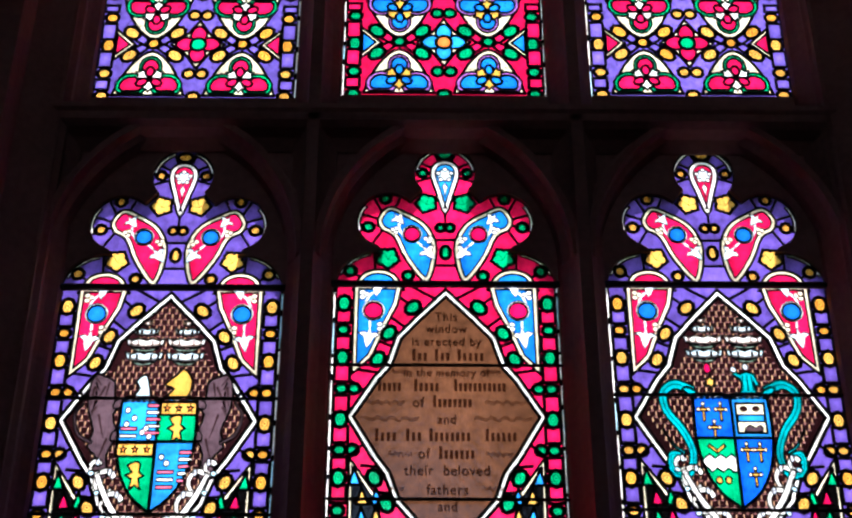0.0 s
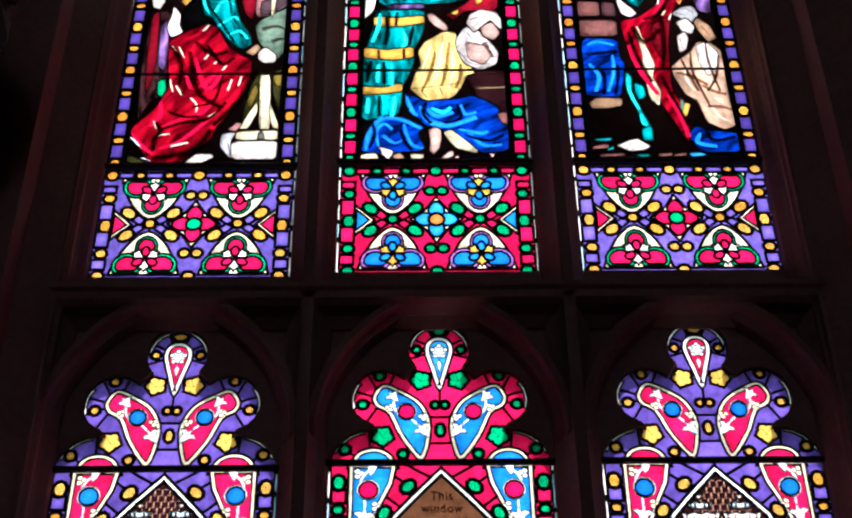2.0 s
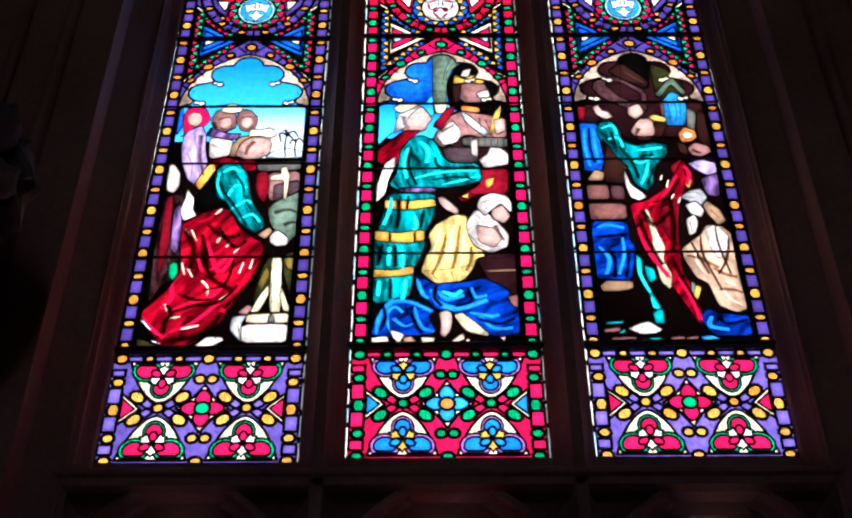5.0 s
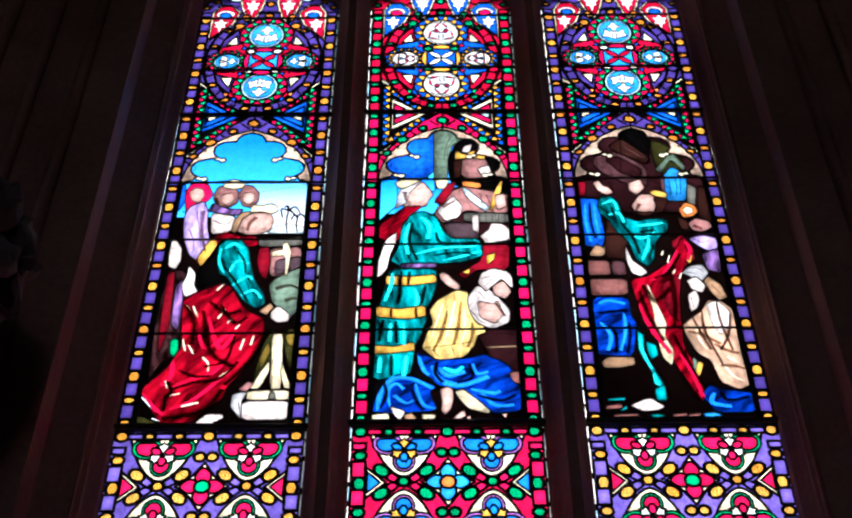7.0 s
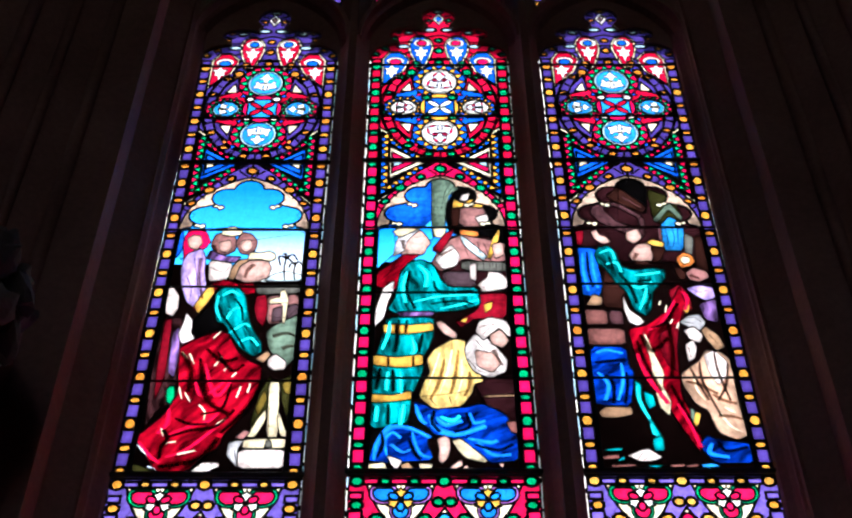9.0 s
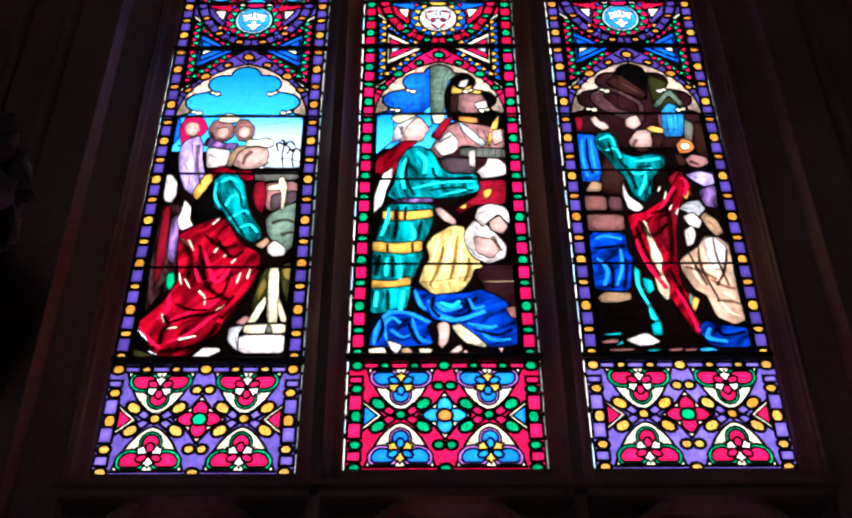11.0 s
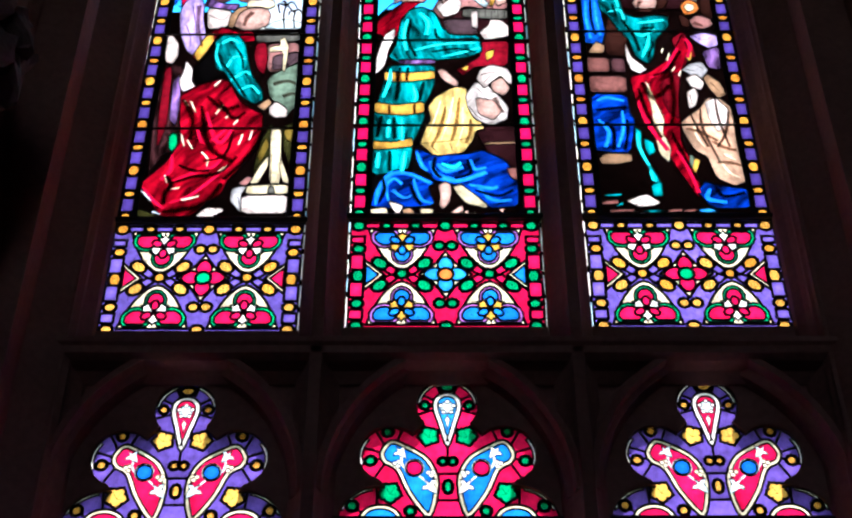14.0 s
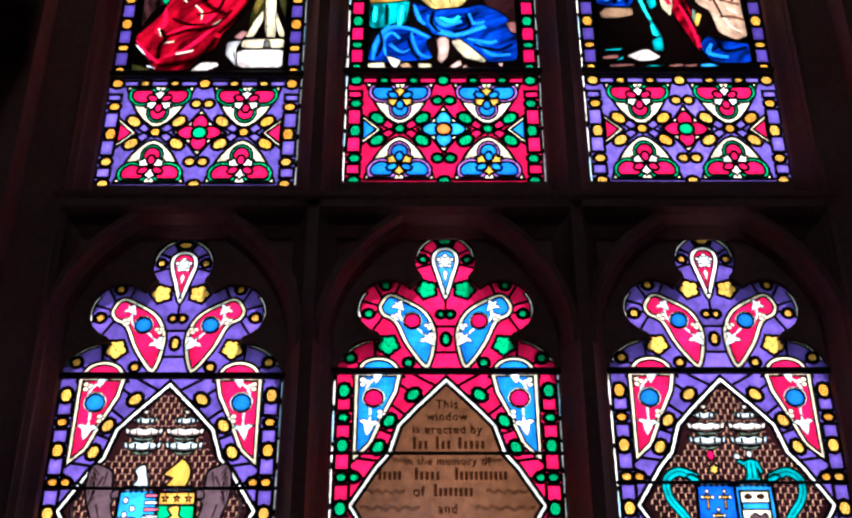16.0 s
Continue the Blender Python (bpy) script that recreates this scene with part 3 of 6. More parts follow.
def ornament_panel(i, pal, label):
    pal = dict(pal, main="lavender" if i != 1 else "cerise", lobe="cerise" if i != 1 else "cyan", star="cerise" if i != 1 else "azure")
    g = Glass(box(-HALF, -0.405, HALF, 0.0), LIGHTS[i], pal["main"], 1.044)
    edge_slips(g, -0.405, 0.0)
    g.add(box(-0.2945, -0.033, 0.2945, -0.0075), "night", 0.5)
    us = (0.0, 0.092, 0.183, 0.270)
    for a, b in zip(us, us[1:]):
        g.both(box(a + 0.020, -0.031, b - 0.018, -0.009), pal["main"])
    for j, u in enumerate(us):
        beads(g, pal, u, -0.019, 0.019 if j in (0, 3) else 0.015, 0.0185 if j in (0, 3) else 0.0125)
    for v, big in ((-0.109, 0), (-0.211, 1), (-0.312, 0), (-0.391, 0)):
        beads(g, pal, 0.268, v, 0.018, 0.024 if big else 0.016)
    ends = (-0.04, -0.109, -0.211, -0.312, -0.391)
    for a, b in zip(ends, ends[1:]):
        g.both(box(0.251, b + 0.022, 0.293, a - 0.022), pal["main"])
    for s in (-1, 1):
        trefoil_fan(g, pal, s * 0.1335, -0.388, 1)
        trefoil_fan(g, pal, s * 0.1335, -0.031, -1)
        # crossing bands between the fans
        for q in (-1, 1):
            for r in (-1, 1):
                g.add(ribbon([(s * 0.1335 + r * 0.022, -0.205 + q * 0.006), (s * 0.1335 + r * 0.05, -0.205 + q * 0.028)], 0.024, 0.028), pal["main"])
                bead(g, s * 0.1335 + r * 0.068, -0.205 + q * 0.041, 0.025, 0.0185, random.choice((pal["bead"], pal["bead"], pal["alt"])), r * q * 40)
        bead(g, s * 0.1335, -0.203, 0.0165, 0.0165, pal["alt"])
        tri = [(s * 0.249, -0.150), (s * 0.249, -0.264), (s * 0.188, -0.207)]
        g.add(tri, "cream")
        g.add([((x - s * 0.2287) * 0.66 + s * 0.231, (y + 0.207) * 0.66 - 0.207) for x, y in tri], pal["lobe"], 0.7)
        bead(g, s * 0.019, -0.097, 0.0165, 0.0155, pal["bead"])
        bead(g, s * 0.019, -0.311, 0.0165, 0.0155, pal["bead"])
    g.add([(0, -0.118), (0.034, -0.168), (0.080, -0.205), (0.034, -0.242), (0, -0.292), (-0.034, -0.242), (-0.080, -0.205), (-0.034, -0.168)], "cream")
    for a in (0, 90, 180, 270):
        g.add(moved(catmull([(0.006, 0), (0.018, 0.020), (0.040, 0.024), (0.060, 0.012), (0.066, 0.0), (0.060, -0.012), (0.040, -0.024), (0.018, -0.020)], True, 2), 0, -0.205, 1, 1, a), pal["star"], 0.8)
    g.add(oval(0, -0.205, 0.024, 0.023, 12), pal["eye"])
    bead(g, 0, -0.391, 0.018, 0.014, pal["bead"])
    return g.build("stained_glass_panel", label, "ornament panels")


def leaf(g, x, y, r, colour, turn=0.0):
    """A five-lobed vine leaf."""
    pts = []
    for i in range(30):
        a = 2 * math.pi * i / 30
        pts.append((r * (0.95 + 0.11 * math.cos(5 * a) + 0.05 * math.cos(15 * a)) * math.sin(a), r * (0.95 + 0.11 * math.cos(5 * a) + 0.05 * math.cos(15 * a)) * math.cos(a)))
    g.add(moved(pts, x, y, 1, 1, turn), colour, 0.9)
    for a in (-72, 0, 72):
        g.stroke([(x, y - 0.2 * r), (x + 0.7 * r * math.sin(radians(a + turn)), y + 0.7 * r * math.cos(radians(a + turn)))], 0.0025, 0.001, "shade")


def spray(g, x, y, s, turn, pal, mirror=1):
    """A painted spray: a stem with a leaf at each end round a disc."""
    put = lambda pts: [(x + mirror * a, y + b) for a, b in moved(pts, 0, 0, s, s, turn)]
    stem = catmull([(0.0, 0.062), (0.020, 0.040), (0.024, 0.0), (0.004, -0.035), (0.0, -0.075)], False, 3)
    g.add(put(ribbon(stem, 0.007, 0.005)), pal["spray"], 0.0)
    ivy = [(0, 0.024), (0.005, 0.008), (0.014, 0.012), (0.028, 0.006), (0.012, -0.002), (0.008, -0.014), (0, -0.028), (-0.008, -0.014), (-0.012, -0.002), (-0.028, 0.006), (-0.014, 0.012), (-0.005, 0.008)]
    g.add(put(moved(ivy, 0, 0.070, 0.98, 1.0)), pal["spray"], 0.12)
    g.add(put(moved(ivy, 0, -0.082, 1.08, 1.3)), pal["spray"], 0.12)
    for a, b in ((-0.024, -0.040), (-0.036, -0.048), (-0.026, -0.054), (0.036, 0.036), (0.026, 0.046), (0.038, 0.05)):
        g.add(put(oval(a, b, 0.0085, 0.0085, 6)), "cream" if pal_side(pal) else "white", 0.15)
    g.add(put(oval(0, 0, 0.032, 0.032, 12)), pal["spray"], 0.12)
    g.add(put(oval(0, 0, 0.026, 0.026, 12)), "deepblue" if pal_side(pal) else "red", 0.6)


def outlined(g, poly, edge, fill, w, lead=1.0):
    g.add(poly, edge, lead * 0.75)
    g.add(inset(poly, w * 1.25), fill, 0.5)


def lower_head(g, pal):
    """Glass of the cusped head over a lower light."""
    shape = low_outline()
    for s in (1, -1):
        for cx, cy, r0, r1, angles in ((0, -0.69, 0.03, 0.092, (28, -18, 66)), (0.158, -0.848, 0.0, 0.092, (112, 62, 18, -20, -58)), (0.187, -1.06, 0.03, 0.118, (86, 40))):
            for a in angles:
                c, q = math.cos(radians(a)), math.sin(radians(a))
                g.add(ribbon([(s * (cx + r0 * c), cy + r0 * q), (s * (cx + r1 * c), cy + r1 * q)], 0.001), "night", 0.7)
        for a, b in (((0, -0.905), (0.03, -0.905)), ((0.0, -0.985), (0.05, -0.985)), ((0.0, -0.80), (0.0, -0.86))):
            g.add(ribbon([(s * a[0], a[1]), (s * b[0], b[1])], 0.001), "night", 0.7)
        for path in (arc(0, -0.692, 0.081, 5, 70, 6), arc(0.158, -0.85, 0.082, -20, 40, 6), arc(0.187, -1.06, 0.11, 25, 80, 6)):
            g.add(ribbon([(s * x, y) for x, y in path], 0.008), "white", 0.5)
        pais = catmull([(0.187, -0.838), (0.158, -0.800), (0.108, -0.818), (0.05, -0.860), (0.024, -0.935), (0.05, -1.036), (0.108, -0.968), (0.142, -0.895), (0.176, -0.872)], True, 4)
        outlined(g, [(s * x, y) for x, y in pais], "cream", pal["field"], 0.010)
        spray(g, s * 0.092, -0.887, 0.88, -38, pal, s)
        shoulder = catmull([(0.252, -1.06), (0.225, -1.012), (0.18, -0.998), (0.138, -1.014), (0.112, -1.06)], False, 4)
        outlined(g, [(s * x, y) for x, y in shoulder], "cream", pal["field"], 0.010)
        leaf(g, s * 0.0525, -0.787, 0.030, pal["leaf"], -s * 20)
        leaf(g, s * 0.158, -0.962, 0.031, pal["leaf"], -s * 40)
        for x, y, r in ((0.063, -0.687, 0.0125), (0.167, -0.774, 0.0135), (0.213, -0.864, 0.014), (0.0135, -0.866, 0.0115), (0.259, -1.002, 0.0145), (0.102, -1.016, 0.0135)):
            bead(g, s * x, y, r, r, pal["bead"])
    tear = catmull([(0, -0.645), (0.030, -0.657), (0.041, -0.690), (0.026, -0.748), (0.0, -0.824), (-0.026, -0.748), (-0.041, -0.690), (-0.030, -0.657)], True, 3)
    outlined(g, tear, "white", pal["field"] if pal_side(pal) else "azure", 0.011)
    g.add(oval(0, -0.694, 0.021, 0.021, 10), "pale", 0.3)
    for a in (0, 72, 144, 216, 288):
        g.add(oval(0.019 * math.sin(radians(a)), -0.694 + 0.019 * math.cos(radians(a)), 0.007, 0.007, 6), "white", 0.25)
    g.add([(0, -0.72), (0.008, -0.735), (0.004, -0.744), (0, -0.765), (-0.004, -0.744), (-0.008, -0.735)], "white", 0.25)
    bead(g, 0, -0.626, 0.020, 0.0135, pal["bead"])
    bead(g, 0, -0.944, 0.0125, 0.019, pal["bead"])


DIAMOND = [(0, -1.061), (0.078, -1.142), (0.13, -1.201), (0.155, -1.283), (0.187, -1.323), (0.254, -1.434), (0.187, -1.548), (0.155, -1.593), (0.13, -1.665), (0.078, -1.727), (0, -1.807)]


def lozenge():
    right = DIAMOND
    return [(x, y) for x, y in right] + [(-x, y) for x, y in reversed(right[1:-1])]


def lower_body(g, pal, field):
    side_low = ((-1.10, 1), (-1.18, 0), (-1.263, 1), (-1.354, 2), (-1.442, 1), (-1.527, 2), (-1.603, 1), (-1.69, 0), (-1.77, 1), (-1.86, 0), (-1.95, 1), (-2.04, 0))
    edge_slips(g, -2.14, -1.05)
    for (a, _), (b, _) in zip(side_low, side_low[1:]):
        g.both(box(0.2525, b + 0.020, 0.2925, a - 0.020), pal["main"])
    for v, kind in side_low:
        beads(g, pal, 0.273, v, 0.0155 if kind != 1 else 0.017, 0.014 if kind != 1 else 0.0215)
        if kind == 2:
            beads(g, pal, 0.240, v, 0.0145, 0.014)
    for s in (1, -1):
        for a, b in (((0.03, -1.085), (0.09, -1.05)), ((0.06, -1.13), (0.12, -1.085)), ((0.10, -1.18), (0.15, -1.14)), ((0.13, -1.235), (0.19, -1.21)), ((0.16, -1.31), (0.23, -1.30)), ((0.20, -1.37), (0.25, -1.33)), ((0.20, -1.50), (0.25, -1.545)), ((0.15, -1.575), (0.215, -1.57)), ((0.135, -1.645), (0.18, -1.64)), ((0.09, -1.72), (0.15, -1.72))):
            g.add(ribbon([(s * a[0], a[1]), (s * b[0], b[1])], 0.001), "night", 0.8)
        # corner teardrops above the lozenge
        tear = [(0.247, -1.045), (0.247, -1.312), (0.196, -1.262), (0.158, -1.165), (0.130, -1.105), (0.118, -1.045)]
        outlined(g, [(s * x, y) for x, y in tear], "cream", pal["field"], 0.010)
        spray(g, s * 0.194, -1.122, 0.98, 8, pal, s)
        low = [(0.247, -1.548), (0.247, -1.80), (0.15, -1.80), (0.178, -1.648)]
        outlined(g, [(s * x, y) for x, y in low], "cream", "night", 0.009)
        for r in range(4):
            y = -1.60 - 0.052 * r
            for c in range(1 + (r > 0)):
                col = (("green", "red") if pal_side(pal) else ("azure", "yellow"))[(r + c) % 2]
                g.add([(s * (0.214 + 0.02 * (r == 0) - 0.036 * c + 0.012), y - 0.022), (s * (0.214 + 0.02 * (r == 0) - 0.036 * c), y + 0.024), (s * (0.214 + 0.02 * (r == 0) - 0.036 * c - 0.018), y - 0.022)], col, 0.8)
        for x, y, t in ((0.0885, -1.112, 45), (0.152, -1.19, 60), (0.180, -1.268, 65), (0.183, -1.603, -65), (0.152, -1.672, -65), (0.09, -1.755, -40)):
            bead(g, s * x, y, 0.0215, 0.0165, pal["bead"], -s * t)
    loz = lozenge()
    g.add(inset(loz, -0.003), "white")
    g.add(inset(loz, 0.0125), field)


def diaper(g):
    """Painted bar pattern on the dark ground behind the arms."""
    for r in range(40):
        y = -1.11 - 0.0175 * r
        wide = 0.24 - abs(y + 1.434) * 0.62
        for c in range(-12, 13):
            x = 0.0195 * c + (0.00975 if r % 2 else 0)
            if abs(x) < wide - 0.012:
                g.add(box(x - 0.0016, y - 0.0065, x + 0.0016, y + 0.0065), "tan", 0.0)
                g.add(box(x + 0.004, y + 0.006, x + 0.0135, y + 0.0085), "rose", 0.0)


def helm_feathers(g):
    """Two pale plumed helmets above the shield, each of four scalloped bands."""
    for s in (-1, 1):
        x = s * 0.054
        for r, (y, w) in enumerate(((-1.150, 0.013), (-1.176, 0.033), (-1.209, 0.051), (-1.250, 0.050))):
            h = (0.008, 0.011, 0.013, 0.014)[r]
            top = [(x + w * q, y + h * (1.0 if abs(q) in (1.0, 0.33) else 0.55)) for q in (-1.0, -0.66, -0.33, 0.0, 0.33, 0.66, 1.0)]
            low = [(x + w * q, y - h * (1.0 - 0.75 * abs(q) ** 2.5)) for q in (0.9, 0.6, 0.2, -0.2, -0.6, -0.9)]
            g.add(top + low, "pale" if r % 2 else "white", 0.45)
            for q in (-0.72, -0.36, 0.36, 0.72):
                g.stroke([(x + w * q, y - h * 0.7), (x + w * q * 1.05, y + h * 0.5)], 0.005, 0.008, "line" if r % 2 else "shade")
            g.stroke([(x - w * 0.8, y - h * 0.35), (x, y - h * 0.8), (x + w * 0.8, y - h * 0.35)], 0.006, 0.006, "shade")
        for y, w in ((-1.229, 0.036), (-1.270, 0.030)):
            g.add(catmull([(x - w, y + 0.006), (x, y - 0.001), (x + w, y + 0.006), (x + w * 0.5, y - 0.005), (x - w * 0.5, y - 0.005)], True, 2), "stonegreen", 0.3)


def shield(g, quarters):
    top, mid, low = -1.352, -1.452, -1.622
    side = catmull([(0.104, top), (0.106, mid), (0.088, -1.53), (0.052, -1.585), (0, low)], False, 4)
    whole = [(0, top)] + side
    left, right = [(-x, y) for x, y in whole], whole
    cut = lambda poly, up: [(x, max(y, mid) if up else min(y, mid)) for x, y in poly]
    for (poly, up), q in zip(((left, 1), (right, 1), (left, 0), (right, 0)), quarters):
        g.add(cut(poly, up), q, 0.9)


def low_light(i, pal, label, field):
    # lighter main and field colours here, with the bloom of the glass mixed in
    pal = dict(pal, main="heather" if i != 1 else "cerise", field="cerise" if i != 1 else "cyan")
    base = Glass(low_outline(), LIGHTS[i], pal["main"])
    lower_head(base, pal)
    lower_body(base, pal, field)
    return base


def tassels(g):
    """Silver scrollwork under the shield."""
    for s in (-1, 1):
        for x, y, r in ((0.125, -1.55, 0.026), (0.10, -1.605, 0.028), (0.062, -1.655, 0.026), (0.155, -1.515, 0.014)):
            ring = arc(s * x, y, r, 20, 320, 12)
            g.add(ribbon(ring, 0.015, 0.008), "white", 0.35)
            g.stroke(ring[2:-2], 0.0025, 0.0015, "shade")
            g.add(oval(s * (x + 0.7 * r), y - r, 0.009, 0.007, 7), "ice", 0.3)
            g.add(oval(s * (x - 0.4 * r), y + 0.9 * r, 0.006, 0.010, 7), "silver", 0.3)
        g.add(ribbon(catmull([(s * 0.15, -1.53), (s * 0.11, -1.60), (s * 0.04, -1.68), (0, -1.70)], False, 4), 0.014, 0.018), "white", 0.35)


def beast(g, x, s, colour, size=1.0):
    """A rearing heraldic lion, as a plain shape."""
    body = [(0.0, 0.115), (0.03, 0.12), (0.045, 0.085), (0.04, 0.03), (0.02, -0.02), (0.03, -0.06), (0.0, -0.09), (0.015, -0.13), (-0.03, -0.135), (-0.025, -0.08), (-0.045, -0.03), (-0.03, 0.02), (-0.055, 0.045), (-0.03, 0.06), (-0.025, 0.10)]
    put = lambda pts: [(x + s * a * size, -1.405 + b * size) for a, b in pts]
    g.add(put(catmull(body, True, 3)), colour, 0.6)
    g.add(put(ribbon(catmull([(0.02, -0.05), (0.06, -0.03), (0.075, 0.02), (0.055, 0.05), (0.07, 0.08)], False, 4), 0.008, 0.004)), colour, 0.4)
    for q in range(7):
        g.stroke(put([(0.03 - 0.002 * q, 0.112 - 0.012 * q), (0.012 + 0.004 * q, 0.092 - 0.014 * q)]), 0.006, 0.002, "line" if q % 2 else "shade")
    g.add(put(catmull([(-0.03, 0.052), (-0.062, 0.062), (-0.072, 0.050), (-0.06, 0.040), (-0.03, 0.034)], True, 2)), colour, 0.4)
    g.add(put(catmull([(-0.038, -0.02), (-0.070, -0.028), (-0.078, -0.058), (-0.064, -0.060), (-0.05, -0.045), (-0.03, -0.045)], True, 2)), colour, 0.4)
    for a, b in (((0.0, 0.09), (0.03, 0.03)), ((0.01, 0.02), (-0.01, -0.04)), ((-0.02, -0.04), (0.0, -0.10)), ((-0.01, 0.10), (0.0, 0.05)), ((0.03, 0.09), (0.035, 0.04))):
        g.stroke(put([a, b]), 0.007, 0.002, "shade")


def side_arms(g, first):
    diaper(g)
    helm_feathers(g)
    drawn, painted = len(g.shapes), len(g.paint)
    if first:
        for s in (-1, 1):
            beast(g, s * 0.155, s, "mauve")
        shield(g, ("azure", "green", "green", "azure"))
        for x0, y0, w in ((-0.045, -1.36, 0.04), (0.055, -1.475, 0.036)):
            for r in range(5):
                g.add(box(x0 + 0.012, y0 - 0.008 - 0.017 * r, x0 + 0.012 + w - 0.006 * max(0, r - 1) * (x0 > 0), y0 + 0.001 - 0.017 * r), "white" if r % 2 else "pink", 0.3)
        for x0, y0 in ((-0.10, -1.425), (0.012, -1.53)):
            for r in range(3):
                g.add(box(x0, y0 - 0.009 * r * 2, x0 + 0.045, y0 + 0.008 - 0.018 * r), "white" if r % 2 else "pink", 0.3)
        for x, y in ((-0.085, -1.375), (-0.065, -1.395), (-0.085, -1.41), (-0.04, -1.43), (-0.02, -1.44), (-0.03, -1.42), (0.02, -1.49), (0.035, -1.505)):
            g.add(oval(x, y, 0.008, 0.008, 6), "white", 0.3)
        for x, y in ((0.004, -1.354), (-0.104, -1.456)):
            g.add(box(x, y - 0.032, x + 0.1, y), "yellow", 0.7)
            for j in range(3):
                star = [((0.010 if q % 2 == 0 else 0.004) * math.sin(radians(36 * q)) + x + 0.018 + 0.032 * j, (0.010 if q % 2 == 0 else 0.004) * math.cos(radians(36 * q)) + y - 0.016) for q in range(10)]
                g.add(star, "orange", 0.3)
        for x, y in ((0.052, -1.42), (-0.048, -1.535)):
            pts = [(0.0, 0.036), (0.014, 0.03), (0.012, 0.01), (0.026, 0.0), (0.012, -0.008), (0.02, -0.034), (0.004, -0.024), (-0.012, -0.036), (-0.008, -0.008), (-0.026, 0.0), (-0.008, 0.010), (-0.022, 0.026)]
            g.add(moved(catmull(pts, True, 2), x, y, 0.95, 0.95), "gold", 0.5)
        g.add(catmull([(-0.075, -1.345), (-0.03, -1.345), (-0.035, -1.31), (-0.045, -1.285), (-0.07, -1.30), (-0.06, -1.32)], True, 3), "pale", 0.6)
        g.add(catmull([(0.015, -1.345), (0.07, -1.345), (0.085, -1.30), (0.06, -1.27), (0.04, -1.285), (0.01, -1.31), (0.035, -1.32)], True, 3), "gold", 0.6)
        for s in (-1, 1):
            for j in range(5):
                g.add(box(s * 0.05 - 0.04 + 0.016 * j, -1.352, s * 0.05 - 0.04 + 0.016 * j + 0.014, -1.340), ("white", "pink", "azure")[(j + (s > 0)) % 3], 0.3)
    else:
        for s in (-1, 1):
            snake = catmull([(s * 0.10, -1.335), (s * 0.15, -1.318), (s * 0.185, -1.34), (s * 0.18, -1.385), (s * 0.14, -1.435), (s * 0.118, -1.49), (s * 0.135, -1.54), (s * 0.175, -1.535), (s * 0.178, -1.495), (s * 0.152, -1.497)], False, 5)
            g.add(ribbon(snake, 0.025, 0.019), "teal", 0.45)
            g.stroke(snake, 0.003, 0.002, "shade")
            g.add(ribbon(catmull([(s * 0.14, -1.49), (s * 0.17, -1.47), (s * 0.195, -1.43)], False, 4), 0.008, 0.002), "teal", 0.4)
            g.add(catmull([(s * 0.085, -1.345), (s * 0.11, -1.325), (s * 0.13, -1.33), (s * 0.11, -1.345)], True, 3), "teal", 0.5)
        shield(g, ("blue", "azure", "green", "blue"))
        for cx, cy in ((-0.078, -1.385), (-0.030, -1.385), (-0.052, -1.43), (0.03, -1.485), (0.066, -1.485), (0.045, -1.545)):
            g.add(box(cx - 0.003, cy - 0.026, cx + 0.003, cy + 0.016), "yellow", 0.4)
            g.add(box(cx - 0.014, cy, cx + 0.014, cy + 0.007), "yellow", 0.4)
            for dx, dy in ((-0.014, 0.0035), (0.014, 0.0035), (0, 0.018)):
                g.add(oval(cx + dx, cy + dy, 0.0055, 0.0055, 6), "cream", 0.3)
        g.add(box(0.012, -1.44, 0.092, -1.366), "cream", 0.6)
        g.add(box(0.016, -1.412, 0.088, -1.395), "azure", 0.3)
        for x in (0.034, 0.068):
            g.add(oval(x, -1.38, 0.010, 0.006, 8), "brown", 0.3)
        g.add(catmull([(0.03, -1.436), (0.045, -1.42), (0.06, -1.428), (0.075, -1.42), (0.08, -1.436)], True, 2), "mauve", 0.3)
        wave = [(-0.098, -1.51)] + [(-0.09 + 0.015 * j, -1.498 + (0.006 if j % 2 else -0.004)) for j in range(7)] + [(-0.002, -1.535)] + [(-0.012 - 0.015 * j, -1.532 + (0.006 if j % 2 else -0.004)) for j in range(5)]
        g.add(wave, "white", 0.4)
        g.add(ribbon([(-0.075, -1.47), (-0.052, -1.486), (-0.03, -1.47)], 0.008), "yellow", 0.4)
        for x in (-0.055, -0.030):
            g.add(oval(x, -1.555, 0.009, 0.009, 8), "yellow", 0.4)
        star = [((0.019 if q % 2 == 0 else 0.009) * math.sin(radians(30 * q)) - 0.05, (0.019 if q % 2 == 0 else 0.009) * math.cos(radians(30 * q)) - 1.312) for q in range(12)]
        g.add(star, "yellow", 0.5)
        g.add(oval(-0.055, -1.276, 0.010, 0.014, 8), "red", 0.4)
        g.add([(0.032, -1.34), (0.077, -1.34), (0.071, -1.312), (0.077, -1.325), (0.086, -1.318), (0.076, -1.291), (0.054, -1.284), (0.036, -1.291), (0.020, -1.284), (0.014, -1.294), (0.034, -1.304), (0.038, -1.315)], "teal", 0.5)
        g.add(catmull([(0.014, -1.272), (0.026, -1.276), (0.024, -1.287), (0.010, -1.284)], True, 2), "pale", 0.3)
        for dx in (-0.012, 0.0, 0.012):
            g.stroke([(0.054 + dx, -1.295), (0.054 + dx * 1.3, -1.335)], 0.004, 0.006, "shade")
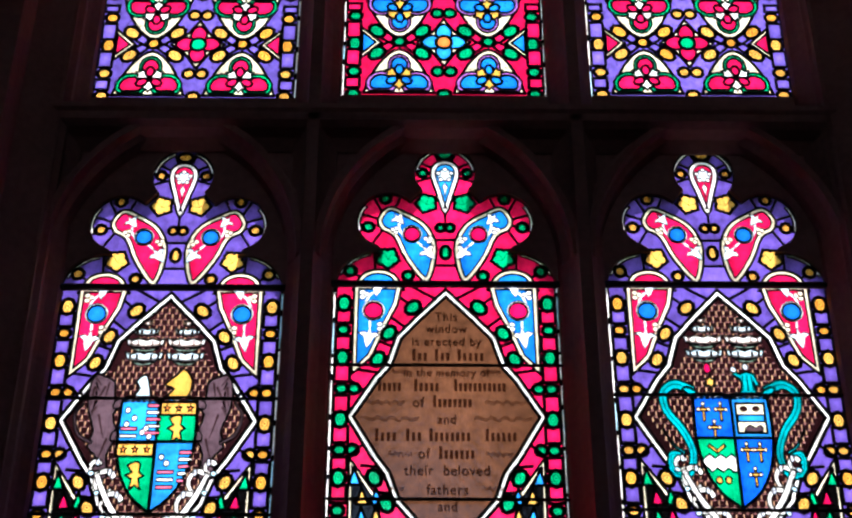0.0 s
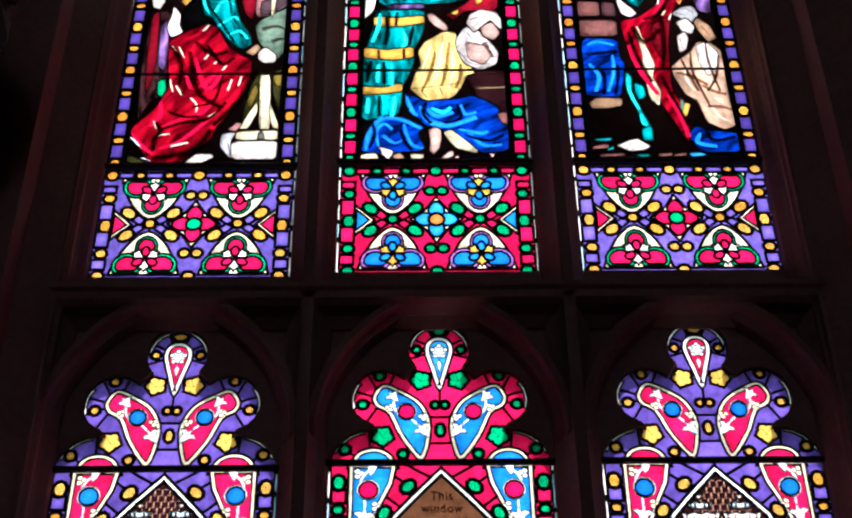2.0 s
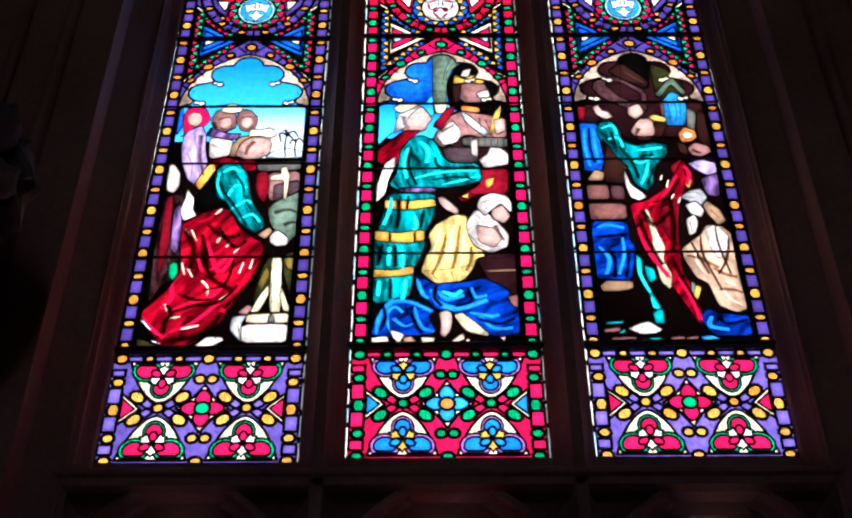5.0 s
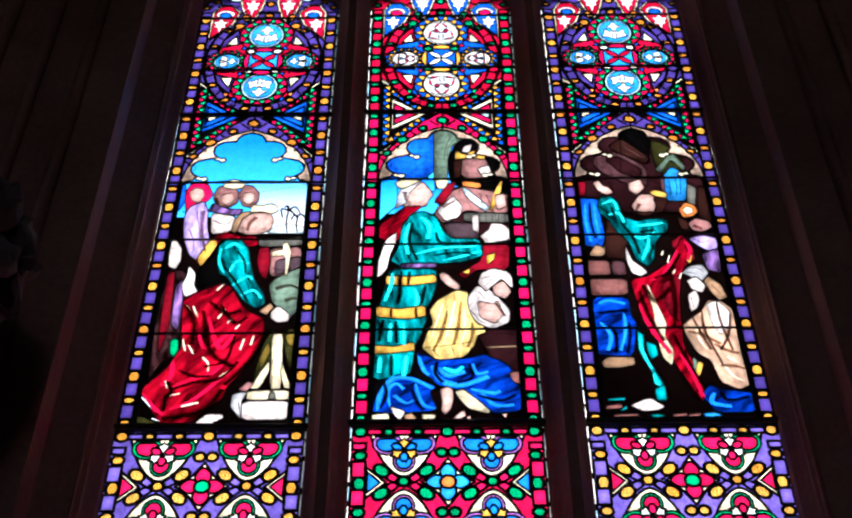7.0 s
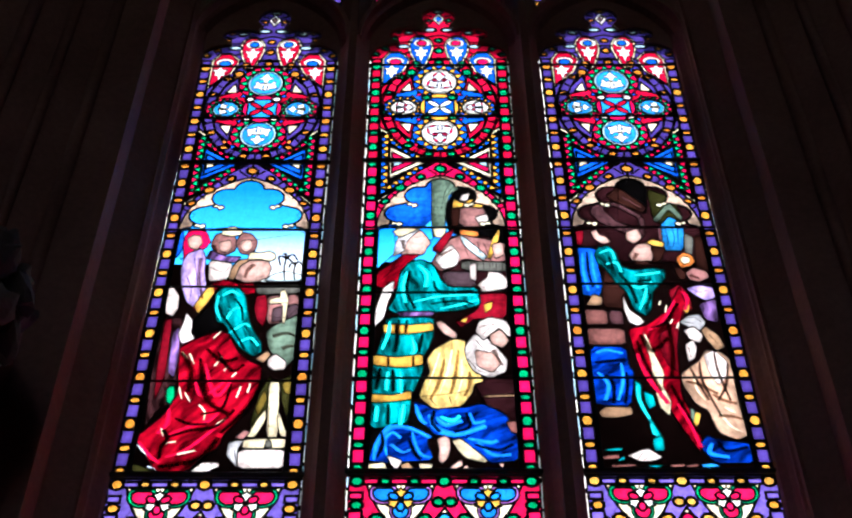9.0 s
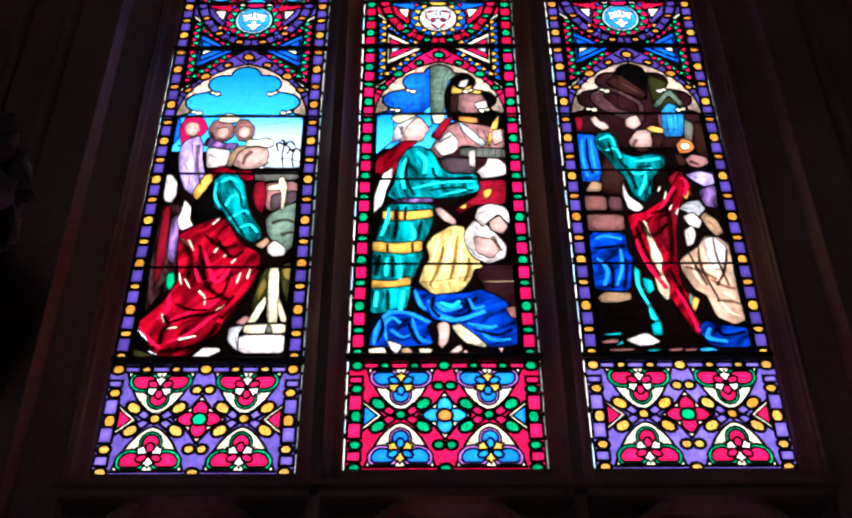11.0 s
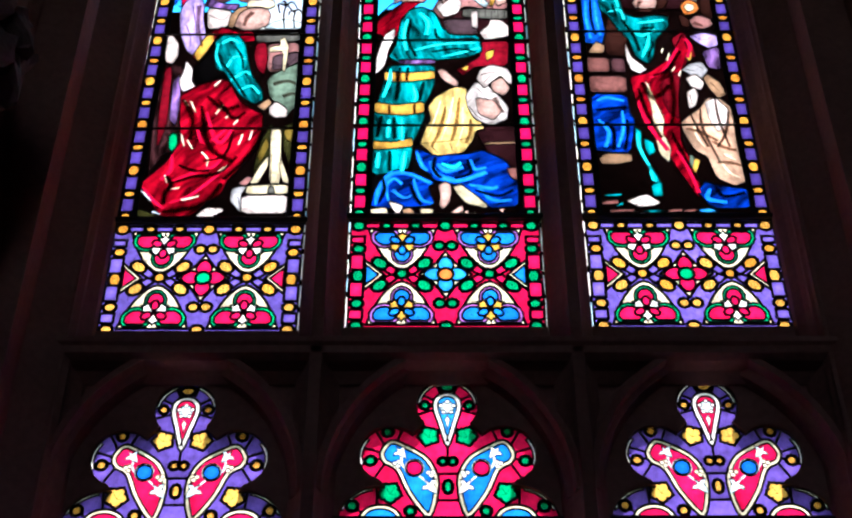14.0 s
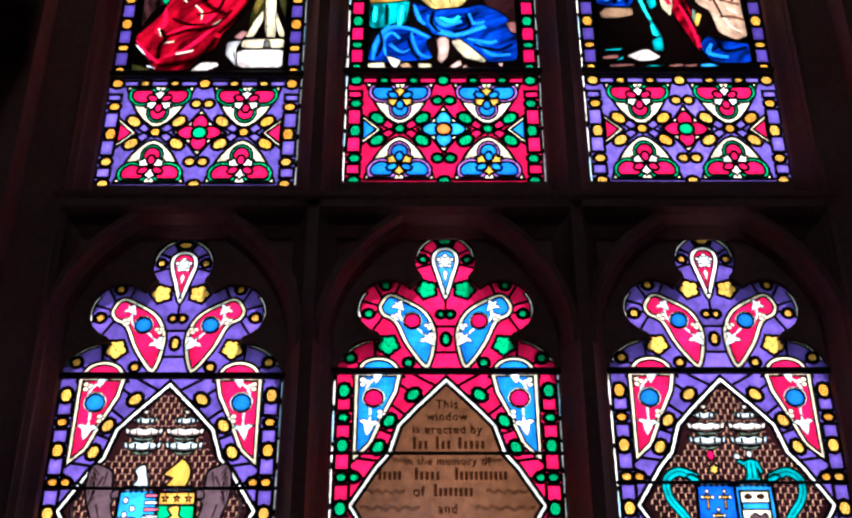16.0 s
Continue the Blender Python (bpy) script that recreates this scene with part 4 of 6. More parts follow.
        g.add(oval(0.053, -1.273, 0.009, 0.010, 8), "silver", 0.4)
        for s in (-1, 1):
            for j in range(5):
                g.add(box(s * 0.055 - 0.04 + 0.016 * j, -1.352, s * 0.055 - 0.04 + 0.016 * j + 0.014, -1.340), ("pale", "azure", "cream")[j % 3], 0.3)
    tassels(g)
    # the achievement stands a little lower, narrower and taller than the cartoon above
    place = lambda poly: [(x * 0.93, -1.379 + (y + 1.352) * 1.13) for x, y in poly]
    g.shapes[drawn:] = [(place(poly), colour, lead) for poly, colour, lead in g.shapes[drawn:]]
    g.paint[painted:] = [(place(poly), kind) for poly, kind in g.paint[painted:]]


def inscription(thing):
    """The words cut in the bronze-coloured lozenge; names stand as plain bars."""
    low = -2.14
    ink = paint_material("brown letter paint", (0.22, 0.15, 0.12))
    # pale colour for the painted highlight on letter edges, and for the scrolls
    rim = glass_material("painted lit letter edges and pale scrolls", (0.26, 0.14, 0.075))
    lines = (("This", -1.150, 0.034, 0.0), ("window", -1.186, 0.033, 0.0), ("is erected by", -1.225, 0.033, 0.0), ("in the memory of", -1.316, 0.030, 0.0), ("of", -1.405, 0.036, -0.075),
             ("and", -1.452, 0.034, 0.0), ("of", -1.548, 0.036, -0.06), ("their  beloved", -1.594, 0.036, 0.0), ("fathers", -1.646, 0.036, 0.0), ("and", -1.690, 0.034, 0.0))
    for words, y, size, x in lines:
        # the shifted pale copy paints a lit edge, as on relief letters
        for dx, dz, dy, mat in ((0, 0, -0.002, ink), (0.0016, -0.0016, -0.0014, rim)):
            cu = bpy.data.curves.new("lettering", "FONT")
            cu.body, cu.size, cu.align_x, cu.offset, cu.space_character = words, size * 1.10, "CENTER", 0.0002, 1.12
            cu.materials.append(mat)
            ob = new("lettering", cu)
            ob.parent = thing
            ob.matrix_local = pose(x + dx, dy, y + dz - low, 90)
            ob.scale = (0.86, 1.0, 1.0)
    bars = ((-0.09, -0.045, -1.258), (-0.03, 0.015, -1.258), (0.03, 0.105, -1.258), (-0.18, -0.115, -1.347), (-0.085, -0.015, -1.347), (0.02, 0.16, -1.347), (-0.035, 0.07, -1.393),
            (-0.185, -0.125, -1.488), (-0.105, -0.06, -1.488), (-0.045, 0.065, -1.488), (0.10, 0.185, -1.488), (-0.02, 0.075, -1.537))
    scrolls = ((-0.145, -0.10, -1.305), (0.10, 0.145, -1.305), (-0.21, -0.11, -1.395), (0.10, 0.21, -1.395), (-0.225, -0.07, -1.441), (0.07, 0.225, -1.441), (-0.15, -0.09, -1.54), (0.10, 0.17, -1.54), (-0.15, -0.11, -1.634), (0.09, 0.15, -1.634))
    v, f = [], []
    def strip(x0, x1, y0, y1, dep=-0.002):
        k = len(v)
        v.extend([(x0, dep, y0 - low), (x1, dep, y0 - low), (x1, dep, y1 - low), (x0, dep, y1 - low)])
        f.append((k, k + 1, k + 2, k + 3))
    for x0, x1, y in bars:
        n = max(2, int((x1 - x0) / 0.0125))
        for j in range(n):
            x = x0 + (x1 - x0) * j / n
            strip(x, x + 0.0085, y - 0.013, y + (0.022 if j == 0 else 0.011))
    mesh_object("name_bars", v, f, [ink], thing)
    v2, f2 = [], []
    for x0, x1, y in scrolls:
        line = [(x0 + (x1 - x0) * j / 14, y + 0.007 * math.sin(j * 1.9) * (1 - 0.3 * (j % 3))) for j in range(15)]
        for off in (0.0, 0.006):
            poly = ribbon([(a, b + off) for a, b in line], 0.003)
            k, h = len(v2), len(poly) // 2
            v2 += [(a, -0.0018 - off * 0.02, b - low) for a, b in poly]
            f2 += [(k + i, k + i + 1, k + len(poly) - 2 - i, k + len(poly) - 1 - i) for i in range(h - 1)]
    mesh_object("scroll_ornament", v2, f2, [rim], thing)


LOW_LABELS = ("purple and red stained glass light with a quartered shield and grey lions", "red and green stained glass light with a brown inscribed lozenge", "purple and red stained glass light with a blue shield and green snakes")
for i, pal in enumerate((SIDE, MID, SIDE)):
    g = low_light(i, pal, LOW_LABELS[i], "bronze" if i == 1 else "plum")
    if i != 1:
        side_arms(g, i == 0)
    thing = g.build("stained_glass_window", LOW_LABELS[i], "lower lights")
    if i == 1:
        inscription(thing)

for i, pal in enumerate((SIDE, MID, SIDE)):
    ornament_panel(i, pal, ("purple stained glass ornament panel with red four-petal flower", "red stained glass ornament panel with blue four-petal flower", "purple stained glass ornament panel with red four-petal flower")[i])


def corner_mosaic(g, pal, below=False):
    """Triangular mosaics left and right of the arch, with a framed wedge in each."""
    for s in (1, -1):
        tri = [(0.246, 1.93), (0.246, 1.40), (0.10, 1.60), (0.022, 1.668)] if below else [(0.246, 1.93), (0.246, 1.40), (0.022, 1.668)]
        g.add([(s * x, y) for x, y in tri], "cream")
        g.add([(s * x, y) for x, y in ((0.240, 1.90), (0.240, 1.43), (0.035, 1.668))], "night", 0.6)
        k = 0
        for a, b, n in (((0.222, 1.87), (0.222, 1.47), 9), ((0.205, 1.835), (0.075, 1.69), 5), ((0.205, 1.495), (0.075, 1.645), 5)):
            d = Vector((b[0] - a[0], b[1] - a[1]))
            w = d.length / n * 0.48
            d.normalize()
            t = Vector((-d.y, d.x))
            for j in range(n):
                c = Vector(a) + (Vector(b) - Vector(a)) * ((j + 0.5) / n)
                for q in (1, -1):
                    k += 1
                    o = c + d * (w * 0.5 * q)
                    pts = [o - d * w * 0.9 + t * 0.014 * q, o + d * w * 0.9 + t * 0.014 * q, o - t * 0.014 * q]
                    g.add([(s * p.x, p.y) for p in pts], pal["mosaic"][0 if q > 0 else 1], 0.6)
        wedge = [(0.203, 1.785), (0.203, 1.565), (0.062, 1.668)]
        g.add([(s * x, y) for x, y in wedge], "blue" if pal_side(pal) else "cream", 0.9)
        g.add([(s * x, y) for x, y in ((0.193, 1.745), (0.193, 1.60), (0.10, 1.668))], pal["wedge"], 0.9)
        g.add([(s * x, y) for x, y in ((0.186, 1.70), (0.186, 1.64), (0.145, 1.668))], "cream" if pal_side(pal) else "ice", 0.7)


def roundel(g, pal, cx, cy, rx, ry, turn):
    g.add(oval(cx, cy, rx * 1.50, ry * 1.34, 24), pal["ring"], 0.9)
    for j in range(14):
        a = 360 * j / 14
        p = [(cx + rx * f * math.cos(radians(a + d)), cy + ry * (1 + (f - 1) * 0.7) * math.sin(radians(a + d))) for f, d in ((1.06, -12), (1.48, 0), (1.06, 12))]
        g.add(p, pal["ring2"], 0.6)
    g.add(oval(cx, cy, rx, ry, 20), pal["medal"], 0.9)
    g.add(oval(cx, cy, rx * 0.86, ry * 0.86, 18), "azure" if pal_side(pal) else "white", 0.2)
    c, s = math.cos(radians(turn)), math.sin(radians(turn))
    put = lambda pts: [(cx + rx * (a * c - b * s), cy + ry * (a * s + b * c)) for a, b in pts]
    if not pal_side(pal):
        for a in (90, 210, 330):
            g.add(put(oval(0.36 * math.cos(radians(a)), 0.36 * math.sin(radians(a)), 0.40, 0.40, 10)), "red", 0.25)
        for a in (90, 210, 330):
            g.add(put(oval(0.36 * math.cos(radians(a)), 0.36 * math.sin(radians(a)), 0.26, 0.26, 10)), "white", 0.25)
    for a in (90, 210, 330):
        g.add(put(moved([(0.0, -0.07), (0.28, -0.14), (0.30, -0.36), (0.42, -0.40), (0.50, -0.20), (0.80, 0.0), (0.50, 0.20), (0.42, 0.40), (0.30, 0.36), (0.28, 0.14), (0.0, 0.07)], 0, 0, 1, 1, a)), "white" if pal_side(pal) else "silver", 0.25)
    g.add(put([(-0.06, 0), (0.06, 0), (0.08, -0.6), (-0.08, -0.6)]), "white" if pal_side(pal) else "silver", 0.2)


def ivy_mark(x, y, w, h):
    """A small painted ivy leaf."""
    return [(x + w * a, y + h * b) for a, b in ((0, 1), (0.25, 0.45), (0.9, 0.5), (0.45, 0.05), (0.6, -0.3), (0.2, -0.3), (0, -1), (-0.2, -0.3), (-0.6, -0.3), (-0.45, 0.05), (-0.9, 0.5), (-0.25, 0.45))]


def top_panel(i, pal, label):
    shape = high_outline()
    cut = [p for p in shape if p[1] > 1.0]
    g = Glass([(HALF, 1.672)] + [p for p in cut if p[0] > 0] + [p for p in cut if p[0] <= 0] + [(-HALF, 1.672)], LIGHTS[i], "purple" if i != 1 else "crimson")
    pal = dict(pal, main="purple", bead="topaz") if i != 1 else dict(pal, main="crimson")
    side_border(g, pal, 1.672, 2.46, 1.781, 0.1035, False)
    corner_mosaic(g, pal)
    # ring of beads round the four medallions
    g.add(oval(0, 2.081, 0.246, 0.385, 32), "cream", 0.8)
    g.add(oval(0, 2.081, 0.240, 0.377, 32), pal["main"], 0.8)
    for a in range(0, 360, 24):
        x, y = 0.222 * math.cos(radians(a + 90)), 2.081 + 0.357 * math.sin(radians(a + 90))
        bead(g, x, y, 0.017, 0.015, pal["bead"])
        x2, y2 = 0.222 * math.cos(radians(a + 102)), 2.081 + 0.357 * math.sin(radians(a + 102))
        g.add(ribbon([(x2 * 0.9, 2.081 + (y2 - 2.081) * 0.9), (x2 * 1.07, 2.081 + (y2 - 2.081) * 1.07)], 0.001), "night", 0.7)
    g.add(oval(0, 2.081, 0.204, 0.336, 32), "cream", 0.7)
    g.add(oval(0, 2.081, 0.198, 0.328, 32), "crimson" if pal_side(pal) else "blue", 0.7)
    # slips and small triangles set between the medallions
    for s in (1, -1):
        for q in (1, -1):
            for j, (x, y) in enumerate(((0.085, 0.10), (0.115, 0.075), (0.185, 0.075), (0.095, 0.285), (0.06, 0.305), (0.13, 0.25), (0.02, 0.315))):
                tri = [(0.0, 0.018), (0.015, -0.012), (-0.015, -0.012)]
                g.add(moved(tri, s * x, 2.081 + q * y, 1, 1, 180 if q < 0 else 0), (("blue", "green", "orange") if pal_side(pal) else ("red", "orange", "green"))[j % 3], 0.5)
    for s in (1, -1):
        for q in (1, -1):
            g.add([(s * 0.105, 2.081 + q * 0.135), (s * 0.19, 2.081 + q * 0.10), (s * 0.175, 2.081 + q * 0.165), (s * 0.12, 2.081 + q * 0.245)], pal["main"], 0.8)
            g.add([(s * 0.115, 2.081 + q * 0.125), (s * 0.165, 2.081 + q * 0.125), (s * 0.125, 2.081 + q * 0.20)], "cream", 0.8)
    for s in (1, -1):
        roundel(g, pal, s * 0.150, 2.078, 0.056, 0.062, -s * 90 + 180)
    for y, up in ((2.281, 0), (1.887, 180)):
        roundel(g, pal, 0, y, 0.076, 0.098, up)
    g.add(oval(0, 2.081, 0.082, 0.105, 16), pal["ring2"] if not pal_side(pal) else "red", 0.8)
    g.add(moved(box(-0.055, -0.055, 0.055, 0.055), 0, 2.081, 1.1, 1.3, 0), "blue" if not pal_side(pal) else "azure", 0.8)
    for a in (45, 135, 225, 315):
        c, s = math.cos(radians(a)), math.sin(radians(a))
        g.add(moved(oval(0.036, 0, 0.034, 0.014, 10), 0, 2.081, 1.0, 1.0, a), "white" if not pal_side(pal) else "crimson", 0.6)
        bead(g, 0.078 * c, 2.081 + 0.105 * s, 0.018, 0.018, "white" if pal_side(pal) else "green")
    # the cusped head
    for s in (1, -1):
        pais = catmull([(0.134, 2.605), (0.085, 2.655), (0.034, 2.615), (0.026, 2.53), (0.072, 2.385), (0.124, 2.49)], True, 3)
        outlined(g, [(s * x, y) for x, y in pais], "cream", "crimson" if pal_side(pal) else "blue", 0.008)
        g.add([(s * x, y) for x, y in ivy_mark(0.078, 2.505, 0.040, 0.070)], "white", 0.1)
        g.add(oval(s * 0.075, 2.592, 0.036, 0.034, 12), "white", 0.1)
        g.add(oval(s * 0.075, 2.592, 0.022, 0.022, 10), pal["disc"] if not pal_side(pal) else "blue", 0.7)
        low = [(0.247, 2.235), (0.249, 2.46), (0.218, 2.52), (0.165, 2.52), (0.122, 2.46), (0.152, 2.36)]
        outlined(g, [(s * x, y) for x, y in low], "cream", "crimson" if pal_side(pal) else "blue", 0.008)
        g.add([(s * x, y) for x, y in ivy_mark(0.205, 2.360, 0.040, 0.062)], "white", 0.1)
        g.add(oval(s * 0.19, 2.445, 0.038, 0.032, 12), "white", 0.1)
        g.add(oval(s * 0.19, 2.438, 0.026, 0.022, 10), pal["disc"] if not pal_side(pal) else "blue", 0.7)
        for x, y, rx, ry, col in ((0.040, 2.705, 0.028, 0.016, "ice"), (0.155, 2.565, 0.026, 0.016, "ice"), (0.135, 2.68, 0.018, 0.013, "ice"), (0.045, 2.785, 0.014, 0.011, pal["bead"]), (0.18, 2.685, 0.012, 0.010, pal["bead"]), (0.195, 2.63, 0.013, 0.011, pal["bead"]), (0.235, 2.545, 0.014, 0.012, pal["bead"]), (0.10, 2.43, 0.016, 0.013, pal["bead"]), (0.275, 2.50, 0.014, 0.014, pal["bead"]), (0.12, 2.355, 0.02, 0.022, pal["bead"])):
            bead(g, s * x, y, rx, ry, col)
    for s in (1, -1):
        for a, b in (((0.03, 2.76), (0.075, 2.74)), ((0.03, 2.82), (0.07, 2.84)), ((0.09, 2.64), (0.11, 2.71)), ((0.115, 2.60), (0.2, 2.60)), ((0.17, 2.645), (0.22, 2.66)), ((0.12, 2.52), (0.16, 2.50)), ((0.21, 2.51), (0.23, 2.57)), ((0.0, 2.57), (0.03, 2.57)), ((0.0, 2.47), (0.05, 2.46)), ((0.10, 2.47), (0.13, 2.45)), ((0.0, 2.66), (0.06, 2.64)), ((0.14, 2.34), (0.18, 2.31)), ((0.19, 2.30), (0.24, 2.26)), ((0.2, 2.19), (0.25, 2.17)), ((0.21, 1.97), (0.25, 1.98)), ((0.18, 1.85), (0.22, 1.83)), ((0.10, 1.76), (0.13, 1.72))):
            g.add(ribbon([(s * a[0], a[1]), (s * b[0], b[1])], 0.001), "night", 0.7)
    outlined(g, [(0, 2.85), (0.027, 2.80), (0, 2.745), (-0.027, 2.80)], "white", "blue" if not pal_side(pal) else "mauve", 0.009)
    bead(g, 0, 2.862, 0.02, 0.012, "ice" if i < 2 else "amber")
    bead(g, 0, 2.615, 0.016, 0.016, pal["bead"])
    bead(g, 0, 2.53, 0.016, 0.02, pal["bead"])
    return g.build("stained_glass_panel", label, "head panels")


for i, pal in enumerate((SIDE, MID, SIDE)):
    top_panel(i, pal, ("purple stained glass head panel with blue and white medallions", "red and blue stained glass head panel with white medallions", "purple stained glass head panel with blue and white medallions")[i])


def tracery_glass(i, pal, label):
    """The foot of the lights above the arches."""
    g = Glass(upper_cut(), LIGHTS[i], pal["main"])
    g.both(box(0.2945, 2.85, 0.30, 4.2), "white")
    for j in range(14):
        beads(g, pal, 0.272, 2.93 + 0.1 * j, 0.018, 0.02)
        g.both(box(0.252, 2.955 + 0.1 * j, 0.292, 3.005 + 0.1 * j), pal["main"])
    g.both(box(0.238, 2.8, 0.248, 4.3), "cream")
    g.add(box(-0.238, 2.8, 0.238, 4.3), "blue" if i == 1 else "night")
    for r in range(8):
        for s in (1, -1):
            y = 3.02 + 0.16 * r
            outlined(g, [(s * 0.225, y - 0.075), (s * 0.225, y + 0.06), (s * 0.13, y + 0.075), (s * 0.12, y - 0.05)], "white", "green" if i != 1 else "azure", 0.014)
            outlined(g, oval(s * 0.055, y + 0.03, 0.045, 0.06, 12), "white", pal["field"], 0.012)
    return g.build("stained_glass_window", label, "tracery lights")


for i, pal in enumerate((SIDE, MID, SIDE)):
    tracery_glass(i, pal, ("purple and green stained glass tracery light", "red and blue stained glass tracery light", "purple and green stained glass tracery light")[i])


# ---- the picture panels ----
def robe(g, colour, lead, *points):
    """A plain coloured shape of a picture, in millimetres from the light's middle and the lower bar."""
    pts = [(x / 1000, y / 1000) for x, y in points]
    pts = [q for a, b in zip(pts, pts[1:] + pts[:1]) for q in ((0.87 * a[0] + 0.13 * b[0], 0.87 * a[1] + 0.13 * b[1]), (0.13 * a[0] + 0.87 * b[0], 0.13 * a[1] + 0.87 * b[1]))]
    g.add(pts, colour if colour in ROBES else "pic_" + colour, lead * 0.5)


def fold(g, kind, w0, w1, *points):
    line = catmull([(x / 1000, y / 1000) for x, y in points], False, 5)
    if kind == "line":
        g.stroke(line, w0 / 1000, w1 / 1000, kind)
    else:
        for f in (3.2, 2.2, 1.3):
            g.stroke(line, w0 * f / 1000, w1 * f / 1000, "veil")


def spindle(line, w):
    """A stroke that swells in its middle and runs out at both ends."""
    k, left, right = len(line), [], []
    for i, p in enumerate(line):
        a, b = line[max(i - 1, 0)], line[min(i + 1, k - 1)]
        d = Vector((b[0] - a[0], b[1] - a[1])).normalized()
        h = w / 2 * (0.12 + 0.88 * math.sin(math.pi * min(0.75, (i + 0.4) / k + 0.04)) ** 0.8)
        left.append((p[0] - d.y * h, p[1] + d.x * h))
        right.append((p[0] + d.y * h, p[1] - d.x * h))
    return left + right[::-1]


HALFTONE = {"aqua": "mid_aqua", "azure": "mid_azure", "red": "mid_red"}


def highlight(g, colour, w0, w1, *points):
    """A stroke of the glass painter: lights come in two tones, shadows as washes one over another."""
    line = catmull([(x / 1000, y / 1000) for x, y in points], False, 5)
    w = (w0 + w1) / 1400
    if colour in ("night", "shadowred"):
        for f, kind in ((2.6, "veil"), (1.8, "veil"), (1.1, "shade")) + (((0.7, "shade"), (0.4, "line")) if colour == "night" else ((0.9, "veil"),)):
            g.paint.append((spindle(line, w * f), kind))
    elif colour in ("tan", "rust") and len(points) > 2:
        for f in (2.2, 1.3):
            g.paint.append((spindle(line, w * f), "wash"))
    elif colour in HALFTONE:
        g.add(spindle(line, w * 1.7), HALFTONE[colour], 0.0)
        g.add(spindle(line, w * 0.45), colour, 0.0)
    else:
        g.add(ribbon(line, w0 / 1000, w1 / 1000), "pic_" + colour if colour in ("rust", "cocoa") else colour, 0.0)


def picture_frame(g, pal, canopy):
    """Everything round the picture: border, arch, cusped canopy and mosaic corners."""
    arch_in = arch_line(0.247, 1.25, 1.585, 14)
    cusp = arc(0.205, 1.24, 0.034, 0, 95, 4) + arc(0.165, 1.345, 0.052, -60, 80, 6) + arc(0.085, 1.455, 0.055, -50, 85, 6) + arc(0, 1.505, 0.058, 5, 90, 5)
    outer = [(0.247, 1.24)] + arch_in
    for s in (1, -1):
        band = [(s * x, y) for x, y in outer + list(reversed(cusp))]
        g.add(band, canopy, 0.9)
        for j in range(4):
            t = (j + 0.5) / 4
            p = arch_in[int(t * 13)]
            g.stroke([(s * (p[0] * 0.93 + 0.012 * math.cos(a)), p[1] - 0.028 + 0.014 * math.sin(a)) for a in (0, 1, 2, 3, 4, 5)], 0.003, kind="shade")
        for x, y, turn in ((0.128, 1.405, 200), (0.188, 1.285, 190)):
            g.add([(s * a, b) for a, b in moved(catmull([(0, 0.010), (0.02, 0.006), (0.028, 0.016), (0.042, 0.004), (0.040, -0.008), (0.028, -0.014), (0.02, -0.006), (0, -0.012)], True, 2), x, y, 1, 1, turn)], "cream", 0.6)
        ring = [(s * x, y) for x, y in [(0.30, 1.21)] + [(0.30, 1.68), (0.0, 1.68)] + list(reversed(arch_line(0.247, 1.25, 1.585, 14)))]
        g.add(ring, pal["main"], 0.9)
    corner_mosaic(g, pal, True)
    side_border(g, pal, 0.0, 1.672, 1.332, 0.1087, False)
    g.both(box(0.239, 0.02, 0.247, 1.25), "cream")
    g.add(box(-0.30, 0.0, 0.30, 0.018), "night", 0.3)
    for x, y, big in ((0.0, 1.628, 1), (0.078, 1.577, 0), (0.158, 1.505, 1), (0.216, 1.42, 0)):
        for s in ((1, -1) if x else (1,)):
            bead(g, s * x, y, 0.022 if big else 0.017, 0.019 if big else 0.014, pal["bead"], -s * 40)
    for x, y in ((0.035, 1.612), (0.12, 1.55), (0.19, 1.47), (0.235, 1.38)):
        for s in (1, -1):
            g.add(ribbon([(s * (x - 0.018), y - 0.018), (s * (x + 0.014), y + 0.014)], 0.001), "night", 0.7)


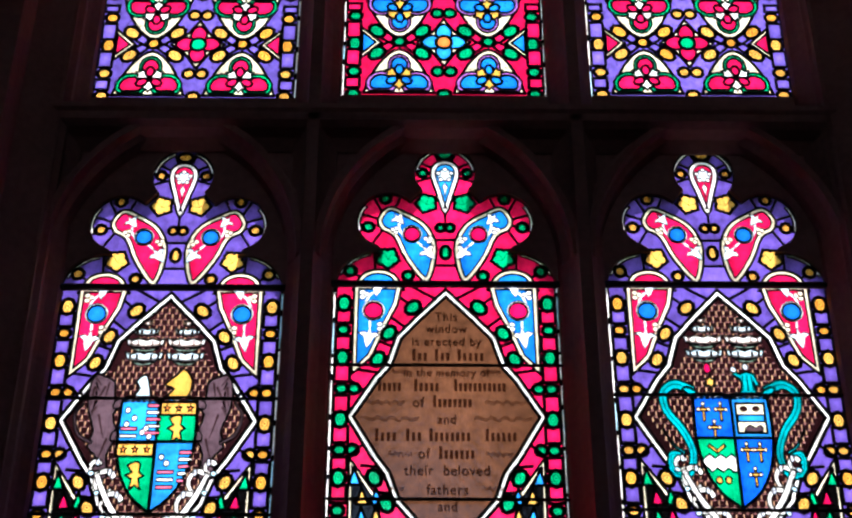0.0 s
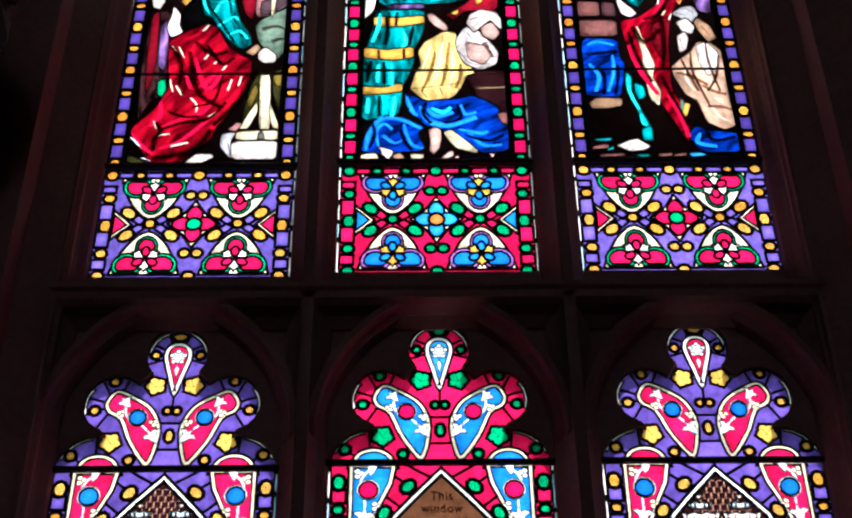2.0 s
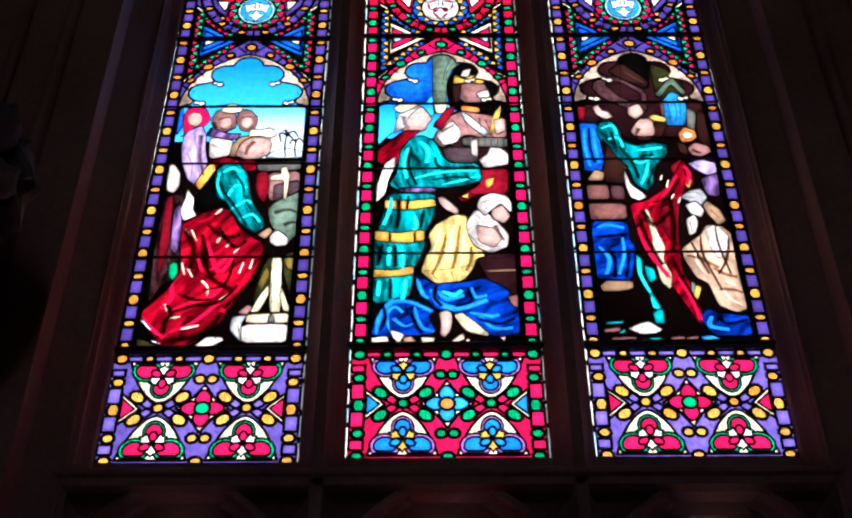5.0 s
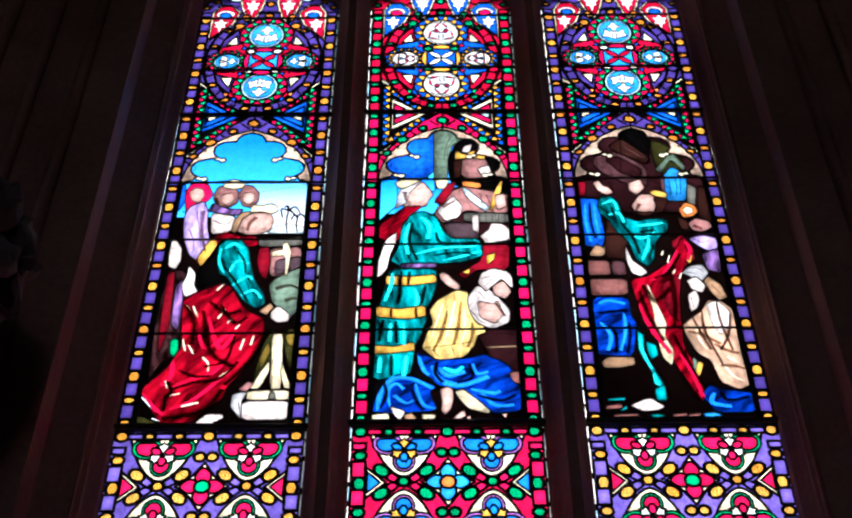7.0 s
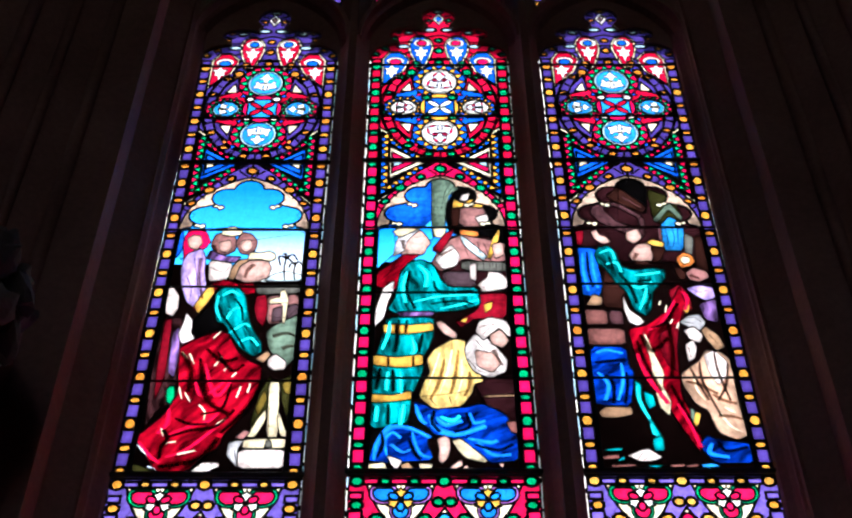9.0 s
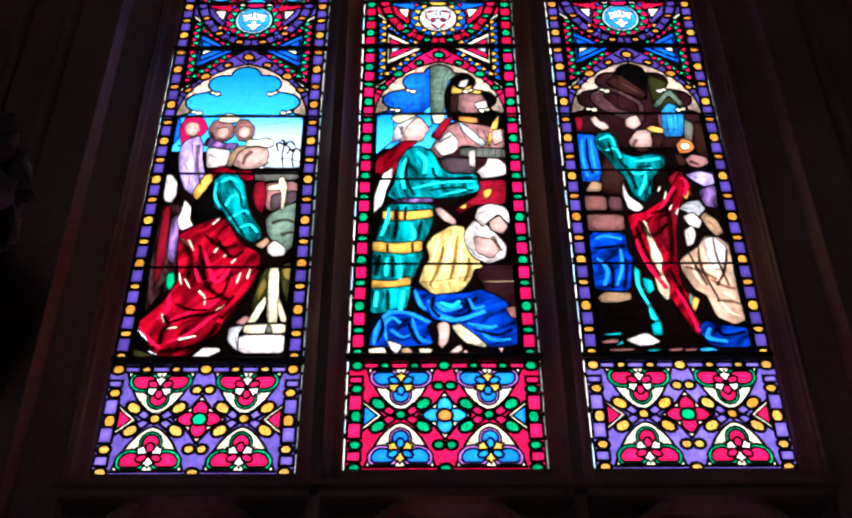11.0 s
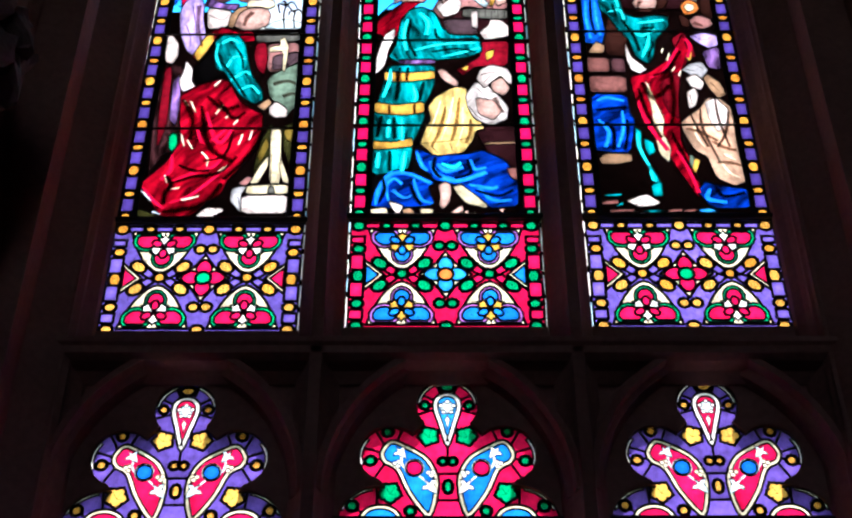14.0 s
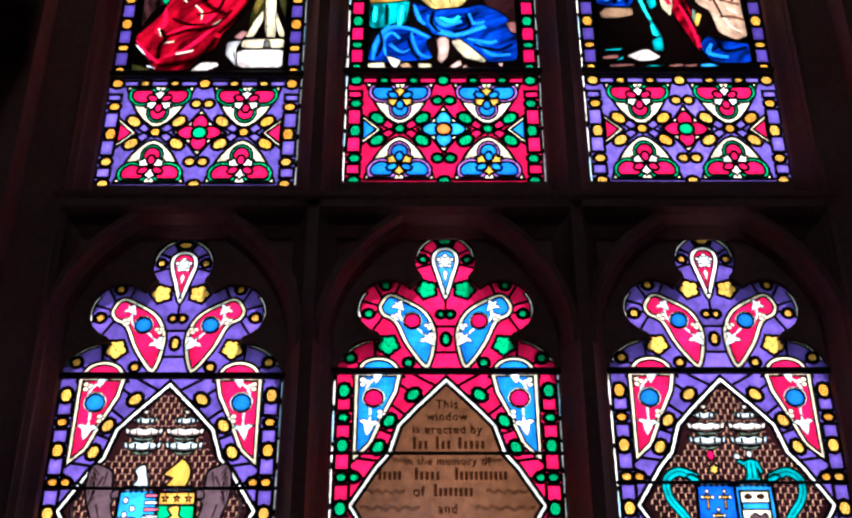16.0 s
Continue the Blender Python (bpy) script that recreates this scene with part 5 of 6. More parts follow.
def picture_first(g):
    robe(g, "dawn", 0.5, (-115, 1269), (224, 1263), (246, 1218), (245, 955), (44, 955), (55, 1090), (-5, 1238))
    robe(g, "pale", 0.2, (100, 959), (131, 997), (175, 1016), (234, 997), (238, 958))
    robe(g, "grey", 0.8, (74, 931), (242, 944), (240, 892), (84, 883))
    robe(g, "rose", 0.7, (126, 876), (229, 889), (246, 795), (195, 735), (135, 726), (119, 812))
    robe(g, "mauve", 0.4, (145, 812), (232, 836), (241, 786), (194, 745), (145, 737))
    robe(g, "stonegreen", 0.8, (133, 681), (152, 716), (241, 781), (257, 712), (260, 585), (210, 505), (148, 601))
    robe(g, "moss", 0.8, (198, 447), (256, 485), (259, 201), (230, 279), (211, 344))
    robe(g, "ochre", 0.3, (205, 432), (240, 455), (240, 373), (218, 388))
    robe(g, "moss", 0.8, (116, 258), (135, 388), (166, 477), (178, 315), (147, 244), (126, 201))
    robe(g, "ochre", 0.3, (126, 315), (150, 403), (163, 359), (139, 279))
    robe(g, "robe_plum", 0.8, (-230, 763), (-164, 763), (-147, 586), (-143, 345), (-193, 302), (-222, 217), (-236, 494))
    robe(g, "shadowred", 0.5, (-227, 747), (-202, 760), (-186, 464), (-207, 342), (-220, 494))
    robe(g, "robe_violet", 0.7, (-192, 682), (-169, 714), (-152, 555), (-157, 456), (-182, 486))
    robe(g, "green", 0.8, (-175, 407), (-162, 422), (-148, 416), (-140, 360), (-150, 328), (-168, 345))
    robe(g, "moss", 0.6, (-240, 69), (-214, 62), (-161, 32), (-229, 30))
    robe(g, "blue", 0.7, (-253, 1220), (-224, 1254), (-215, 1142), (-233, 1088), (-247, 1128))
    robe(g, "red", 0.8, (-204, 1088), (-221, 1192), (-207, 1248), (-173, 1261), (-135, 1242), (-115, 1186), (-130, 1146), (-180, 1128), (-185, 1091), (-219, 1084))
    robe(g, "flesh", 0.5, (-206, 1205), (-186, 1228), (-156, 1220), (-144, 1175), (-163, 1135), (-192, 1150))
    robe(g, "robe_lilac", 0.9, (-191, 1118), (-142, 1149), (-122, 1091), (-119, 1019), (-98, 914), (-101, 838), (-131, 809), (-163, 843), (-193, 932), (-206, 1020), (-204, 1082))
    robe(g, "white", 0.8, (-250, 912), (-224, 932), (-193, 881), (-188, 810), (-203, 767), (-229, 780))
    robe(g, "rose", 0.7, (-114, 1179), (-101, 1229), (-76, 1242), (-38, 1238), (-17, 1191), (-17, 1134), (-45, 1109), (-86, 1116), (-107, 1146))
    robe(g, "flesh", 0.3, (-86, 1182), (-43, 1197), (-31, 1145), (-49, 1118), (-74, 1131))
    robe(g, "cream", 0.7, (-81, 1227), (-76, 1265), (-44, 1278), (-5, 1265), (1, 1227), (-38, 1216))
    robe(g, "rose", 0.7, (-23, 1182), (-3, 1242), (33, 1234), (60, 1191), (58, 1141), (33, 1108), (2, 1116))
    robe(g, "flesh", 0.3, (-3, 1191), (34, 1200), (45, 1154), (27, 1123), (4, 1138))
    robe(g, "robe_violet", 0.7, (-124, 1087), (-110, 1138), (-50, 1100), (10, 1099), (-12, 1062), (-58, 1071))
    robe(g, "white", 0.7, (-109, 1080), (-25, 1062), (-12, 1019), (-34, 966), (-99, 956))
    robe(g, "tan", 0.5, (-28, 970), (-23, 1037), (4, 1080), (46, 1090), (59, 1072), (24, 1054), (6, 1001), (-11, 963))
    robe(g, "flesh", 0.7, (-5, 973), (7, 1045), (44, 1079), (108, 1079), (125, 1036), (117, 980), (78, 955), (33, 950))
    robe(g, "cream", 0.8, (31, 1079), (38, 1127), (76, 1119), (107, 1132), (132, 1115), (136, 1086), (114, 1070), (79, 1085))
    robe(g, "robe_red", 0.8, (5, 949), (67, 948), (79, 893), (39, 885), (3, 914))
    robe(g, "robe_red", 0.8, (-117, 877), (-95, 932), (-48, 970), (5, 949), (39, 888), (-22, 931), (-65, 914), (-93, 813), (-117, 786), (-139, 810))
    robe(g, "shadowred", 0.8, (82, 879), (117, 888), (130, 808), (122, 710), (96, 742), (79, 812))
    robe(g, "gold", 0.5, (-135, 826), (-104, 911), (-79, 939), (-67, 897), (-93, 829), (-116, 779))
    robe(g, "night", 0.6, (-134, 743), (-87, 813), (-61, 880), (-19, 746), (3, 681), (-60, 665), (-114, 662))
    robe(g, "robe_teal", 0.9, (-60, 809), (-65, 894), (-33, 931), (12, 931), (45, 880), (60, 795), (79, 713), (122, 633), (126, 585), (100, 561), (54, 598), (16, 662), (-17, 726), (-47, 743))
    robe(g, "robe_white", 0.7, (-156, 788), (-129, 747), (-127, 682), (-105, 642), (-152, 623), (-172, 679), (-160, 730))
    robe(g, "tan", 0.6, (106, 551), (145, 593), (159, 570), (135, 530))
    robe(g, "white", 0.7, (149, 551), (173, 579), (213, 538), (211, 499), (174, 493), (152, 514))
    robe(g, "cream", 0.4, (166, 905), (182, 913), (199, 862), (193, 729), (184, 732), (181, 837), (130, 832), (132, 862), (169, 871))
    robe(g, "robe_red", 0.9, (-157, 618), (-92, 662), (-30, 694), (4, 678), (45, 586), (91, 539), (131, 516), (134, 432), (112, 330), (67, 241), (36, 195), (25, 139), (-25, 91), (-62, 35), (-160, 32), (-194, 94), (-240, 172), (-234, 196), (-166, 288), (-133, 389), (-148, 494))
    highlight(g, "night", 12, 5, (135, 447), (117, 359), (74, 272), (25, 202))
    highlight(g, "night", 9, 4, (-25, 586), (32, 493), (72, 524))
    highlight(g, "night", 10, 3, (-143, 184), (-71, 215), (6, 232), (60, 309))
    highlight(g, "night", 12, 5, (-154, 88), (-158, 140), (-142, 175), (-160, 219))
    highlight(g, "shadowred", 16, 6, (-157, 54), (-91, 66), (-26, 92), (21, 183))
    highlight(g, "night", 8, 3, (-128, 269), (-74, 242), (-23, 244))
    highlight(g, "shadowred", 14, 5, (-147, 586), (-104, 494), (-102, 389))
    highlight(g, "shadowred", 12, 4, (-64, 602), (-4, 539), (48, 555))
    highlight(g, "shadowred", 14, 5, (-80, 555), (-37, 359), (42, 287))
    highlight(g, "night", 7, 3, (38, 433), (19, 316), (-49, 287))
    highlight(g, "red", 10, 4, (-60, 524), (-8, 374), (37, 448))
    highlight(g, "red", 9, 3, (-144, 193), (-85, 228), (-13, 264), (30, 345))
    highlight(g, "red", 9, 3, (-138, 96), (-74, 131), (-7, 210), (38, 263))
    highlight(g, "red", 10, 4, (-154, 318), (-151, 246), (-177, 202))
    highlight(g, "red", 8, 3, (-232, 166), (-189, 105), (-153, 71))
    highlight(g, "red", 9, 3, (-85, 448), (-51, 373), (20, 448))
    highlight(g, "cream", 6.5, 4.3, (-145, 586), (-124, 555))
    highlight(g, "cream", 6.5, 4.3, (-119, 579), (-97, 524))
    highlight(g, "cream", 5.8, 4.3, (-46, 657), (-25, 689))
    highlight(g, "cream", 6.5, 4.3, (-28, 516), (-6, 563))
    highlight(g, "cream", 5.8, 4.3, (6, 493), (20, 516))
    highlight(g, "cream", 5.8, 4.3, (35, 463), (49, 486))
    highlight(g, "cream", 5.8, 4.3, (60, 366), (71, 418))
    highlight(g, "cream", 5.8, 4.3, (94, 388), (101, 433))
    highlight(g, "cream", 6.5, 5.0, (-135, 419), (-119, 360))
    highlight(g, "cream", 5.8, 3.6, (-112, 389), (-89, 345))
    highlight(g, "cream", 7.2, 4.3, (-59, 332), (-36, 300), (-35, 264))
    highlight(g, "cream", 7.2, 5.0, (6, 241), (37, 272))
    highlight(g, "cream", 6.5, 4.3, (-167, 224), (-156, 188))
    highlight(g, "cream", 5.8, 4.3, (-149, 157), (-112, 166))
    highlight(g, "cream", 8.6, 5.8, (-102, 109), (-48, 126))
    highlight(g, "silver", 6.5, 4.3, (-233, 153), (-198, 105))
    highlight(g, "silver", 5.0, 3.6, (-189, 58), (-162, 45))
    highlight(g, "aqua", 8, 2, (-30, 746), (-54, 812), (-52, 880))
    highlight(g, "aqua", 9, 3, (-14, 746), (12, 812), (53, 795))
    highlight(g, "aqua", 8, 2, (3, 681), (53, 729), (74, 713))
    highlight(g, "aqua", 8, 2, (40, 633), (81, 657), (111, 617))
    highlight(g, "aqua", 10, 4, (-39, 880), (-8, 905), (23, 880))
    highlight(g, "teal", 9, 3, (-10, 812), (28, 762), (68, 681))
    highlight(g, "night", 6, 2, (-35, 787), (12, 705), (65, 601))
    highlight(g, "night", 5, 2, (8, 863), (35, 812), (46, 746))
    robe(g, "cream", 0.8, (162, 447), (198, 447), (210, 182), (173, 183))
    robe(g, "cream", 0.6, (162, 313), (137, 263), (109, 183), (138, 184), (166, 267))
    robe(g, "cream", 0.6, (203, 308), (243, 182), (218, 187), (201, 258))
    robe(g, "cream", 0.8, (101, 176), (241, 180), (240, 134), (101, 133))
    robe(g, "grey", 0.4, (169, 137), (171, 165), (180, 173), (192, 165), (196, 137))
    robe(g, "rose", 0.4, (72, 181), (100, 217), (121, 209), (99, 170))
    robe(g, "silver", 0.6, (55, 161), (86, 171), (104, 170), (86, 130), (94, 48), (54, 104))
    robe(g, "white", 0.8, (88, 130), (243, 132), (243, 47), (94, 46))
    robe(g, "white", 0.5, (-50, 36), (-19, 74), (32, 72), (38, 57), (0, 31), (-44, 31))
    fold(g, "line", 3, 1, (-32, 62), (-7, 36))
    fold(g, "line", 3, 1, (-11, 68), (11, 40))
    fold(g, "line", 3, 1, (8, 70), (26, 49))
    fold(g, "line", 7, 8, (176, 965), (170, 1036), (175, 1090))
    fold(g, "line", 13, 6, (175, 1090), (147, 1099), (156, 1045))
    fold(g, "line", 13, 6, (175, 1090), (198, 1111), (217, 1075))
    fold(g, "line", 13, 6, (175, 1090), (169, 1117), (158, 1108))
    fold(g, "line", 13, 6, (175, 1090), (188, 1081), (210, 1045))
    fold(g, "line", 7, 8, (213, 965), (207, 1018), (213, 1062))
    fold(g, "line", 13, 6, (213, 1062), (224, 1068), (237, 1044))
    fold(g, "line", 13, 6, (213, 1062), (193, 1057), (188, 1032))
    fold(g, "line", 3, 2, (-85, 1100), (12, 1182), (185, 1228))
    fold(g, "line", 4, 2, (-180, 984), (-155, 915), (-154, 838))
    fold(g, "line", 4, 2, (-164, 1091), (-141, 967), (-119, 846))
    fold(g, "shade", 8, 3, (-141, 1091), (-135, 984), (-109, 863))
    fold(g, "line", 3, 1, (-234, 881), (-210, 864), (-214, 813))
    fold(g, "shade", 8, 4, (-103, 1164), (-88, 1127))
    fold(g, "shade", 8, 4, (58, 1054), (38, 1019), (31, 975))
    fold(g, "line", 4, 2, (-101, 1037), (-52, 1010), (-27, 1046))
    fold(g, "line", 4, 2, (143, 845), (232, 836))
    fold(g, "line", 4, 2, (137, 770), (193, 762), (234, 811))
    fold(g, "shade", 8, 3, (156, 664), (209, 680), (254, 648))
    fold(g, "shade", 8, 3, (193, 601), (224, 616), (259, 601))
    fold(g, "line", 3, 2, (172, 317), (178, 187))
    fold(g, "line", 4, 2, (77, 126), (93, 53))


def picture_middle(g):
    robe(g, "blue", 0.8, (-35, 1594), (-36, 1265), (-244, 1259), (-231, 1335), (-184, 1422), (-112, 1510))
    robe(g, "sky", 0.7, (-246, 1259), (-34, 1265), (-31, 1173), (-123, 1247), (-176, 1235), (-168, 1109), (-224, 1034), (-241, 1002))
    robe(g, "stonegreen", 0.8, (-35, 1590), (17, 1598), (54, 1569), (86, 1513), (37, 1466), (19, 1388), (16, 1257), (21, 1201), (-36, 1201))
    robe(g, "plum", 0.5, (21, 1201), (251, 1256), (238, 895), (-1, 896), (-35, 1018))
    robe(g, "night", 0.7, (17, 1382), (49, 1477), (96, 1519), (169, 1512), (205, 1420), (218, 1343), (251, 1256), (244, 1107), (184, 1200), (78, 1200), (25, 1238))
    robe(g, "cream", 0.5, (-33, 1258), (22, 1257), (7, 1197), (-21, 1197))
    robe(g, "rose", 0.8, (62, 1368), (118, 1399), (163, 1379), (178, 1330), (152, 1257), (102, 1246), (63, 1292))
    robe(g, "brown", 0.6, (38, 1363), (58, 1407), (76, 1376), (67, 1272), (43, 1253))
    robe(g, "gold", 0.7, (43, 1376), (51, 1434), (82, 1407), (119, 1434), (169, 1402), (156, 1376), (105, 1387))
    robe(g, "white", 0.5, (128, 1322), (176, 1343), (183, 1295), (150, 1272))
    robe(g, "white", 0.5, (72, 1422), (83, 1461), (115, 1473), (101, 1418))
    robe(g, "orange", 0.6, (70, 1246), (137, 1234), (144, 1208), (101, 1189), (72, 1216))
    robe(g, "rose", 0.8, (-19, 1099), (19, 1178), (78, 1215), (136, 1196), (195, 1181), (247, 1159), (243, 1067), (189, 1032), (110, 1068), (75, 1068), (40, 1015), (-6, 997), (-37, 1051))
    robe(g, "shadowred", 0.8, (-37, 1123), (13, 1220), (50, 1250), (38, 1201), (-5, 1101))
    robe(g, "robe_white", 0.5, (-26, 1069), (37, 1160), (71, 1090), (54, 1032), (5, 1008))
    robe(g, "pale", 0.6, (70, 1216), (96, 1189), (170, 1089), (155, 1059), (111, 1112), (77, 1167))
    robe(g, "gold", 0.5, (195, 1200), (224, 1256), (213, 1170), (181, 1068), (168, 1079))
    robe(g, "flesh", 0.5, (187, 1159), (229, 1170), (233, 1096), (197, 1071))
    robe(g, "mauve", 0.7, (-1, 1001), (108, 1000), (130, 909), (13, 916))
    robe(g, "grey", 0.7, (73, 1061), (243, 1053), (240, 996), (71, 1007))
    robe(g, "white", 0.5, (102, 1043), (127, 1050), (126, 944), (104, 954))
    robe(g, "white", 0.7, (128, 926), (164, 965), (172, 1000), (210, 996), (238, 961), (236, 902), (150, 883))
    robe(g, "shadowred", 0.8, (133, 875), (235, 884), (224, 740), (112, 741), (67, 692), (44, 724), (125, 790), (139, 841))
    robe(g, "gold", 0.3, (148, 819), (181, 835), (174, 793), (151, 768))
    robe(g, "gold", 0.3, (57, 728), (91, 752), (84, 719))
    robe(g, "flesh", 0.8, (-153, 1198), (-111, 1239), (-75, 1239), (-52, 1201), (-38, 1164), (-55, 1134), (-63, 1098), (-121, 1080), (-161, 1105), (-169, 1161))
    robe(g, "silver", 0.6, (-181, 1080), (-171, 1164), (-152, 1228), (-111, 1258), (-78, 1246), (-127, 1179), (-138, 1116))
    robe(g, "cream", 0.8, (-184, 1236), (-146, 1264), (-85, 1252), (-111, 1228), (-152, 1198), (-172, 1209))
    robe(g, "robe_red", 0.8, (-239, 918), (-236, 991), (-167, 1069), (-139, 1098), (-77, 1098), (-118, 1051), (-152, 998), (-162, 910), (-186, 876), (-221, 911))
    robe(g, "robe_white", 0.7, (-239, 693), (-235, 792), (-209, 910), (-170, 952), (-173, 893), (-194, 825), (-205, 742))
    robe(g, "robe_teal", 0.9, (-166, 859), (-154, 980), (-121, 1053), (-75, 1069), (-27, 1036), (0, 948), (29, 913), (128, 912), (139, 819), (69, 784), (-30, 774), (-96, 775), (-151, 758), (-192, 792), (-174, 842))
    robe(g, "robe_violet", 0.7, (-157, 778), (-28, 781), (-28, 754), (-153, 752))
    robe(g, "robe_teal", 0.9, (-195, 748), (-28, 751), (-28, 663), (-50, 581), (-71, 534), (-58, 460), (-104, 368), (-106, 298), (-121, 227), (-235, 204), (-243, 328), (-237, 416), (-240, 499), (-217, 600), (-204, 680))
    robe(g, "gold", 0.6, (-205, 716), (-118, 709), (-32, 721), (-27, 679), (-117, 660), (-204, 664))
    robe(g, "gold", 0.6, (-237, 559), (-158, 544), (-67, 562), (-66, 506), (-131, 491), (-237, 504))
    robe(g, "gold", 0.6, (-243, 369), (-166, 362), (-106, 386), (-102, 342), (-165, 330), (-241, 325))
    robe(g, "night", 0.4, (-106, 342), (-68, 476), (-42, 568), (-31, 506), (-73, 371), (-81, 342))
    robe(g, "night", 0.3, (-232, 70), (-239, 199), (-121, 220), (-93, 313), (-81, 327), (-13, 156), (-143, 184))
    robe(g, "plum", 0.8, (103, 415), (144, 445), (251, 459), (242, 113), (214, 113), (160, 268))
    robe(g, "robe_blue", 0.9, (-97, 332), (-78, 328), (-29, 298), (74, 307), (126, 325), (201, 277), (230, 204), (241, 133), (231, 64), (143, 54), (70, 137), (8, 172), (-30, 181), (-55, 217), (-92, 271))
    robe(g, "robe_blue", 0.9, (-237, 64), (-229, 122), (-204, 193), (-160, 232), (-100, 221), (-29, 172), (-54, 155), (-29, 68), (-179, 55))
    robe(g, "flesh", 0.8, (-22, 725), (0, 731), (52, 663), (47, 631), (7, 660), (-13, 692))
    robe(g, "robe_yellow", 0.9, (-54, 534), (-31, 584), (34, 637), (77, 631), (88, 567), (118, 487), (137, 427), (105, 415), (94, 367), (60, 309), (-32, 295), (-80, 353), (-63, 427), (-42, 472))
    robe(g, "robe_white", 0.8, (74, 596), (110, 663), (153, 643), (193, 583), (220, 533), (212, 471), (156, 441), (105, 472), (80, 533))
    robe(g, "white", 0.7, (114, 675), (128, 727), (167, 752), (221, 735), (243, 678), (230, 643), (198, 694), (164, 659), (141, 627))
    robe(g, "flesh", 0.7, (162, 659), (203, 688), (230, 630), (206, 589), (168, 611))
    robe(g, "flesh", 0.4, (108, 583), (171, 567), (201, 520), (168, 467), (116, 498))
    robe(g, "tan", 0.4, (133, 361), (246, 367), (246, 355), (132, 350))
    robe(g, "rust", 0.6, (200, 240), (238, 245), (242, 182), (217, 191))
    robe(g, "flesh", 0.7, (-21, 163), (2, 179), (20, 165), (21, 121), (13, 78), (-6, 50), (-18, 69), (-14, 113))
    robe(g, "cream", 0.7, (25, 154), (52, 167), (95, 121), (138, 69), (130, 55), (69, 76), (45, 111))
    robe(g, "flesh", 0.7, (14, 33), (44, 65), (56, 69), (60, 43), (31, 29))
    robe(g, "flesh", 0.5, (61, 42), (74, 48), (75, 30), (63, 30))
    robe(g, "flesh", 0.4, (169, 55), (190, 56), (182, 34))
    robe(g, "cream", 0.6, (-239, 53), (-186, 61), (-178, 27), (-238, 26))
    robe(g, "white", 0.6, (-181, 91), (-129, 68), (-148, 25), (-167, 51))
    robe(g, "tan", 0.6, (-137, 51), (-111, 61), (-91, 29), (-130, 25))
    robe(g, "cream", 0.6, (-81, 57), (-33, 52), (-43, 26), (-74, 26))
    highlight(g, "azure", 12, 5, (-220, 70), (-212, 139), (-176, 210), (-119, 215), (-43, 170))
    highlight(g, "azure", 8, 3, (-180, 87), (-188, 157), (-163, 192), (-137, 166))
    highlight(g, "azure", 9, 3, (-100, 192), (-80, 104), (-37, 78))
    highlight(g, "night", 9, 3, (-112, 166), (-93, 104), (-74, 70))
    highlight(g, "deepblue", 14, 5, (-168, 139), (-130, 104), (-99, 122))
    highlight(g, "azure", 14, 6, (-46, 273), (-23, 210), (46, 183), (136, 223))
    highlight(g, "azure", 14, 5, (-23, 264), (8, 228), (60, 246))
    highlight(g, "aqua", 10, 4, (-10, 264), (28, 246), (54, 268))
    highlight(g, "azure", 9, 3, (86, 281), (98, 236), (136, 245))
    highlight(g, "azure", 10, 3, (-91, 319), (-74, 255), (-55, 228))
    highlight(g, "azure", 10, 3, (77, 165), (146, 147), (171, 156))
    highlight(g, "azure", 9, 3, (102, 165), (150, 95), (213, 94))
    highlight(g, "night", 10, 4, (-29, 291), (-36, 237), (-11, 192))
    highlight(g, "night", 8, 3, (73, 282), (85, 218), (33, 192))
    highlight(g, "night", 9, 3, (95, 138), (170, 112), (221, 138))
    highlight(g, "night", 8, 3, (-211, 79), (-193, 139), (-201, 193))
    highlight(g, "aqua", 12, 4, (-126, 1001), (-140, 914), (-130, 828))
    highlight(g, "aqua", 14, 6, (-84, 1036), (-52, 983), (-58, 913))
    highlight(g, "aqua", 9, 2, (-108, 828), (-7, 862), (116, 870))
    highlight(g, "aqua", 8, 2, (-8, 794), (70, 819), (132, 844))
    highlight(g, "night", 7, 3, (-115, 1001), (-125, 896), (-96, 794))
    highlight(g, "night", 8, 3, (-29, 948), (-7, 887), (116, 892))
    highlight(g, "night", 6, 2, (-41, 819), (48, 836), (114, 819))
    highlight(g, "aqua", 9, 4, (-183, 729), (-187, 664), (-207, 584))
    highlight(g, "aqua", 12, 5, (-106, 647), (-95, 584), (-106, 560))
    highlight(g, "aqua", 10, 4, (-184, 476), (-187, 386))
    highlight(g, "aqua", 12, 4, (-142, 476), (-140, 371))
    highlight(g, "aqua", 10, 4, (-216, 313), (-219, 241))
    highlight(g, "aqua", 12, 5, (-129, 320), (-138, 227))
    highlight(g, "night", 9, 4, (-151, 737), (-159, 600), (-164, 569))
    highlight(g, "night", 8, 3, (-68, 663), (-82, 568))
    highlight(g, "night", 10, 4, (-168, 484), (-164, 379))
    highlight(g, "night", 9, 4, (-210, 491), (-223, 386))
    highlight(g, "night", 9, 3, (-180, 320), (-179, 227))
    highlight(g, "night", 7, 3, (-123, 737), (-128, 664))
    highlight(g, "night", 6, 2, (-161, 720), (-160, 664))
    highlight(g, "night", 6, 2, (-100, 550), (-100, 499))
    highlight(g, "night", 6, 2, (-185, 545), (-184, 499))
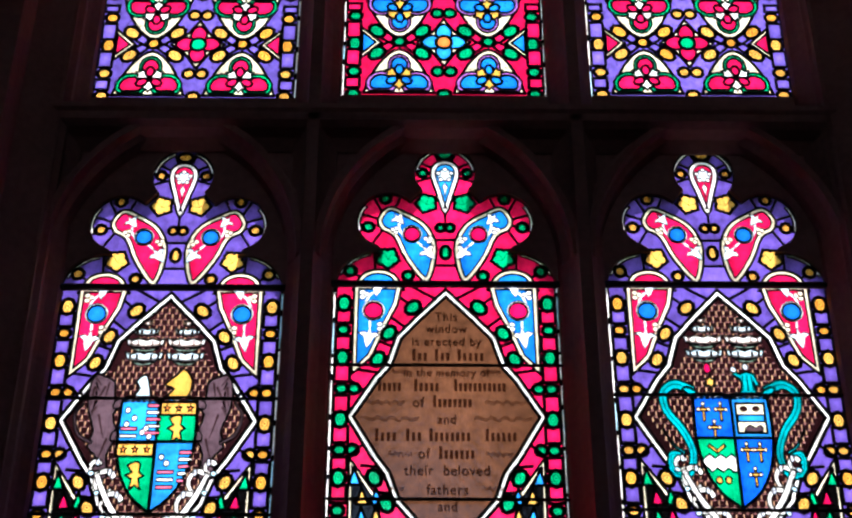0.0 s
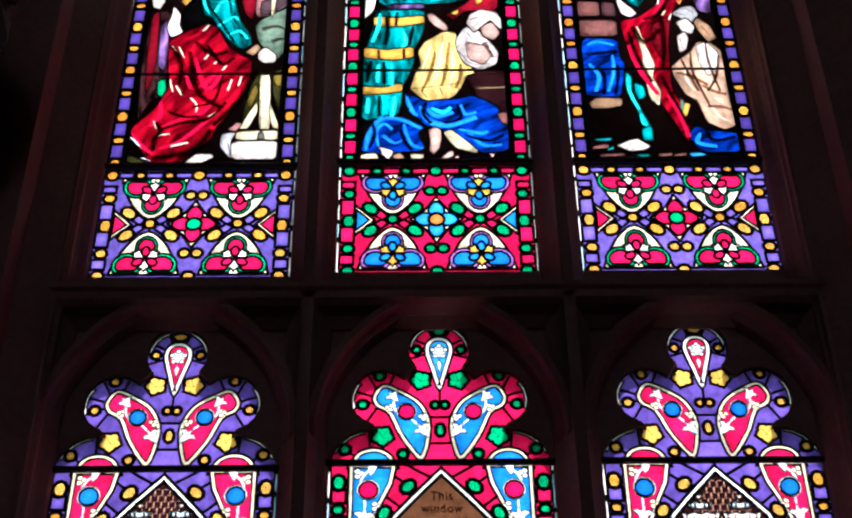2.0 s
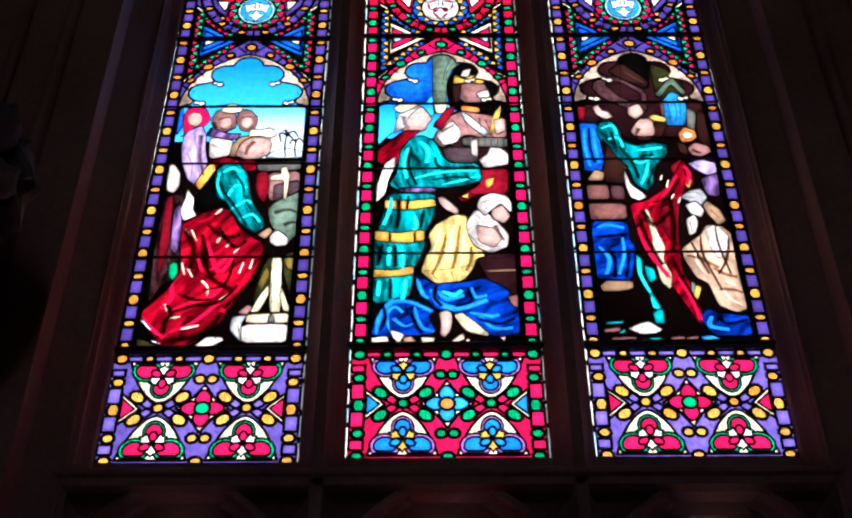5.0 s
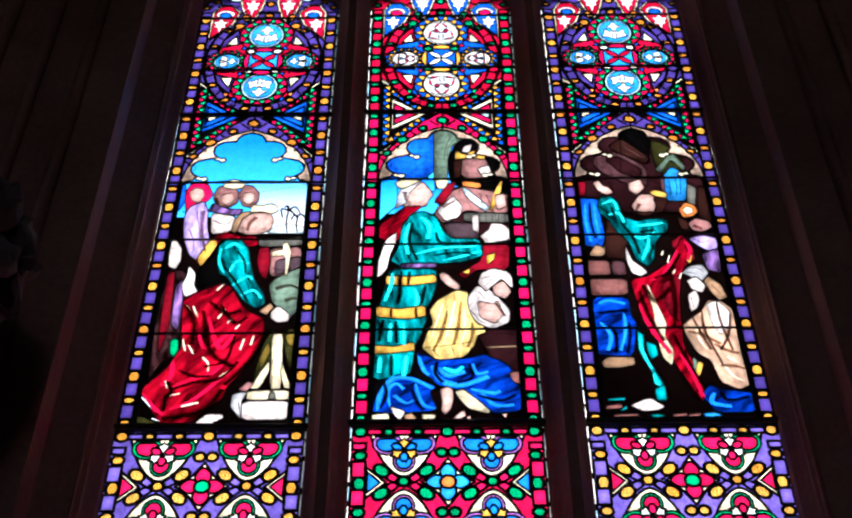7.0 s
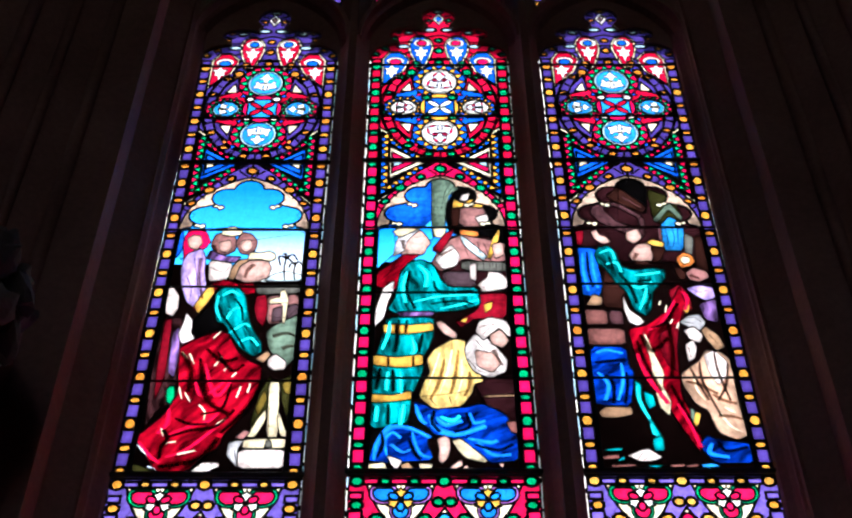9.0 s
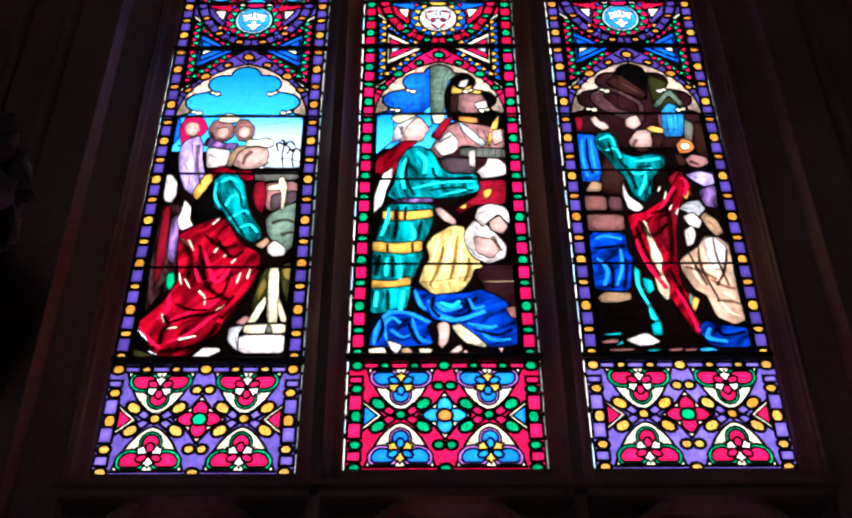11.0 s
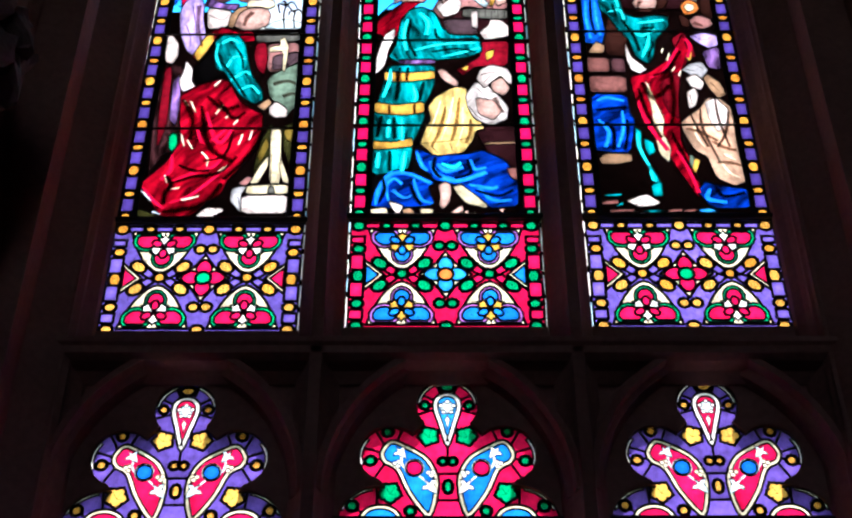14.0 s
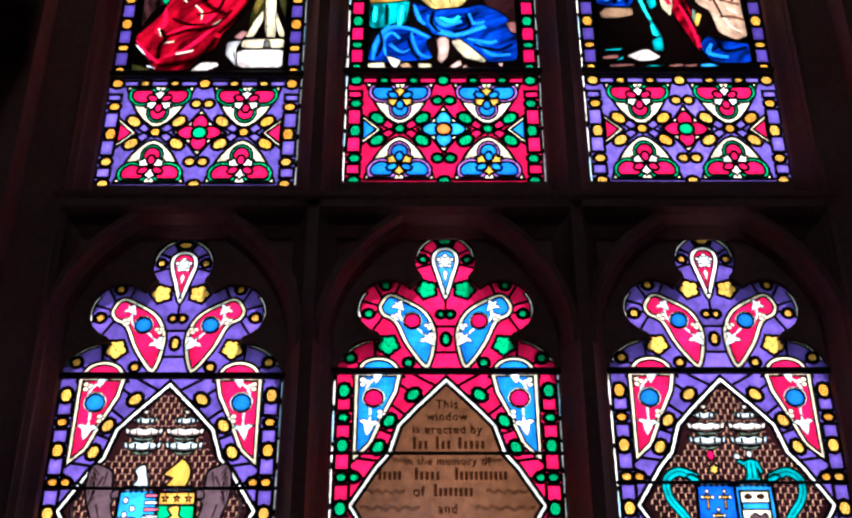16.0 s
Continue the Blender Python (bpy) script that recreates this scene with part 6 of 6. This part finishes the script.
    highlight(g, "cream", 6.5, 2.2, (-10, 568), (-31, 475), (-53, 386))
    highlight(g, "cream", 6.5, 2.2, (33, 583), (16, 475), (-11, 371))
    highlight(g, "cream", 6.5, 2.2, (64, 536), (62, 430), (40, 341))
    highlight(g, "tan", 8, 3, (6, 537), (-11, 430), (-42, 341))
    highlight(g, "tan", 8, 3, (54, 583), (42, 460), (25, 370))
    highlight(g, "tan", 7, 3, (89, 475), (88, 415), (71, 356))
    fold(g, "line", 4, 3, (-73, 356), (-11, 363), (92, 382))
    fold(g, "line", 4, 2, (-42, 341), (-22, 312))
    fold(g, "line", 4, 2, (19, 356), (29, 315))
    fold(g, "line", 4, 1, (85, 536), (126, 475), (189, 475))
    fold(g, "line", 4, 1, (115, 631), (150, 567))
    fold(g, "shade", 8, 3, (172, 583), (201, 505))
    fold(g, "line", 4, 2, (127, 695), (166, 711), (209, 703))
    fold(g, "line", 3, 1, (142, 662), (188, 727))
    fold(g, "shade", 8, 3, (-5, 1090), (41, 1127))
    fold(g, "line", 4, 2, (77, 1182), (99, 1090))
    fold(g, "line", 4, 2, (136, 1172), (145, 1080))
    fold(g, "line", 4, 2, (159, 1163), (189, 1035))
    fold(g, "line", 3, 2, (132, 1050), (131, 1000))
    fold(g, "line", 3, 2, (155, 1050), (153, 1000))
    fold(g, "line", 3, 2, (178, 1048), (176, 998))
    fold(g, "line", 3, 2, (201, 1048), (199, 998))
    fold(g, "line", 3, 2, (224, 1046), (222, 998))
    fold(g, "line", 3, 2, (15, 1392), (22, 1450), (59, 1529))
    fold(g, "line", 3, 2, (3, 1372), (16, 1470), (41, 1549))
    fold(g, "line", 3, 2, (-36, 1382), (15, 1382))
    fold(g, "shade", 8, 3, (-145, 1183), (-139, 1127))
    fold(g, "line", 3, 1, (145, 912), (207, 921))
    fold(g, "line", 4, 2, (-222, 949), (-155, 1037))


def picture_last(g):
    robe(g, "night", 0.7, (-49, 1544), (-2, 1584), (45, 1563), (66, 1503), (45, 1328), (-55, 1421))
    robe(g, "brown", 0.8, (-103, 1453), (-46, 1508), (52, 1382), (33, 1344), (-68, 1411))
    robe(g, "cocoa", 0.8, (-161, 1391), (-68, 1417), (33, 1324), (24, 1191), (-63, 1229), (-140, 1287), (-171, 1345))
    robe(g, "plum", 0.6, (-126, 1375), (-71, 1390), (11, 1313), (8, 1252), (-69, 1286))
    robe(g, "moss", 0.7, (63, 1503), (142, 1447), (178, 1356), (169, 1194), (65, 1309))
    robe(g, "stonegreen", 0.6, (62, 1305), (138, 1416), (182, 1324), (170, 1295), (132, 1372), (81, 1286))
    robe(g, "azure", 0.8, (88, 1267), (127, 1328), (170, 1289), (176, 1232), (157, 1117), (84, 1117))
    robe(g, "cocoa", 0.6, (77, 1251), (91, 1270), (84, 1117), (73, 1124))
    robe(g, "grey", 0.7, (173, 1228), (206, 1194), (181, 1062), (156, 1062))
    robe(g, "brown", 0.7, (208, 1209), (253, 1190), (234, 990), (189, 1026))
    robe(g, "plum", 0.8, (-246, 1241), (-143, 1252), (-158, 1136), (-253, 1146))
    robe(g, "shadowred", 0.5, (-240, 1234), (-204, 1237), (-217, 1150), (-248, 1150))
    robe(g, "blue", 0.9, (-242, 1137), (-166, 1133), (-167, 1031), (-159, 925), (-178, 853), (-244, 867), (-244, 1014))
    robe(g, "tan", 0.5, (-231, 810), (-199, 874), (-165, 853), (-176, 809))
    robe(g, "brown", 0.5, (-161, 925), (-142, 1013), (-82, 925), (-94, 789), (-172, 803))
    robe(g, "rust", 0.7, (-239, 790), (-158, 786), (-158, 710), (-240, 707))
    robe(g, "cocoa", 0.7, (-153, 786), (-105, 781), (-104, 707), (-154, 710))
    robe(g, "rust", 0.7, (-243, 691), (-106, 690), (-108, 604), (-244, 604))
    robe(g, "robe_blue", 0.9, (-232, 601), (-110, 594), (-108, 501), (-94, 467), (-122, 307), (-205, 311), (-240, 320), (-240, 441))
    robe(g, "tan", 0.5, (-230, 282), (-205, 308), (-120, 305), (-121, 269), (-170, 255), (-222, 255))
    robe(g, "flesh", 0.8, (-181, 1230), (-158, 1245), (-145, 1211), (-124, 1203), (-107, 1169), (-138, 1155), (-167, 1183))
    robe(g, "flesh", 0.8, (-46, 1229), (-1, 1252), (12, 1195), (-24, 1154), (-50, 1182))
    robe(g, "flesh", 0.8, (-50, 1090), (-12, 1158), (36, 1161), (48, 1112), (30, 1055), (-12, 1050), (-40, 1056))
    robe(g, "brown", 0.6, (36, 1136), (77, 1158), (92, 1128), (64, 1054), (28, 1045), (42, 1093))
    robe(g, "brown", 0.4, (-39, 1063), (-11, 1054), (31, 1059), (9, 1034), (-25, 1038))
    robe(g, "yellow", 0.8, (22, 1165), (44, 1187), (92, 1167), (84, 1135), (45, 1147))
    robe(g, "robe_teal", 0.9, (-177, 1091), (-160, 1140), (-118, 1149), (-92, 1103), (-87, 1031), (-40, 1004), (31, 1021), (75, 1012), (70, 956), (18, 890), (0, 789), (-23, 752), (-63, 786), (-80, 887), (-114, 939), (-142, 1010), (-168, 1047))
    robe(g, "robe_white", 0.7, (-94, 874), (-79, 789), (-45, 749), (-30, 723), (-56, 700), (-86, 720), (-98, 786))
    robe(g, "shadowred", 0.8, (71, 890), (116, 928), (145, 855), (145, 788), (114, 771), (94, 722), (81, 788))
    robe(g, "robe_red", 0.9, (-95, 687), (-28, 706), (59, 788), (115, 924), (125, 818), (89, 719), (66, 590), (58, 482), (49, 362), (76, 261), (92, 122), (74, 100), (13, 261), (-23, 377), (-62, 498), (-85, 575))
    robe(g, "shadowred", 0.4, (10, 658), (87, 719), (64, 590), (55, 470), (27, 497), (9, 562))
    robe(g, "cream", 0.6, (-47, 634), (-28, 613), (-9, 531), (6, 467), (-8, 407), (14, 333), (-1, 261), (-28, 304), (-37, 422), (-33, 528))
    robe(g, "robe_teal", 0.8, (-97, 435), (-78, 408), (-85, 323), (-63, 252), (-39, 182), (-34, 160), (-58, 167), (-79, 275), (-101, 330), (-102, 386))
    robe(g, "robe_teal", 0.5, (-74, 380), (-44, 361), (-40, 313), (-65, 293), (-74, 332))
    robe(g, "teal", 0.4, (-70, 158), (-35, 178), (-36, 106), (-68, 106))
    robe(g, "orange", 0.8, (122, 1071), (152, 1111), (185, 1093), (192, 1055), (169, 1026), (133, 1017))
    robe(g, "cream", 0.4, (135, 1066), (152, 1088), (176, 1077), (172, 1048), (147, 1037))
    robe(g, "brown", 0.6, (109, 1026), (133, 1017), (152, 991), (142, 947), (117, 956))
    robe(g, "rose", 0.8, (146, 991), (179, 1021), (225, 1001), (231, 966), (190, 938), (158, 949))
    robe(g, "robe_lilac", 0.7, (134, 903), (188, 924), (238, 906), (235, 852), (198, 835), (166, 862))
    robe(g, "robe_violet", 0.7, (171, 818), (236, 852), (227, 718), (181, 735))
    robe(g, "gold", 0.5, (109, 788), (129, 839), (139, 813), (124, 763))
    robe(g, "silver", 0.7, (86, 719), (120, 755), (166, 765), (183, 718), (156, 680), (140, 657), (113, 702))
    robe(g, "white", 0.7, (97, 678), (135, 702), (163, 657), (146, 614), (114, 630))
    robe(g, "tan", 0.6, (176, 702), (215, 657), (229, 593), (198, 574), (175, 622), (158, 676))
    robe(g, "white", 0.7, (93, 606), (125, 633), (133, 593), (118, 537), (93, 520))
    robe(g, "robe_tan", 0.9, (158, 578), (203, 577), (240, 530), (234, 424), (233, 292), (239, 175), (199, 154), (145, 189), (127, 289), (90, 318), (61, 407), (57, 455), (96, 497), (132, 528))
    robe(g, "robe_white", 0.3, (149, 559), (192, 577), (227, 515), (217, 451), (177, 406), (155, 466))
    robe(g, "robe_blue", 0.9, (73, 132), (106, 179), (139, 159), (245, 141), (237, 53), (112, 53))
    robe(g, "stonegreen", 0.5, (70, 305), (83, 290), (75, 240), (63, 220))
    robe(g, "gold", 0.5, (84, 285), (102, 276), (84, 220), (65, 209))
    robe(g, "white", 0.8, (-159, 86), (-111, 112), (-86, 118), (-45, 80), (-73, 63), (-117, 59))
    robe(g, "rust", 0.5, (-212, 48), (-136, 52), (-130, 39), (-212, 34))
    robe(g, "teal", 0.5, (-114, 42), (-75, 47), (-32, 42), (-77, 34))
    robe(g, "rust", 0.5, (-27, 47), (19, 53), (18, 38), (-27, 35))
    robe(g, "rust", 0.5, (23, 47), (65, 53), (60, 38), (22, 35))
    robe(g, "azure", 0.5, (66, 49), (106, 55), (137, 40), (78, 33))
    robe(g, "teal", 0.4, (-225, 115), (-167, 122), (-171, 108), (-224, 106))
    robe(g, "rust", 0.4, (-234, 84), (-182, 94), (-181, 73), (-234, 68))
    robe(g, "teal", 0.4, (-191, 65), (-167, 86), (-166, 69), (-188, 61))
    highlight(g, "night", 10, 4, (-69, 626), (-51, 501), (-13, 380))
    highlight(g, "shadowred", 14, 5, (-55, 658), (-21, 578), (40, 641))
    highlight(g, "night", 9, 3, (-13, 690), (40, 722), (96, 822))
    highlight(g, "night", 8, 3, (22, 410), (35, 351), (83, 178))
    highlight(g, "shadowred", 14, 5, (50, 722), (46, 562), (26, 440))
    highlight(g, "red", 12, 5, (-76, 563), (-47, 440), (1, 322))
    highlight(g, "red", 10, 4, (31, 321), (61, 235), (80, 122))
    highlight(g, "red", 9, 3, (-25, 682), (29, 722), (87, 839))
    highlight(g, "red", 10, 4, (116, 890), (134, 855), (119, 788))
    highlight(g, "cream", 6.5, 3.6, (29, 814), (38, 839))
    highlight(g, "cream", 6.5, 3.6, (46, 772), (57, 814))
    highlight(g, "cream", 6.5, 3.6, (55, 714), (69, 739))
    highlight(g, "cream", 6.5, 3.6, (77, 690), (88, 722))
    highlight(g, "cream", 5.8, 2.9, (-39, 658), (-21, 578))
    highlight(g, "aqua", 9, 3, (-157, 1103), (-114, 1122), (-102, 1067))
    highlight(g, "aqua", 9, 3, (-139, 1040), (-98, 1049), (-86, 995))
    highlight(g, "aqua", 10, 4, (-43, 977), (15, 986), (56, 995))
    highlight(g, "aqua", 9, 3, (-65, 925), (-28, 908), (21, 942))
    highlight(g, "aqua", 8, 3, (-41, 789), (-16, 856), (-5, 908))
    highlight(g, "night", 8, 3, (-98, 995), (-61, 908), (-48, 822))
    highlight(g, "night", 6, 2, (-124, 1085), (-113, 1013))
    highlight(g, "night", 6, 2, (-35, 942), (17, 951))
    highlight(g, "night", 5, 2, (8, 873), (-19, 789))
    highlight(g, "aqua", 9, 3, (-92, 406), (-91, 332), (-68, 250))
    highlight(g, "aqua", 9, 3, (-66, 232), (-59, 187), (-50, 178))
    highlight(g, "azure", 8, 3, (-220, 1104), (-225, 996), (-214, 891))
    highlight(g, "azure", 8, 3, (-186, 1104), (-187, 1013), (-179, 908))
    highlight(g, "night", 7, 3, (-202, 1113), (-206, 996), (-196, 908))
    highlight(g, "azure", 10, 3, (-214, 563), (-181, 579), (-124, 563))
    highlight(g, "azure", 10, 3, (-217, 471), (-186, 411), (-203, 337))
    highlight(g, "azure", 9, 3, (-134, 516), (-137, 425), (-162, 337))
    highlight(g, "night", 9, 3, (-223, 517), (-170, 524), (-119, 532))
    highlight(g, "night", 9, 3, (-192, 456), (-170, 410), (-178, 322))
    highlight(g, "night", 7, 3, (-122, 471), (-123, 410), (-140, 322))
    highlight(g, "azure", 10, 4, (118, 142), (106, 98), (165, 81))
    highlight(g, "night", 9, 3, (138, 151), (157, 107), (228, 124))
    highlight(g, "night", 6, 2, (95, 493), (115, 409), (136, 336))
    highlight(g, "night", 6, 2, (131, 523), (128, 424), (166, 263))
    highlight(g, "rust", 9, 3, (71, 425), (115, 409), (171, 365))
    highlight(g, "rust", 9, 3, (150, 365), (187, 335), (225, 321))
    highlight(g, "rust", 8, 3, (155, 263), (196, 263), (234, 249))
    highlight(g, "night", 6, 2, (187, 577), (187, 469), (207, 335))
    highlight(g, "night", 6, 2, (225, 515), (203, 409), (166, 335))
    highlight(g, "cream", 7.2, 2.9, (103, 470), (103, 395), (125, 336))
    highlight(g, "cream", 8.6, 3.6, (160, 292), (189, 220), (225, 192))
    highlight(g, "cream", 7.2, 2.9, (182, 306), (218, 277))
    fold(g, "line", 4, 2, (105, 1251), (108, 1176), (97, 1139))
    fold(g, "line", 4, 2, (131, 1270), (133, 1195), (119, 1130))
    fold(g, "line", 4, 2, (153, 1251), (143, 1157))
    fold(g, "shade", 8, 4, (-18, 1103), (-33, 1067))
    fold(g, "line", 4, 2, (96, 738), (141, 747), (165, 722))
    fold(g, "line", 4, 2, (105, 722), (137, 714))
    fold(g, "line", 4, 2, (183, 657), (208, 609))
    fold(g, "line", 4, 2, (104, 593), (107, 539))
    fold(g, "shade", 8, 4, (162, 977), (193, 959))
    fold(g, "line", 4, 2, (152, 907), (182, 881), (218, 898))
    fold(g, "line", 4, 2, (-106, 99), (-129, 65))
    fold(g, "line", 4, 2, (-90, 82), (-110, 65))
    fold(g, "line", 4, 3, (-43, 1544), (-69, 1290))
    highlight(g, "cocoa", 6, 4, (-156, 1383), (-69, 1402), (24, 1317))
    highlight(g, "cocoa", 6, 4, (-46, 1454), (41, 1367))


PICTURES = ((picture_first, "pic_sky", "pic_canopy", "stained glass picture panel with a red robe and cream post"),
            (picture_middle, "pic_sky", "pic_canopy", "stained glass picture panel with teal, yellow and blue robes"),
            (picture_last, "pic_plum", "pic_canopy", "stained glass picture panel with red, teal and tan robes"))
for i, (draw, ground, canopy, label) in enumerate(PICTURES):
    g = Glass(box(-HALF, 0.0, HALF, 1.672), LIGHTS[i], "night")
    g.add(mirrored([(0.247, 0.02), (0.247, 1.25)] + arch_line(0.247, 1.25, 1.585, 14)), ground)
    g.add(box(-0.247, 0.02, 0.247, 1.05), "pic_wood", 0.5)
    draw(g)
    picture_frame(g, MID if i == 1 else dict(SIDE, bead="topaz", alt="amber"), canopy)
    g.build("stained_glass_panel", label, "picture panels")


# ---- iron bars in front of the glass ----
def saddle_bar(x, v, thick, half=0.325, label="thin black iron saddle bar across the glass"):
    bm = bmesh.new()
    n = 8
    for side in (-half, half):
        for j in range(n):
            a = 2 * math.pi * j / n
            bm.verts.new((side, thick * 0.5 * math.cos(a), thick * 0.5 * math.sin(a)))
    bm.verts.ensure_lookup_table()
    for j in range(n):
        q = (j + 1) % n
        bm.faces.new((bm.verts[j], bm.verts[q], bm.verts[n + q], bm.verts[n + j]))
    bm.faces.new([bm.verts[j] for j in reversed(range(n))])
    bm.faces.new([bm.verts[n + j] for j in range(n)])
    me = bpy.data.meshes.new("saddle_bar")
    bm.to_mesh(me)
    bm.free()
    me.materials.append(IRON)
    ob = new("saddle_bar", me)
    ob.location = (x, -0.006 - thick * 0.5, Z0 + rise(v) + SHIFT[LIGHTS.index(x)])
    return tagged(ob, label, "iron bar", "saddle bars")


for i, x in enumerate(LIGHTS):
    for v, thick in ((0.008, 0.020), (0.434, 0.009), (0.872 if i == 1 else 0.918, 0.009), (1.246, 0.010), (1.668, 0.019), (1.995, 0.011), (2.40, 0.010), (-1.051, 0.021), (-1.291 if i == 1 else -1.376, 0.010), (-1.664 if i == 1 else -1.692, 0.010)):
        saddle_bar(x, v, thick)


# ---- the carved finial beside the window ----
def foliate_finial(x, y, z):
    """A slender post that ends in a bunch of curled leaves."""
    thing = new("foliate_finial")
    thing.location = (x, y, 0)
    n = 12
    v, f = [], []
    rings = ((0.16, 0.0), (0.16, 0.12), (0.09, 0.18), (0.075, 0.3), (0.07, z - 0.40), (0.095, z - 0.37), (0.095, z - 0.34), (0.06, z - 0.31), (0.05, z))
    for r, h in rings:
        for j in range(n):
            a = 2 * math.pi * j / n
            v.append((r * math.cos(a), r * math.sin(a), h))
    for i in range(len(rings) - 1):
        for j in range(n):
            q = (j + 1) % n
            f.append((i * n + j, i * n + q, (i + 1) * n + q, (i + 1) * n + j))
    f += [tuple(reversed(range(n))), tuple(range((len(rings) - 1) * n, len(rings) * n))]
    mesh_object("post", v, f, [DARKSTONE], thing)
    leaf_mesh = None
    rng = random.Random(4)
    for tier, (h, r, count) in enumerate(((-0.24, 0.13, 7), (-0.12, 0.17, 9), (0.0, 0.18, 9), (0.11, 0.14, 8), (0.20, 0.07, 5))):
        for j in range(count):
            a = 2 * math.pi * (j + 0.5 * tier) / count
            if leaf_mesh is None:
                bm = bmesh.new()
                bmesh.ops.create_icosphere(bm, subdivisions=2, radius=1.0)
                for w in bm.verts:
                    c = w.co
                    lob = 1 + 0.22 * math.cos(5 * math.atan2(c.y, c.z))
                    w.co = Vector((c.x * 0.040 + 0.018 * (c.z * c.z), c.y * 0.055 * lob, c.z * 0.072 * lob))
                leaf_mesh = bpy.data.meshes.new("leaf")
                bm.to_mesh(leaf_mesh)
                bm.free()
                leaf_mesh.materials.append(DARKSTONE)
            ob = new("leaf", leaf_mesh)
            ob.parent = thing
            ob.matrix_local = pose(r * math.cos(a), r * math.sin(a), z - 0.02 + h, 0, rng.uniform(-25, 35), math.degrees(a)) @ pose(0, 0, 0, rng.uniform(-30, 30))
    mesh_core = [(0.10 * math.cos(2 * math.pi * j / 10), 0.10 * math.sin(2 * math.pi * j / 10), z - 0.33) for j in range(10)] + [(0.15 * math.cos(2 * math.pi * j / 10), 0.15 * math.sin(2 * math.pi * j / 10), z - 0.02) for j in range(10)] + [(0, 0, z + 0.2)]
    mesh_object("core", mesh_core, [(j, (j + 1) % 10, 10 + (j + 1) % 10, 10 + j) for j in range(10)] + [(10 + j, 10 + (j + 1) % 10, 20) for j in range(10)] + [tuple(reversed(range(10)))], [DARKSTONE], thing)
    return tagged(thing, "dark carved stone finial of curled leaves on a post", "finial")


foliate_finial(-1.36, -0.80, Z0 + 0.03)
